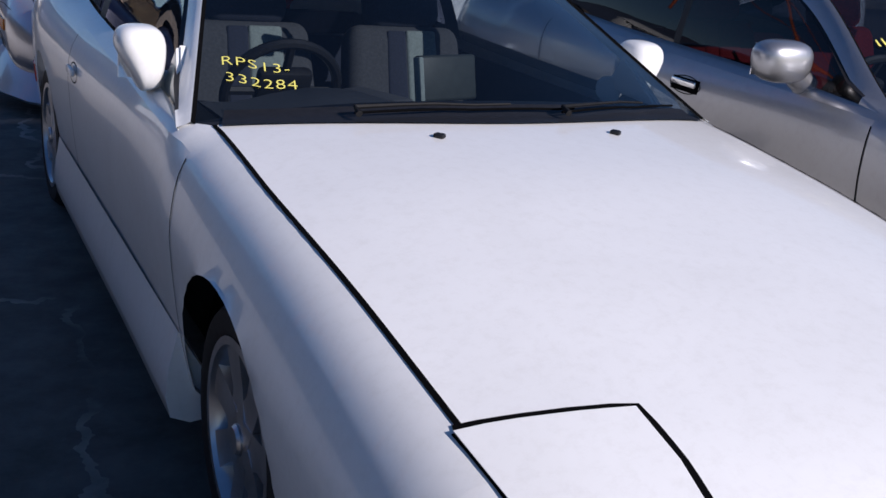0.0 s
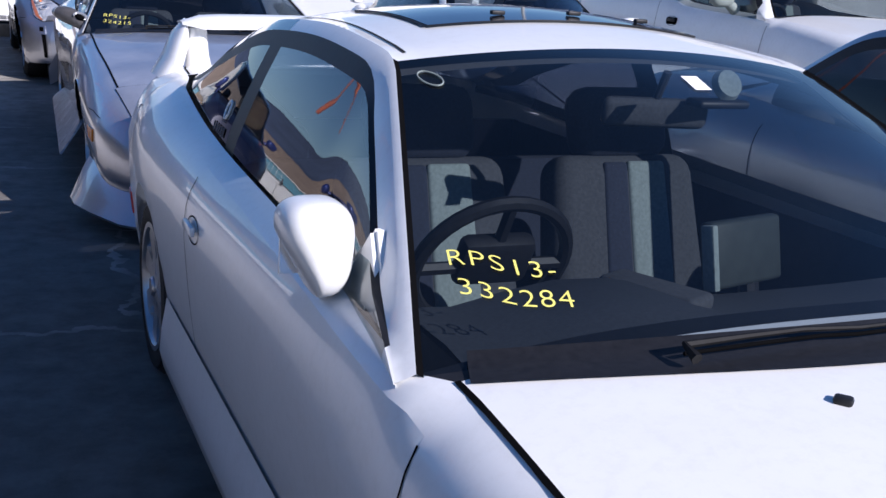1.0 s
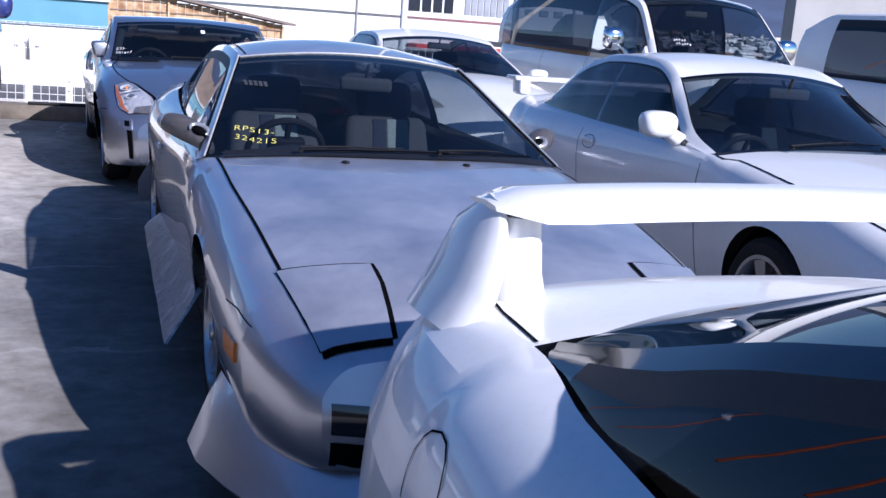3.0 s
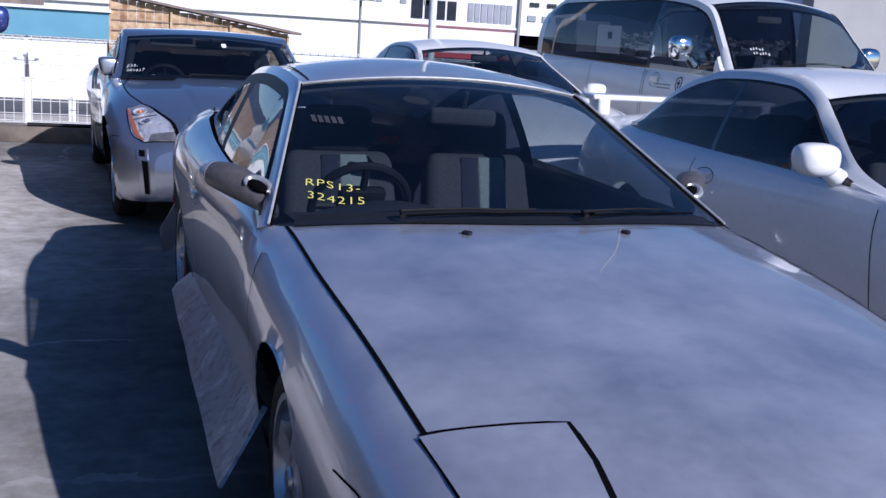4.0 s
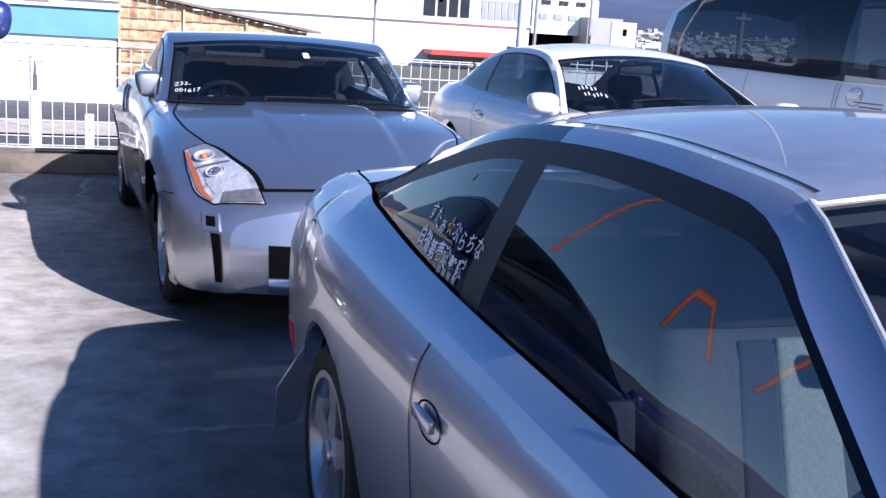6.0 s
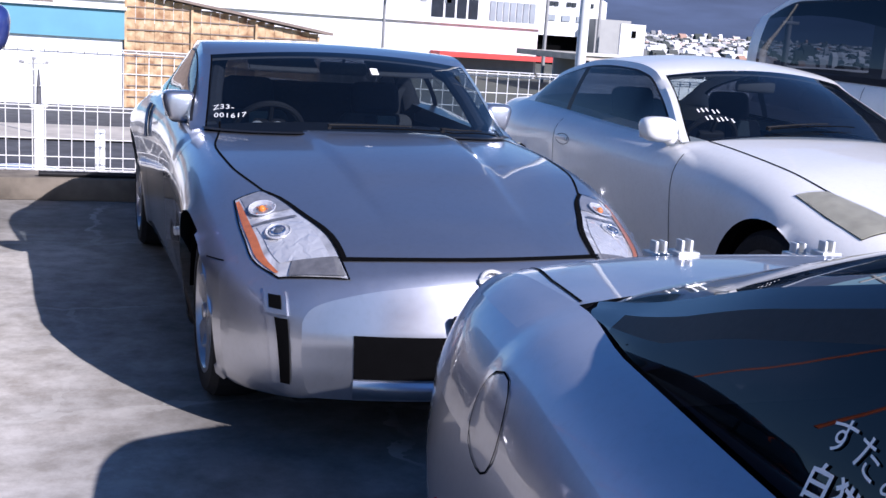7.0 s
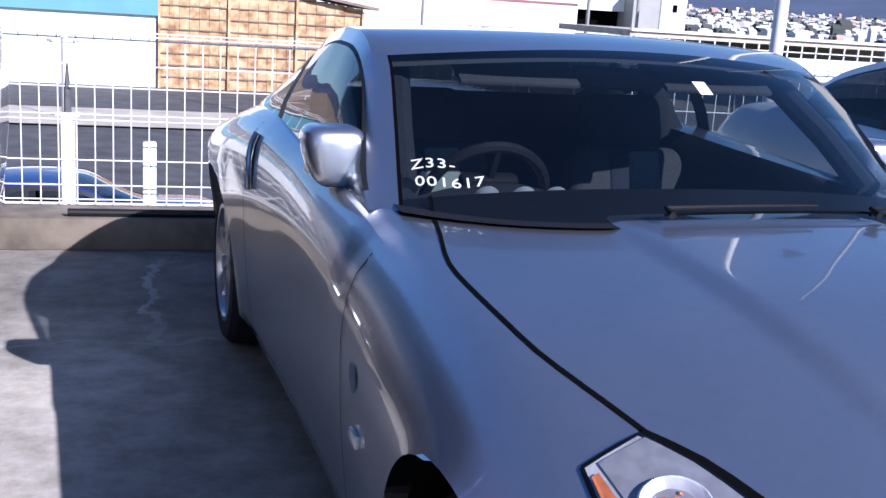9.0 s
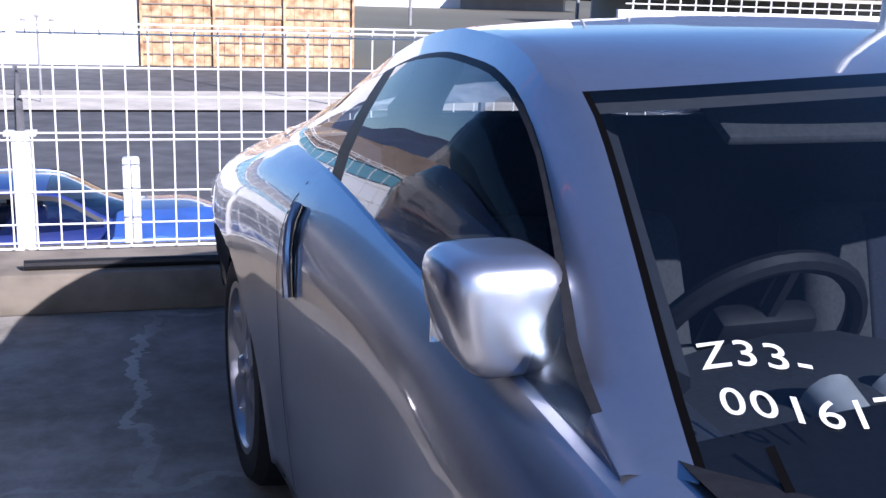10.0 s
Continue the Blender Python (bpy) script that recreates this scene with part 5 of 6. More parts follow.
# skirts: the one on the car's right hangs loose
def scuffed_mat():
    m, nt, p = mat_base("scuffed_silver_paint"); setv(p, rough=0.42, metal=0.45)
    a_ = noise_tex(nt, 5.0, 8.0, 0.7, dist=0.5); s_ = noise_tex(nt, 26.0, 6.0, 0.7); r1 = ramp(nt, a_.outputs[0], [(0.36, (0.50, 0.50, 0.50)), (0.47, (0.30, 0.30, 0.32)), (0.66, (0.27, 0.25, 0.24)), (0.72, (0.34, 0.14, 0.05)), (0.80, (0.14, 0.08, 0.05))])
    r2 = ramp(nt, s_.outputs[0], [(0.33, (0.45, 0.42, 0.40)), (0.50, (1, 1, 1))]); mx = nt.nodes.new("ShaderNodeMix"); mx.data_type = 'RGBA'; mx.blend_type = 'MULTIPLY'; mx.inputs[0].default_value = 1.0
    nt.links.new(r1.outputs[0], mx.inputs[6]); nt.links.new(r2.outputs[0], mx.inputs[7]); nt.links.new(mx.outputs[2], p.inputs["Base Color"]); bump(nt, p, s_.outputs[0], 0.2, 0.003)
    return m


RUSTYSILVER = scuffed_mat()
for sg in (-1, 1):
    sk = []; fc = []; n = 14; out = 0.10 if sg < 0 else 0.03
    for k in range(n + 1):
        u = k / n; y = 0.34 + 1.95 * u; wv = 0.007 * math.sin(k * 1.3); yo = -0.10 * (1 - u) ** 2   # lower edge swings out and forward at the front end
        zt_, zl = 0.375 - 0.075 * u, 0.185 + 0.03 * u
        sk += [(sg * 0.768, y, zt_), (sg * (0.785 + 0.45 * out), y + 0.4 * yo, 0.45 * zt_ + 0.55 * zl + wv), (sg * (0.80 + out * (1 - 0.5 * u)), y + yo, zl - wv), (sg * (0.79 + out * (1 - 0.5 * u)), y + yo, zl - 0.004), (sg * 0.755, y, zt_ - 0.012)]
    for k in range(n):
        for q in range(4): fc.append((k * 5 + q, (k + 1) * 5 + q, (k + 1) * 5 + q + 1, k * 5 + q + 1))
    fc += [(0, 1, 2, 3, 4), tuple(n * 5 + q for q in (4, 3, 2, 1, 0))]
    mesh_ob("side_skirt", sk, fc, RUSTYSILVER, silver_car.root, "scuffed loose side skirt" if sg < 0 else "", sharp=30)
bm = bmesh.new(); q = [bm.verts.new(p) for p in ((-0.775, 2.985, 0.50), (-0.845, 3.03, 0.36), (-0.835, 3.09, 0.215), (-0.78, 3.04, 0.25), (-0.75, 3.0, 0.40))]; f_ = bm.faces.new(q)
ex = bmesh.ops.extrude_face_region(bm, geom=[f_]); bmesh.ops.translate(bm, vec=(0.0, 0.008, 0.0), verts=[g for g in ex["geom"] if isinstance(g, bmesh.types.BMVert)]); bmesh.ops.recalc_face_normals(bm, faces=bm.faces)
part("bumper_flap", bm, SILVER_OLD, silver_car.root, "torn bumper edge standing off")
for x, y in ((-0.185, 3.53), (-0.168, 3.45), (0.226, 3.57), (0.253, 3.50)):   # bare wing clamps
    p, n = silver_car.drop((x, y, 1.6), (0, 0, -1), 0.0); cl = new("wing_clamp"); cl.parent = silver_car.root
    part("clamp_base", box_bm(p.x, p.y, p.z + 0.006, 0.055, 0.05, 0.012, 0.003), BAREMETAL, cl)
    for dx in (-0.011, 0.011): part("clamp_tab", box_bm(p.x + dx, p.y, p.z + 0.022, 0.009, 0.028, 0.030, 0.003), BAREMETAL, cl)

# silver sports coupe
GREYTRIM = plain("grey_trim", (0.15, 0.15, 0.155), 0.3, 0, 0.2, 40)
zcar = base_car("sports_coupe", SPEC_Z, (1.052, 13.47, 0), 4.5, dict(body=SILVER, cowl=BLACK, rear_glass=DARKTINT), "silver two-door sports coupe with swept headlights")
door_gaps(zcar, 0.72, 2.15, lean=-0.05); hood_gaps(zcar, 0.009)
wheels(zcar, 0.838, 2.80, 0.865, 0.325, ALLOY, "spoke", 6, 0.22)
interior(zcar, 0.70, 0.95, 2.9, 0.88, wheel=(-0.36, 1.30, 0.87), seat_y=1.50, seat_z=0.22, dash_y=1.08, mirror=(0.03, 1.38, 1.20))
part("rear_bulkhead", box_bm(0, 2.12, 0.86, 1.34, 0.10, 0.46, 0.03), DARK, zcar.root)
for sg in (-1, 1): part("sun_visor", box_bm(sg * 0.30, 1.30, 1.215, 0.34, 0.14, 0.016, 0.006, rot=Euler((radians(28), 0, 0)).to_matrix()), GREYCLOTH, zcar.root)
for sg in (-1, 1):   # trim inside the windshield pillars
    v, fc = tube([(sg * 0.672, 1.03, 0.945), (sg * 0.642, 1.20, 1.07), (sg * 0.60, 1.38, 1.185), (sg * 0.56, 1.52, 1.225)], [0.038, 0.038, 0.036, 0.034], 10); mesh_ob("pillar_trim", v, fc, DARK, zcar.root)
for sg in (-1, 1):   # padded inner rear pillars
    v, fc = tube([(sg * 0.64, 2.05, 0.95), (sg * 0.60, 2.15, 1.10), (sg * 0.56, 2.10, 1.22)], [0.06, 0.055, 0.05], 10); mesh_ob("inner_pillar", v, fc, DARK, zcar.root)
for x in (-0.47, -0.375, -0.29):
    v, fc = tube([(x, 0.94, 0.905), (x, 1.00, 0.925)], [0.030, 0.036], 18); mesh_ob("gauge_pod", v, fc, BAREMETAL, zcar.root)
for sg in (-1, 1):
    mm = side_mirror(zcar, sg * 0.805, 1.20, 0.997, (0.148, 0.150, 0.150), SILVER, taper=0.10, square=0.46, tuck=0.30, foot=((-sg * 0.02, 0.02, -0.06), (-sg * 0.05, 0.02, -0.085), (-sg * 0.10, 0.0, -0.085)), foot_mat=BLACK)
    sa = [(sg * 1.4, 1.045 + 0.030 * k, 0.938 + 0.003 * k) for k in range(7)]; sb = [(sg * 1.4, 1.058 + 0.016 * k, 0.970 + 0.0145 * k) for k in range(7)]
    zcar.patch("mirror_sail", (sa, sb), (-sg, 0, 0), BLACK, 0.006, 5, mm, thick=0.004)
wiper(zcar, (-0.24, 0.57, 0.950), (0.34, 0.58, 0.965)); wiper(zcar, (0.28, 0.57, 0.950), (0.62, 0.72, 0.945))
v, fc = [], []; nx = 28   # black scuttle under the foot of the glass
for k in range(nx + 1):
    x = -0.735 + 1.47 * k / nx; e = abs(x / 0.768) ** 3.4
    for q in range(5):
        y = (0.86 - 0.32 * (1 - e)) + (0.905 - (0.86 - 0.32 * (1 - e))) * q / 4; xb_ = zcar.f["xb"](y); zc_, zb_ = zcar.f["zc"](y), zcar.f["zb"](y)
        v.append((x, y, zc_ - (zc_ - zb_) * min(1.0, abs(x) / xb_) ** SPEC_Z["crown"] + 0.008))
for k in range(nx):
    for q in range(4): fc.append((k * 5 + q, (k + 1) * 5 + q, (k + 1) * 5 + q + 1, k * 5 + q + 1))
mesh_ob("scuttle_panel", v, fc, BLACK, zcar.root)
hf = [(x, -0.722 + 0.105 * (x / 0.48) ** 2, 1.5) for x in np.linspace(-0.49, 0.49, 20)]
zcar.strip("hood_front_gap", hf, (0, 0, -1), 0.020, GAP, 0.003)
for sg in (-1, 1):   # swept lamps
    a = [(sg * 0.76, -0.165, 0.80), (sg * 0.765, -0.30, 0.745), (sg * 0.755, -0.40, 0.69), (sg * 0.735, -0.48, 0.625), (sg * 0.668, -0.575, 0.580)]
    b = [(sg * 0.655, -0.12, 0.80), (sg * 0.60, -0.20, 0.78), (sg * 0.545, -0.33, 0.74), (sg * 0.48, -0.48, 0.68), (sg * 0.455, -0.685, 0.585)]
    a = [tuple(q) for q in catmull(a, 15)]; b = [tuple(q) for q in catmull(b, 15)]
    up = Vector((sg * 0.25, -0.55, 0.8)); lift = lambda L: [tuple(Vector(p) + up) for p in L]
    lamp = zcar.patch("headlight", (lift(a), lift(b)), tuple(-up), LAMPBOWL, 0.003, 10, label="clear swept headlight with amber corner")
    def inner(u, w):
        i_ = u * 14; k_ = min(int(i_), 13); return Vector(a[k_]).lerp(Vector(a[k_ + 1]), i_ - k_).lerp(Vector(b[k_]).lerp(Vector(b[k_ + 1]), i_ - k_), w)
    def region(name, us, w0, w1, m, off, par=lamp, n=6, bulge=0.0):
        return zcar.patch(name, (lift([tuple(inner(u, w0(u))) for u in us]), lift([tuple(inner(u, w1(u))) for u in us])), tuple(-up), m, off, n, par, bulge=bulge)
    region("lamp_bezel", np.linspace(0.02, 0.30, 8), lambda u: 0.22, lambda u: 0.97, SILVERTRIM, 0.006)
    region("amber_corner", np.linspace(0.05, 0.94, 14), lambda u: 0.05, lambda u: 0.05 + 0.125 * math.sin(math.pi * min(1.0, 0.20 + 0.78 * u)) ** 0.6, AMBERDEEP, 0.008)
    region("lamp_divider", np.linspace(0.385, 0.41, 3), lambda u: 0.20, lambda u: 0.90, GREYTRIM, 0.011)
    region("lower_bowl", np.linspace(0.42, 0.84, 10), lambda u: 0.24, lambda u: 0.93 - 0.06 * u, FLUTED, 0.006, bulge=0.006)
    region("lower_trim", np.linspace(0.84, 0.985, 5), lambda u: 0.40 - 1.6 * (u - 0.84), lambda u: 0.97, GREYTRIM, 0.009)
    for u, w_, rad, kind in ((0.24, 0.50, 0.050, "turn"), (0.54, 0.46, 0.046, "beam")):
        q, n = zcar.drop(inner(u, w_) + up, -up, 0.004)
        M = Matrix.Translation(q) @ n.to_track_quat('Z', 'Y').to_matrix().to_4x4()
        prof = [(rad, 0.010), (rad * 0.94, 0.013), (rad * 0.80, 0.006), (rad * 0.5, -0.004), (0.012, -0.008), (0.0, -0.008)]   # dished reflector with a raised lip
        vv, ff = lathe(prof, n=28); mesh_ob("lamp_dish", [M @ Vector((y_, z_, x_)) for x_, y_, z_ in vv], ff, REFLECTOR if kind == "beam" else LAMPBOWL, lamp)
        bm = bmesh.new(); bmesh.ops.create_uvsphere(bm, u_segments=16, v_segments=10, radius=0.014 if kind == "turn" else 0.017)
        bmesh.ops.transform(bm, matrix=M @ Matrix.Translation((0, 0, 0.004)), verts=bm.verts); part("bulb", bm, AMBER if kind == "turn" else LENSBALL, lamp)
        if kind == "beam":
            vv, ff = tube([M @ Vector((0.024 * math.cos(t), 0.024 * math.sin(t), 0.014)) for t in np.linspace(0, 2 * math.pi, 25)[:-1]], 0.004, 6, closed=True); mesh_ob("bulb_ring", vv, ff, CHROME, lamp)
        else:
            for t_, r_, w_ in ((0.5, 0.020, 0.020), (1.5, 0.028, 0.012), (2.6, 0.024, 0.016), (4.4, 0.030, 0.010)): part("amber_fleck", box_bm(*(M @ Vector((r_ * math.cos(t_), r_ * math.sin(t_), 0.001))), w_, 0.007, 0.004, 0.0015, rot=Euler((0.5, 0.3, t_)).to_matrix()), AMBERDEEP, lamp)
    zcar.patch("lamp_cover", (lift(a), lift(b)), tuple(-up), LENS, 0.006, 10, lamp, bulge=0.018)
    zcar.strip("lamp_gap", lift(a) + lift(b)[::-1], tuple(-up), 0.007, GAP, 0.004, closed=True); zcar.strip("hood_slot", lift([tuple(Vector(q) + (Vector(q) - Vector(p_)) * 0.05) for p_, q in list(zip(a, b))[:13]]), tuple(-up), 0.017, GAP, 0.005)
    zcar.strip("bumper_gap", [(sg * 1.4, -0.28, 0.60), (sg * 1.4, -0.38, 0.605)], (-sg, 0, 0), 0.005, GAP, 0.002)
    f1 = [(sg * x, -3, 0.555) for x in (0.655, 0.685, 0.715)]; f2 = [(sg * x, -3, 0.485) for x in (0.655, 0.685, 0.715)]
    tow = zcar.patch("tow_eye_rim", (f1, f2), (0, 1, 0), SILVER, 0.008, 3, thick=0.012)
    f1 = [(sg * x, -3, 0.54) for x in (0.668, 0.685, 0.702)]; f2 = [(sg * x, -3, 0.50) for x in (0.668, 0.685, 0.702)]
    zcar.patch("tow_eye_hole", (f1, f2), (0, 1, 0), GAP, 0.010, 3, tow)
    f1 = [(sg * x, -3, 0.475) for x in (0.665, 0.69, 0.715)]; f2 = [(sg * x, -3, 0.255) for x in (0.655, 0.675, 0.69)]
    slot = zcar.patch("bumper_slot", (f1, f2), (0, 1, 0), SILVER, 0.003, 6)
    # dark strip painted for the shaded side of the slot
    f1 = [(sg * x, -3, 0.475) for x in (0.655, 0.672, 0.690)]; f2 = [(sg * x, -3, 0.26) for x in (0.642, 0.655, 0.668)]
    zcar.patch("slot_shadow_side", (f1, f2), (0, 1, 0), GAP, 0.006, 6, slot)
# intake is not recessed; black colour stands for its inner shade
i1 = [(x, -3, 0.44) for x in np.linspace(-0.46, 0.46, 9)]; i2 = [(x, -3, 0.297) for x in np.linspace(-0.455, 0.455, 9)]
zcar.patch("front_intake", (i1, i2), (0, 1, 0), GAP, 0.004, 5)
b1 = [(x, -3, 0.288) for x in np.linspace(-0.455, 0.455, 13)]; b2 = [(x, -3, 0.228) for x in np.linspace(-0.455, 0.455, 13)]
zcar.patch("intake_lip", (b1, b2), (0, 1, 0), SILVER, 0.006, 6, thick=0.012, bulge=0.022)
p, n = zcar.drop((0.0, -3, 0.615), (0, 1, 0), 0.004); M = Matrix.Translation(p) @ n.to_track_quat('Z', 'Y').to_matrix().to_4x4()
v, fc = tube([M @ Vector((0.042 * math.cos(t), 0.036 * math.sin(t), 0.004)) for t in np.linspace(0, 2 * math.pi, 33)[:-1]], 0.0075, 8, closed=True, up=tuple(n)); emb = mesh_ob("emblem", v, fc, BAREMETAL, zcar.root)
bm = box_bm(0, 0, 0.007, 0.104, 0.020, 0.010, 0.003); bmesh.ops.transform(bm, matrix=M, verts=bm.verts); part("emblem_bar", bm, BAREMETAL, emb)
p, n = zcar.drop((0.02, -3, 0.475), (0, 1, 0), 0.02)
holder = part("plate_holder", box_bm(p.x, p.y, p.z, 0.34, 0.03, 0.075, 0.008), BLACK, zcar.root)
for dx, dz, w_, h_ in ((-0.055, 0.008, 0.036, 0.018), (0.035, 0.008, 0.034, 0.018), (-0.098, -0.008, 0.014, 0.022)): part("plate_pad", box_bm(p.x + dx, p.y - 0.0165, p.z + dz, w_, 0.004, h_, 0.001), LIGHTCLOTH, holder)

writing(white_car, ["RPS13-", "332284"], (-0.625, 0.66, 0.94), (1, -0.42, 0), (0, 0.75, 0.66), 0.052, YELLOWINK)
writing(silver_car, ["RPS13-", "324215"], (-0.61, 0.63, 0.925), (1, -0.42, 0), (0, 0.75, 0.66), 0.052, YELLOWINK)
ORANGEINK = plain("orange_ink", (0.75, 0.36, 0.04), 0.6, 0, 0.05)
for txt, ink, down, wt in (("すたぁ　ぷらちな", WHITEINK, 0.0, 0.0), ("　　　☆", ORANGEINK, 0.0, 0.008), ("白猫第壱遊撃隊", WHITEINK, 0.058, 0.018)):
    writing(silver_car, [txt], (-0.75 - 0.25 * down, 2.38, 1.012 - 0.97 * down), (0, -1, 0), (0.25, 0, 0.97), 0.047, ink, "side_glass_lettering", weight=wt, slope=0.05, shear=0.0)
for k in range(4): silver_car.patch("decal_bar", ([(-1.3, 2.06 + 0.034 * k, 0.918), (-1.3, 2.085 + 0.034 * k, 0.918)], [(-1.3, 2.06 + 0.034 * k, 0.902), (-1.3, 2.085 + 0.034 * k, 0.902)]), (1, 0, 0), SILVERTRIM, 0.003, 1)
for k in range(5): silver_car.patch("faint_sticker_bar", ([(-0.530 + 0.019 * k, 0.5, 1.125), (-0.517 + 0.019 * k, 0.5, 1.125)], [(-0.530 + 0.019 * k, 0.5, 1.107), (-0.517 + 0.019 * k, 0.5, 1.107)]), (0, 1, 0), FAINTINK, 0.003, 1)
a = [(x, 0.8, 1.222) for x in (0.06, 0.078, 0.096)]; zcar.patch("inspection_sticker", (a, [(x, y, 1.195) for x, y, _ in a]), (0, 1, 0), WHITEINK, 0.003, 2)
writing(zcar, ["Z33-", "001617"], (-0.668, 0.968, 0.967), (1, -0.42, 0), (0, 0.75, 0.66), 0.046, WHITEINK, weight=0.004)

# badges on the wing behind the front wheel
p, n = zcar.drop((-1.4, 0.60, 0.64), (1, 0, 0), 0.004); bm = bmesh.new(); bmesh.ops.create_circle(bm, cap_ends=True, radius=0.032, segments=20)
bmesh.ops.transform(bm, matrix=Matrix.Translation(p) @ n.to_track_quat('Z', 'Y').to_matrix().to_4x4(), verts=bm.verts); part("side_badge", bm, CHROME, zcar.root)
p, n = zcar.drop((-1.4, 0.58, 0.52), (1, 0, 0), 0.006); part("side_repeater", box_bm(p.x, p.y, p.z, 0.012, 0.06, 0.03, 0.005), REFLECTOR, zcar.root)
# upright door pulls
for sg in (-1, 1):
    dr = zcar.parts[("door", sg, 0)]
    a = [(sg * 1.4, 2.02 + 0.05 * k / 6, 0.76 + 0.17 * k / 6) for k in range(7)]; w_ = [0.012, 0.022, 0.028, 0.030, 0.028, 0.024, 0.02]
    zcar.patch("handle_recess", ([(x, y - q, z) for (x, y, z), q in zip(a, w_)], [(x, y + q, z) for (x, y, z), q in zip(a, w_)]), (-sg, 0, 0), GLOSSBLACK, 0.002, 4, dr)
    on = [zcar.drop((x, y + 0.008, z), (-sg, 0, 0), 0.012)[0] for x, y, z in a]; v, fc = tube(on, 0.009, 8); mesh_ob("handle", v, fc, SILVER, dr)

# neighbours
coupe_c = base_car("coupe", SPEC_C, (3.97, 8.42, 0), 2.0, dict(body=WHITE, side_glass=DARKTINT, b_pillar=GLOSSBLACK, cowl=BLACK), "white two-door coupe with rear spoiler and orange side marker")
door_gaps(coupe_c, 0.62, 2.02); hood_gaps(coupe_c); wheels(coupe_c, 0.80, 2.62, 0.81, 0.30, ALLOY, "spoke", 6)
interior(coupe_c, 0.66, 0.55, 2.9, 0.82, wheel=(-0.33, 1.0, 0.80), seat_y=1.5, dash_y=0.65, mirror=(0.02, 1.12, 1.18))
for sg in (-1, 1):
    side_mirror(coupe_c, sg * 0.88, 0.92, 1.0, (0.20, 0.14, 0.14), WHITE)
    m1 = [(sg * 1.4, y, 0.69) for y in (0.38, 0.44, 0.50)]; m2 = [(sg * 1.4, y, 0.645) for y in (0.38, 0.44, 0.50)]
    coupe_c.patch("side_marker", (m1, m2), (-sg, 0, 0), AMBER, 0.006, 3, thick=0.01)
door_handle(coupe_c, 1.88, 0.80, 0.15, 0.06, WHITE)
wiper(coupe_c, (-0.36, 0.52, 0.93), (0.20, 0.54, 0.97)); wiper(coupe_c, (0.16, 0.50, 0.93), (0.60, 0.60, 0.95))
spo = new("rear_spoiler"); spo.parent = coupe_c.root
part("spoiler_blade", box_bm(0, 3.55, 1.08, 1.36, 0.20, 0.035, 0.014, seg=3), WHITE, spo)
for sg in (-1, 1): part("spoiler_foot", box_bm(sg * 0.60, 3.52, 1.02, 0.09, 0.16, 0.12, 0.025, seg=3), WHITE, spo)

HAZELENS = plain("hazy_lamp", (0.42, 0.40, 0.30), 0.3, 0, 0.25, 9)
coupe_g = base_car("coupe", SPEC_G, (3.50, 13.50, 0), 3.0, dict(body=PEARL, side_glass=DARKTINT, cowl=BLACK), "pearl white two-door coupe with chrome-lipped wheels")
door_gaps(coupe_g, 0.8, 2.25); hood_gaps(coupe_g); wheels(coupe_g, 0.86, 2.85, 0.87, 0.33, DARKALLOY, "thin", 9)
interior(coupe_g, 0.70, 0.95, 3.0, 0.90, wheel=(-0.36, 1.35, 0.9), seat_y=1.85, seat_z=0.26, dash_y=1.05, mirror=(0.02, 1.5, 1.22))
for sg in (-1, 1):
    side_mirror(coupe_g, sg * 0.905, 0.96, 1.0, (0.20, 0.14, 0.13), PEARL)
    a = [(sg * 0.78, -0.05, 1.5), (sg * 0.77, -0.25, 1.5), (sg * 0.74, -0.45, 1.5)]; b = [(sg * 0.66, -0.10, 1.5), (sg * 0.60, -0.30, 1.5), (sg * 0.56, -0.50, 1.5)]
    gl_ = coupe_g.patch("headlight", (a, b), (0, 0, -1), HAZELENS, 0.006, 5); coupe_g.patch("lamp_cover", (a, b), (0, 0, -1), LENS, 0.012, 5, gl_); coupe_g.strip("lamp_gap", a + b[::-1], (0, 0, -1), 0.007, GAP, 0.004, closed=True)
door_handle(coupe_g, 2.12, 0.82, 0.17, 0.05, PEARL)
wiper(coupe_g, (-0.36, 0.84, 0.99), (0.20, 0.86, 1.02))

sedan = base_car("sedan", SPEC_D, (4.02, 2.75, 0), 4.0, dict(body=SILVER2, cowl=BLACK, side_glass=DARKTINT), "grey silver four-door sedan with red front seats")
door_gaps(sedan, 0.5, 1.59); door_gaps(sedan, 1.61, 2.45); hood_gaps(sedan); wheels(sedan, 0.80, 2.62, 0.81, 0.31, ALLOY, "spoke", 5)
REDCLOTH = plain("red_cloth", (0.45, 0.03, 0.03), 0.9, 0, 0.2, 120, 0.3)
interior(sedan, 0.66, 0.55, 2.7, 0.84, wheel=(-0.33, 1.0, 0.84), seat_y=1.45, seat_z=0.28, dash_y=0.65, cloth=(REDCLOTH, REDCLOTH, REDCLOTH), mirror=(0.02, 1.12, 1.2))
for sg in (-1, 1): side_mirror(sedan, sg * 0.90, 0.82, 0.99, (0.21, 0.14, 0.14), SILVER2)
door_handle(sedan, 1.40, 0.80, 0.16, 0.05, CHROME)

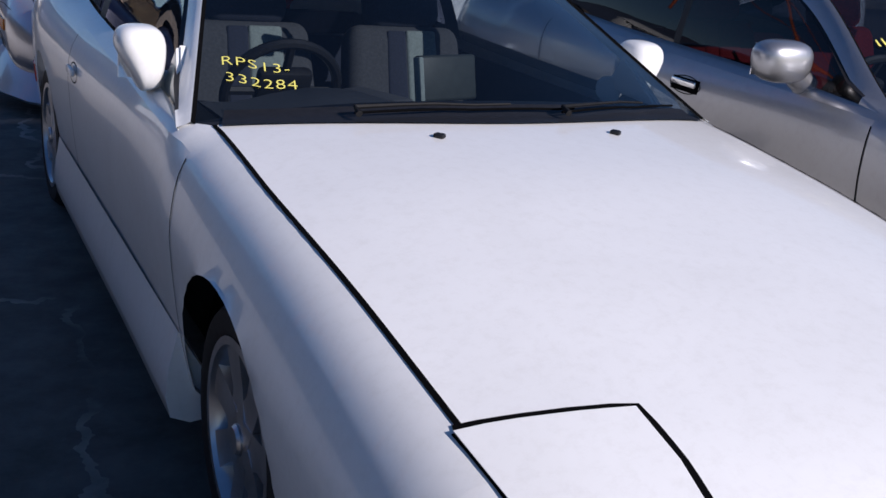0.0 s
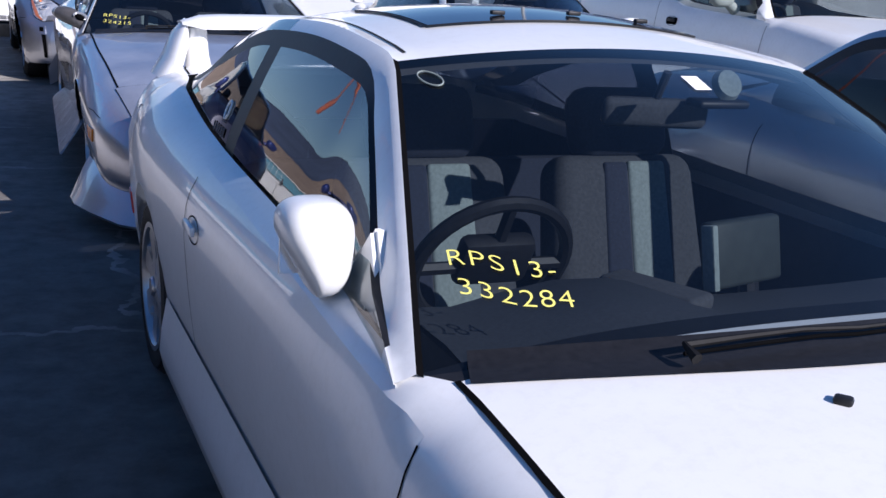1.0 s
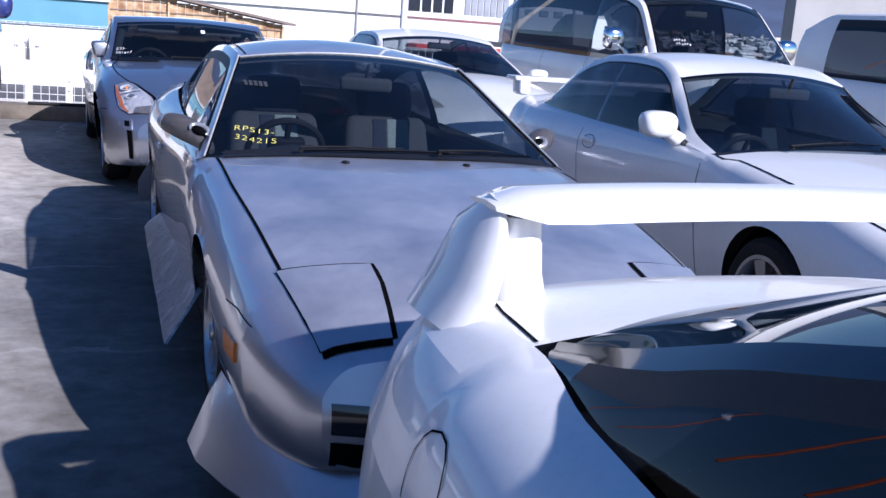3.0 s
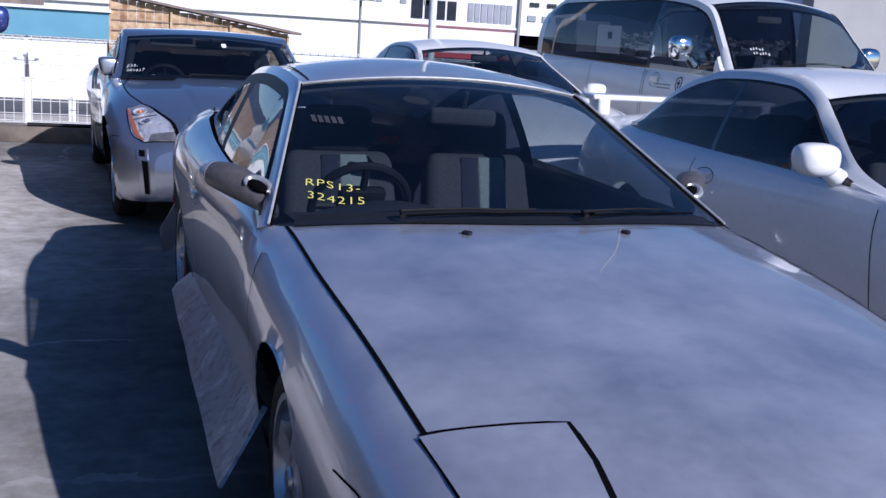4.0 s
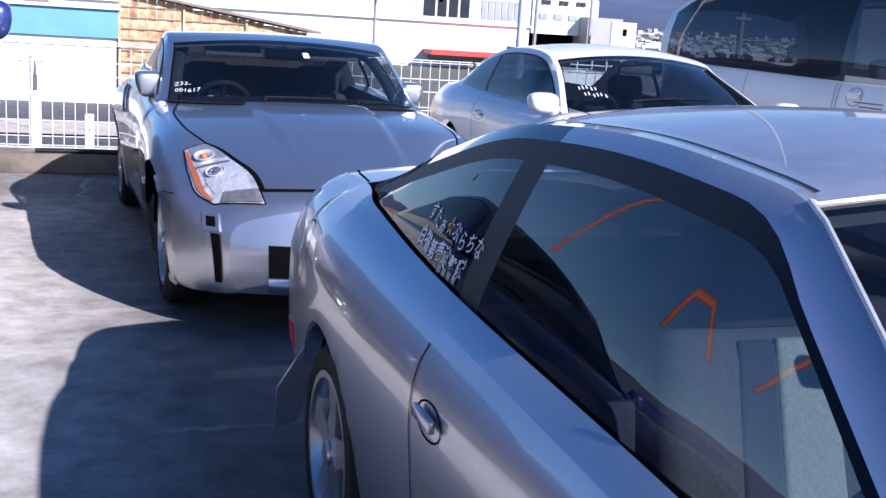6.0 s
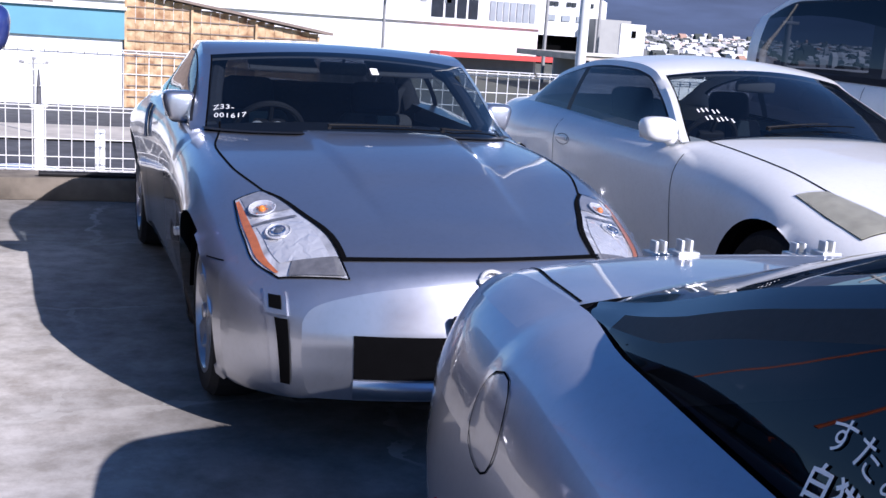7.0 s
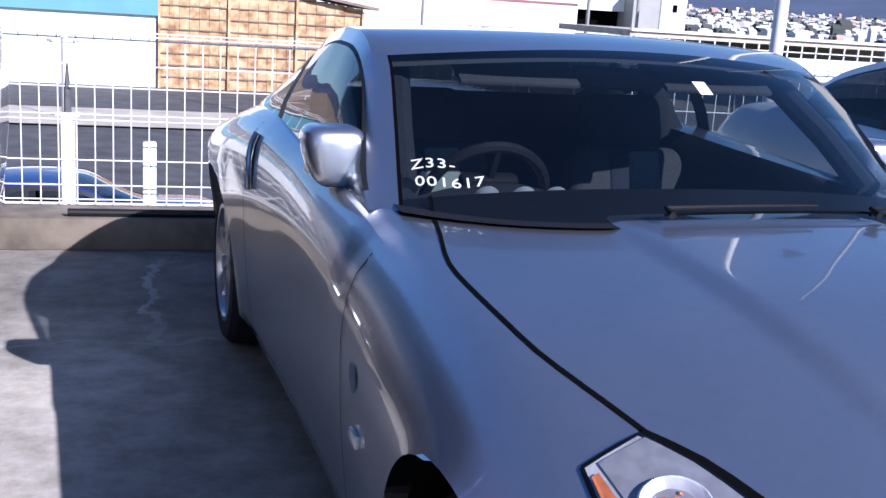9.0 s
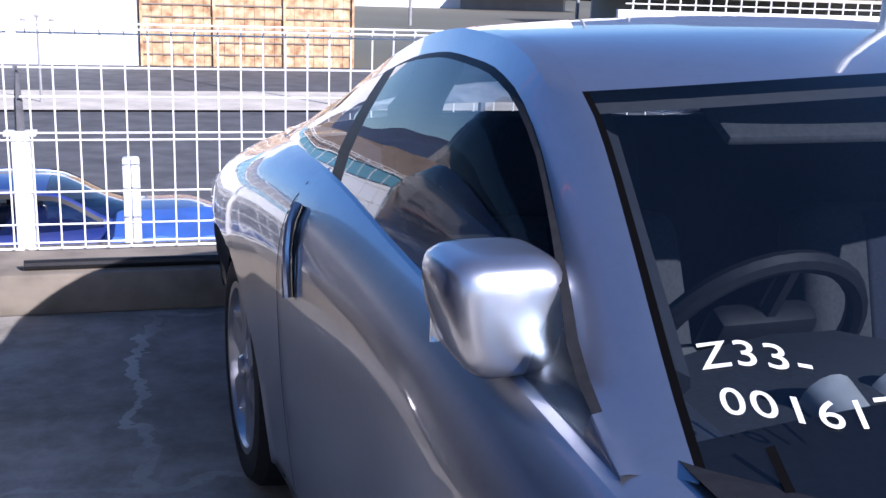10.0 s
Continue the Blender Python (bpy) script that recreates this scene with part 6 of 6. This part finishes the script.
suv = base_car("suv", SPEC_SUV, (6.53, 8.30, 0), 2.0, dict(body=WHITE, cowl=BLACK, side_glass=TINT, rear_side=PRIVACY, b_pillar=WHITE), "white tall off-road wagon with dark rear windows")
door_gaps(suv, 0.55, 2.06, 0.5); wheels(suv, 0.86, 2.65, 0.86, 0.37, ALLOY, "spoke", 6, 0.24); door_handle(suv, 1.82, 1.03, 0.15, 0.06, BLACK)
interior(suv, 0.74, 0.7, 3.6, 1.08, wheel=(-0.36, 1.2, 1.08), seat_y=1.6, seat_z=0.5, dash_y=0.85)
for sg in (-1, 1): side_mirror(suv, sg * 1.0, 0.95, 1.28, (0.22, 0.12, 0.17), LIGHTCLOTH)

van = base_car("minivan", SPEC_VAN, (5.98, 13.35, 0), 3.0, dict(body=PEARL, cowl=BLACK, side_glass=TINT, rear_side=PRIVACY, b_pillar=GLOSSBLACK), "white minivan with chrome mirrors and dark rear windows")
door_gaps(van, 0.35, 1.58, 0.35); door_gaps(van, 1.62, 2.75, 0.35); wheels(van, 0.86, 2.95, 0.86, 0.33, ALLOY, "spoke", 6); door_handle(van, 1.42, 1.12, 0.15, 0.10, PEARL)
interior(van, 0.76, 0.2, 4.2, 1.15, wheel=(-0.38, 0.85, 1.12), seat_y=1.3, seat_z=0.5, dash_y=0.45, mirror=(0.02, 1.0, 1.72))
for sg in (-1, 1): side_mirror(van, sg * 1.0, 0.78, 1.42, (0.22, 0.14, 0.22), CHROME)
wiper(van, (-0.4, 0.22, 1.26), (0.25, 0.24, 1.28)); wiper(van, (0.2, 0.22, 1.26), (0.62, 0.30, 1.26))

bluevan = base_car("minivan", SPEC_VAN, (-1.55, 13.40, 0), 4.5, dict(body=NAVY, cowl=BLACK, side_glass=PRIVACY, rear_side=PRIVACY, b_pillar=GLOSSBLACK), "dark blue minivan with blue mirrors beside the fence")
wheels(bluevan, 0.86, 2.95, 0.86, 0.33, ALLOY, "spoke", 6); door_gaps(bluevan, 0.35, 1.58, 0.35)
for sg in (-1, 1): side_mirror(bluevan, sg * 0.985, 0.40, 1.32, (0.20, 0.16, 0.20), BLUE)
interior(bluevan, 0.76, 0.2, 4.2, 1.15, wheel=(-0.38, 0.85, 1.12), seat_y=1.3, seat_z=0.5, dash_y=0.45)

def ink_bars(car, name, rows, x0, z0, y0, d, material, w=0.011, h=0.018, pitch=0.023, line=0.036, skew=0.0):
    """Rows of short strokes where the brushed marks cannot be read."""
    hold = new(name); hold.parent = car.root
    for r, n in enumerate(rows):
        for k in range(n):
            x = x0 + k * pitch + 0.01 * r; z = z0 - r * line - skew * k * pitch + 0.004 * ((k * 7 + r) % 3)
            f_ = (lambda u, q: (u, y0, q)) if abs(d[1]) > 0.5 else (lambda u, q: (y0, u, q))
            car.patch("ink_stroke", ([f_(x, z + h * (0.8 + 0.2 * (k % 2))), f_(x + w * 0.55, z + h)], [f_(x - 0.004, z), f_(x + w * 0.4, z)]), d, material, 0.003, 1, hold)


ink_bars(coupe_g, "windshield_writing", (5, 6), -0.60, 1.085, 0.4, (0, 1, 0), WHITEINK)
ink_bars(sedan, "windshield_writing", (5, 6), -0.58, 1.06, 0.0, (0, 1, 0), YELLOWINK)
ink_bars(van, "windshield_writing", (5, 6), -0.55, 1.44, -0.8, (0, 1, 0), WHITEINK)
# shield mark and small lettering on the minivan's front door
sh = [(0.0, 0.065), (0.045, 0.05), (0.045, -0.01), (0.025, -0.045), (0.0, -0.065), (-0.025, -0.045), (-0.045, -0.01), (-0.045, 0.05)]
shield = van.strip("shield_mark", [(-1.4, 0.98 + q, 1.10 + r) for q, r in sh], (1, 0, 0), 0.012, GAP, 0.003, closed=True)
van.strip("cross_bar", [(-1.4, 0.98, 1.14), (-1.4, 0.98, 1.06)], (1, 0, 0), 0.014, GAP, 0.004, shield); van.strip("cross_bar", [(-1.4, 0.955, 1.11), (-1.4, 1.005, 1.11)], (1, 0, 0), 0.014, GAP, 0.005, shield)
for r, (y0, y1) in enumerate(((1.11, 1.41), (1.11, 1.35))): van.strip("lettering_bar", [(-1.4, y0, 1.085 - 0.03 * r), (-1.4, y1, 1.085 - 0.03 * r)], (1, 0, 0), 0.010, GREYTRIM, 0.003)

# ---- fence on the kerb ----
FENCE = plain("white_fence_paint", (0.80, 0.80, 0.78), 0.45, 0.0, 0.10, 18)
POSTGREY = plain("grey_plastic_cap", (0.10, 0.10, 0.11), 0.6, 0, 0.2, 20)
fence = tagged(new("fence"), "white welded mesh fence on the deck's edge", "fence", kind="structure")
FY = 18.12
def upright_mesh():
    v, fc = [], []
    def bar(p, q, r):
        o = len(v); a, b2 = tube([p, q], r, 5); v.extend(a); fc.extend(tuple(i + o for i in f_) for f_ in b2)
    bar((0, 0, 0.17), (0, 0, 1.12), 0.0036); bar((0, 0, 1.08), (0, -0.035, 1.10), 0.003); bar((0, -0.035, 1.10), (0, 0, 1.12), 0.003); bar((0, 0, 0.17), (0, -0.035, 0.185), 0.003)
    me = bpy.data.meshes.new("wire"); me.from_pydata([tuple(p) for p in v], [], fc); me.materials.append(FENCE); return me


def rail_mesh(length):
    v, fc = tube([(0.01, 0, 0), (length - 0.01, 0, 0)], 0.0042, 5); me = bpy.data.meshes.new("rail"); me.from_pydata([tuple(p) for p in v], [], fc); me.materials.append(FENCE); return me


WIRE, RAIL = upright_mesh(), rail_mesh(2.0)
def wire_panel(x0, x1, n):
    for k in range(n):
        ob = new("wire", WIRE); ob.parent = fence; ob.location = (x0 + (k + 0.5) * (x1 - x0) / n, FY, 0)
    for y, z in [(FY - 0.004, q) for q in (0.17, 0.20, 0.28, 0.42, 0.64, 0.67, 0.82, 0.94, 1.08, 1.12)] + [(FY - 0.035, 0.185), (FY - 0.035, 1.10)]:
        ob = new("rail", RAIL); ob.parent = fence; ob.location = (x0, y, z)


for k in range(-2, 7): wire_panel(-0.775 + 2.0 * k, 1.225 + 2.0 * k, 21)
for k in range(-2, 8):
    x = -0.775 + 2.0 * k
    part("fence_post", box_bm(x, FY + 0.03, 0.42, 0.075, 0.06, 0.50, 0.01), FENCE, fence); v_, f_ = tube([(x, FY + 0.03, 0.67), (x, FY + 0.03, 0.80), (x, FY + 0.03, 0.94)], [0.020, 0.017, 0.004], 6); mesh_ob("post_spike", v_, f_, POSTGREY, fence)
    part("post_cap", box_bm(x, FY + 0.03, 0.665, 0.13, 0.07, 0.02, 0.004), FENCE, fence)

tagged(part("marker_post", box_bm(-0.36, 19.0, -0.79, 0.085, 0.085, 2.40, 0.012), FENCE, None), "square white concrete marker post behind the fence", "post")
vv, ff = tube([(-0.75, 17.79, 0.193), (0.6, 17.79, 0.193), (2.2, 17.80, 0.193)], 0.021, 10); tagged(mesh_ob("pipe", vv, ff, BLACK), "thin black pipe lying on the kerb", "pipe")
# ---- lower ground, road, buildings ----
ASPHALT = plain("old_asphalt", (0.085, 0.085, 0.09), 0.9, 0, 0.35, 1.5, 0.3)
PALE = plain("pale_concrete", (0.52, 0.47, 0.40), 0.9, 0, 0.2, 1.2, 0.2)
WHITEWALL = plain("white_wall", (0.80, 0.80, 0.79), 0.75, 0, 0.04, 0.8)
TEAL = plain("teal_band", (0.13, 0.33, 0.42), 0.6, 0, 0.08, 0.7)
BROWNROOF = plain("brown_roof", (0.22, 0.17, 0.14), 0.8, 0, 0.2, 3)
DARKWIN = plain("dark_window", (0.03, 0.035, 0.045), 0.15, 0, 0.2, 2)
GREYWIN = plain("grey_window", (0.30, 0.33, 0.36), 0.3, 0, 0.15, 0.6)
REDAWN = plain("red_awning", (0.60, 0.05, 0.04), 0.6, 0, 0.1, 2)
FIELD = plain("valley_floor", (0.11, 0.11, 0.085), 0.95, 0, 0.4, 0.02)
# blue of the distance haze is mixed into the hills' own colour
HAZEHILL = plain("hazy_wooded_hill", (0.062, 0.088, 0.150), 1.0, 0, 0.22, 0.006)
GREYWALL = plain("grey_wall", (0.34, 0.34, 0.33), 0.85, 0, 0.08, 0.5)


def rust_mat():
    m, nt, p = mat_base("rusty_sheet"); setv(p, rough=0.8)
    n = noise_tex(nt, 2.6, 6, 0.6); r = ramp(nt, n.outputs[0], [(0.34, (0.27, 0.135, 0.065)), (0.5, (0.50, 0.33, 0.18)), (0.68, (0.66, 0.52, 0.33))])
    nt.links.new(r.outputs[0], p.inputs["Base Color"])
    return m


RUST = rust_mat()
sheet("ground", -2500, 3500, 18.3, 520, -2.0, FIELD, "lower valley ground running to the hills", "ground", n=8)
sheet("road", -60, 60, 42.4, 50, -1.99, ASPHALT, "worn grey asphalt road below the deck", "road")
sheet("pavement", -60, 60, 38.6, 42.4, -1.94, PALE, "pale concrete pavement strip beside the road", "pavement")
sheet("yard", -60, 60, 18.3, 38.6, -1.985, ASPHALT, "grey asphalt yard below the parking deck", "yard")
part_wall = box_bm(5, 18.26, -1.0, 50, 0.10, 2.0)
tagged(part("wall_deck", part_wall, CONCRETE, None), "concrete face of the raised parking deck", "wall", kind="structure")


def block(name, x0, x1, y0, y1, z0, z1, m, parent=None, bev=0.0):
    return part(name, box_bm((x0 + x1) / 2, (y0 + y1) / 2, (z0 + z1) / 2, x1 - x0, y1 - y0, z1 - z0, bev), m, parent, smooth=False)


hall = tagged(new("building"), "white low hall with a teal band under its eaves", "building")
block("wall", -30, -0.72, 50, 62, -2.0, 0.42, WHITEWALL, hall); block("fascia", -30.1, -0.68, 49.85, 62, 0.42, 1.45, TEAL, hall); block("eave_board", -30.2, -0.6, 49.7, 62, 1.45, 1.56, WHITEWALL, hall)
block("roof", -30, -4, 51, 62, 1.56, 3.5, BROWNROOF, hall)
shed = tagged(new("shed"), "rusty corrugated sheet shed with a lean-to roof", "shed")
SX0, SX1 = -0.64, 6.3
for r in range(11):
    z0 = -2 + r * 0.40
    for cidx in range(21):
        xa = SX0 + (SX1 - SX0) * cidx / 21; xb_ = SX0 + (SX1 - SX0) * (cidx + 1) / 21
        top = 2.12 - (xa + xb_ - 2 * SX0) / 2 / (SX1 - SX0) * 1.10
        if z0 > top - 0.1: continue
        block("sheet", xa + 0.006, xb_ - 0.006, 49.97 - 0.02 * ((cidx + r) % 2), 50.05, z0 + 0.02, min(z0 + 0.385, top), RUST, shed)
block("backing", SX0, SX1, 50.06, 55, -2, 0.98, RUST, shed)
for k in range(4): block("post", SX0 + (SX1 - SX0) * k / 3 - 0.04, SX0 + (SX1 - SX0) * k / 3 + 0.04, 49.86, 49.93, -2, 2.05 - 1.1 * k / 3, RUST, shed)
for r in range(1, 10):
    z = -2 + r * 0.40; xe = SX1 if z < 1.0 else SX0 + (2.1 - z) / 1.1 * (SX1 - SX0)
    block("rail", SX0, xe, 49.91, 49.95, z - 0.02, z + 0.02, BROWNROOF, shed)
v = [(SX0 - 0.2, 49.6, 2.20), (SX1 + 0.5, 49.6, 1.02), (SX1 + 0.5, 55, 1.02), (SX0 - 0.2, 55, 2.20)]; v += [(a_, b_, c_ + 0.10) for a_, b_, c_ in v]
mesh_ob("roof", v, [(0, 1, 2, 3), (7, 6, 5, 4), (0, 4, 5, 1), (1, 5, 6, 2), (2, 6, 7, 3), (3, 7, 4, 0)], BROWNROOF, shed, smooth=False)

works = tagged(new("building"), "long white works building with dark windows and red awning", "building")
block("wall", -12, 37.3, 110, 140, -2, 13, WHITEWALL, works)
for k in range(12): block("window", 1.0 + 2.45 * k - 0.3, 1.0 + 2.45 * k + 0.3, 109.9, 110.2, 4.2, 6.6, GREYWIN, works)
for k in range(4): block("window", 26.6 + 1.15 * k - (0.25 if k == 0 else 0), 27.5 + 1.15 * k, 109.9, 110.2, 2.85, 4.7, DARKWIN, works)
for k in range(7): block("window", 32.2 + 0.68 * k, 32.75 + 0.68 * k, 109.9, 110.2, 2.85, 4.7, GREYWIN, works)
block("ledge", -12, 37.5, 109.6, 110, 2.3, 2.5, WHITEWALL, works)
block("awning", 26.5, 39.0, 106.5, 110, -0.75, -0.30, REDAWN, works)
block("shopfront", 27, 37, 109.8, 110.2, -2, -0.8, GREYWIN, works)

gable = tagged(new("building"), "pale gabled factory with small upper windows", "building")
v = [(52.2, 150, 2.0), (52.2, 150, 7.6), (58.4, 150, 8.6), (62.0, 150, 6.9), (62.0, 150, 2.0)]; n_ = len(v); v += [(a_, 175, c_) for a_, _, c_ in v]
mesh_ob("wall", v, [(0, 1, 2, 3, 4), (9, 8, 7, 6, 5), (0, 5, 6, 1), (1, 6, 7, 2), (2, 7, 8, 3), (3, 8, 9, 4)], WHITEWALL, gable, smooth=False)
for k in range(3):
    for q in range(2): block("window", 53.4 + 2.6 * k + 0.75 * q, 54.0 + 2.6 * k + 0.75 * q, 149.8, 150.1, 6.0, 6.6, DARKWIN, gable)
for k in range(3): block("window", 53.2 + 2.2 * k, 54.4 + 2.2 * k, 149.8, 150.1, 4.0, 4.8, GREYWIN, gable)
# solid black block paints the shade of the open ground floor
block("undercroft_shade", 52.2, 62.0, 152, 160, -2, 2.0, GAP, gable); block("annex", 59.3, 64.5, 147, 155, -2, 4.6, GREYWALL, gable)
sign = tagged(new("sign"), "tall white roadside sign board with dark mark", "sign")
block("board", 53.0, 56.1, 125, 125.4, -2, 3.75, WHITEWALL, sign); block("mark", 54.4, 54.9, 124.9, 125.0, 2.2, 3.0, GAP, sign)
wallr = tagged(new("building"), "plain grey concrete building beyond the vans", "building")
block("wall", 27, 60, 44.5, 45.3, -2, 9, GREYWALL, wallr)

LAMPP = plain("white_pole_paint", (0.78, 0.78, 0.76), 0.4, 0, 0.08, 6)
def pole(name, x, y, z0, z1, r, m, label):
    vv, ff = tube([(x, y, z0), (x, y, (z0 + z1) / 2), (x, y, z1)], [r, r * 0.92, r * 0.8], 14); ob = mesh_ob(name, vv, ff, m); return tagged(ob, label, "pole")
pole("lamp_post", 4.03, 19.07, -2, 4.6, 0.055, LAMPP, "white painted steel lamp post behind the fence")
GALV = plain("grey_pole", (0.30, 0.30, 0.30), 0.6, 0.3, 0.15, 4)
for x, y in ((11.39, 27.0), (30.5, 90.0), (51.5, 128.0)): tagged(pole("utility_pole", x, y, -2, 11, 0.022 + 0.0014 * y, GALV, "grey concrete utility pole beside the road"), "grey concrete utility pole beside the road", "pole", group="utility poles")
for z, w in ((3.2, 0.9), (2.6, 0.7), (2.0, 0.35)):   # cross-arms on the near pole's upper part
    part("cross_arm", box_bm(11.39, 26.96, z, w, 0.05, 0.06, 0.01), GALV, bpy.data.objects["utility_pole"])
lp = tagged(new("street_lamp"), "grey street lamp with a ring of heads", "lamp")
vv, ff = tube([(14.96, 78.5, -2), (14.96, 78.5, 3.4)], 0.10, 8); mesh_ob("pole", vv, ff, GALV, lp)
for k in range(5): part("lamp_head", box_bm(14.96 + 0.75 * math.cos(k * 1.256), 78.5 + 0.75 * math.sin(k * 1.256), 3.5, 0.35, 0.35, 0.3, 0.05), GALV, lp)

gl = tagged(new("lamp_post"), "thin grey yard lamp with three small heads", "lamp")
vv, ff = tube([(-2.83, 40.0, -2.0), (-2.83, 40.0, 0.08)], [0.035, 0.025], 8); mesh_ob("pole", vv, ff, GALV, gl)
for dx in (-0.30, 0.0, 0.32): part("lamp_head", box_bm(-2.83 + dx, 40.0, -0.06 + 0.1 * (dx == 0), 0.12, 0.10, 0.07, 0.015), GALV, gl); 
vv, ff = tube([(-3.13, 40.0, -0.10), (-2.51, 40.0, -0.10)], 0.014, 6); mesh_ob("cross_arm", vv, ff, GALV, gl)
deck = tagged(new("parking_deck"), "pale concrete deck with white railing below the town", "deck")
block("slab", 27.5, 52, 75, 88, 0.22, 0.62, PALE, deck); block("kerb_beam", 27.5, 52, 74.8, 75.0, 0.55, 0.72, WHITEWALL, deck)
block("lower_wall", 27.0, 46, 74.6, 74.9, -2.0, -0.55, WHITEWALL, deck)
for k in range(18): block("post", 28.0 + 1.05 * k, 28.08 + 1.05 * k, 74.8, 74.9, -0.55, 0.22, LAMPP, deck)
block("rail", 27.5, 46, 74.7, 74.8, -0.22, -0.15, LAMPP, deck); block("back_wall", 27.5, 52, 80, 80.2, -2.0, 0.22, GREYWALL, deck)
# ---- far valley: town and hills ----
rng = random.Random(4)
def far_z(d): return -2 + max(0.0, d - 300) * 0.0140
v, fc = [], []
for i in range(49):
    a_ = radians(-70 + 140 * i / 48)
    for j, d in enumerate((300, 520, 900, 1500, 2200)):
        v.append((math.sin(a_) * d, math.cos(a_) * d + 12, far_z(d) - 0.5))
for i in range(48):
    for j in range(4): fc.append((i * 5 + j, i * 5 + j + 1, (i + 1) * 5 + j + 1, (i + 1) * 5 + j))
tagged(mesh_ob("ground", v, fc, FIELD), "gently rising valley floor under the town", "ground", kind="structure")
v, fc = [], []
for k in range(9000):
    a_ = radians(rng.uniform(4, 58)); d = 330 + 1800 * rng.random() ** 1.05; s_ = rng.uniform(1.3, 3.6) * min(1.0, 0.40 + d / 1500); h = rng.uniform(1.2, 2.8) * min(1.0, 0.45 + d / 1600) * (1 if rng.random() < 0.97 else 2.2)
    x, y, z = math.sin(a_) * d, math.cos(a_) * d + 12, far_z(d) - 0.6; o = len(v); w2, d2 = s_, s_ * rng.uniform(0.5, 1.2)
    v += [(x - w2, y - d2, z), (x + w2, y - d2, z), (x + w2, y + d2, z), (x - w2, y + d2, z), (x - w2, y - d2, z + h), (x + w2, y - d2, z + h), (x + w2, y + d2, z + h), (x - w2, y + d2, z + h), (x - w2, y, z + h * 1.45), (x + w2, y, z + h * 1.45)]
    fc += [tuple(i + o for i in q) for q in ((0, 1, 5, 4), (1, 2, 6, 9, 5), (2, 3, 7, 6), (3, 0, 4, 8, 7), (4, 5, 9, 8), (6, 7, 8, 9))]
m, nt, p = mat_base("town_walls"); gi = nt.nodes.new("ShaderNodeNewGeometry"); r = ramp(nt, gi.outputs["Random Per Island"], [(0.0, (0.045, 0.055, 0.05)), (0.30, (0.08, 0.085, 0.08)), (0.45, (0.25, 0.25, 0.26)), (0.62, (0.60, 0.59, 0.58)), (0.88, (0.80, 0.79, 0.77)), (1.0, (0.38, 0.20, 0.13))])
nt.links.new(r.outputs[0], p.inputs["Base Color"]); setv(p, rough=0.85)
tagged(mesh_ob("town", v, fc, m, smooth=False), "distant town of small pale houses", "houses", kind="stuff")
v, fc = [], []; n_ = 120
for i in range(n_ + 1):
    a_ = radians(-75 + 150 * i / n_); d = 3800
    h = 230 + 130 * max(0, math.sin(a_ * 1.4 + 0.25)) + 220 * max(0.0, -math.sin(a_ * 1.2)) + 60 * noise.noise(Vector((i * 0.09, 0.3, 0))) + 22 * noise.noise(Vector((i * 0.4, 2.3, 0)))
    for j, (dd, k) in enumerate(((2100, 0.0), (2600, 0.25), (3100, 0.55), (3500, 0.85), (3800, 1.0), (4200, 0.7))):
        hh = 25 + h * k + 18 * noise.noise(Vector((i * 0.25, j * 1.7, 5.0))) * (1 if 0 < j else 0); v.append((math.sin(a_) * dd, math.cos(a_) * dd, hh if j else 20))
for i in range(n_):
    for j in range(5): fc.append((i * 6 + j, i * 6 + j + 1, (i + 1) * 6 + j + 1, (i + 1) * 6 + j))
tagged(mesh_ob("backdrop", v, fc, HAZEHILL), "blue-grey wooded mountains across the valley", "hills", kind="structure")

# blue car and box in the yard below
bluecar = base_car("sedan", SPEC_D, (-3.3, 24.0, -1.98), -88.0, dict(body=BLUE, cowl=BLACK), "blue sedan parked in the yard below the deck")
wheels(bluecar, 0.80, 2.62, 0.81, 0.31, ALLOY, "spoke", 5)

TARP = plain("blue_tarpaulin", (0.04, 0.12, 0.42), 0.55, 0, 0.2, 3, 0.3)
bm = bmesh.new(); bmesh.ops.create_grid(bm, x_segments=14, y_segments=10, size=0.5)
for q in bm.verts: q.co = Vector((q.co.x * 1.3, q.co.y * 1.4, 1.05 - 0.9 * max(0, abs(q.co.x) * 2 - 0.8) * 2.2 - 0.9 * max(0, abs(q.co.y) * 2 - 0.8) * 2.2 + 0.03 * noise.noise(q.co * 6)))
bmesh.ops.translate(bm, vec=(-0.15, 23.2, -1.98), verts=bm.verts)
tagged(part("tarpaulin", bm, TARP, None), "blue tarpaulin draped over goods in the yard", "tarpaulin")

canopy = tagged(new("canopy"), "open canopy of curved red steel ribs beside the deck", "canopy")
REDSTEEL = plain("red_steel", (0.50, 0.10, 0.035), 0.55, 0, 0.2, 2)
for y in (11.1, 13.3, 15.8, 18.0, 22.0, 27.0):
    pts = catmull([(-8.1, y, 4.4), (-8.2, y, 5.6), (-8.5, y, 7.0), (-9.1, y, 8.4), (-10.4, y, 10.2), (-14.0, y, 12.4), (-24.0, y, 12.6)], 30)
    vv, ff = tube(pts, 0.055, 8); rib = mesh_ob("rib", vv, ff, REDSTEEL, canopy)
    vv, ff = tube([(-24.0, y, -2.0), (-24.0, y, 12.65)], 0.09, 8); mesh_ob("column", vv, ff, REDSTEEL, canopy)
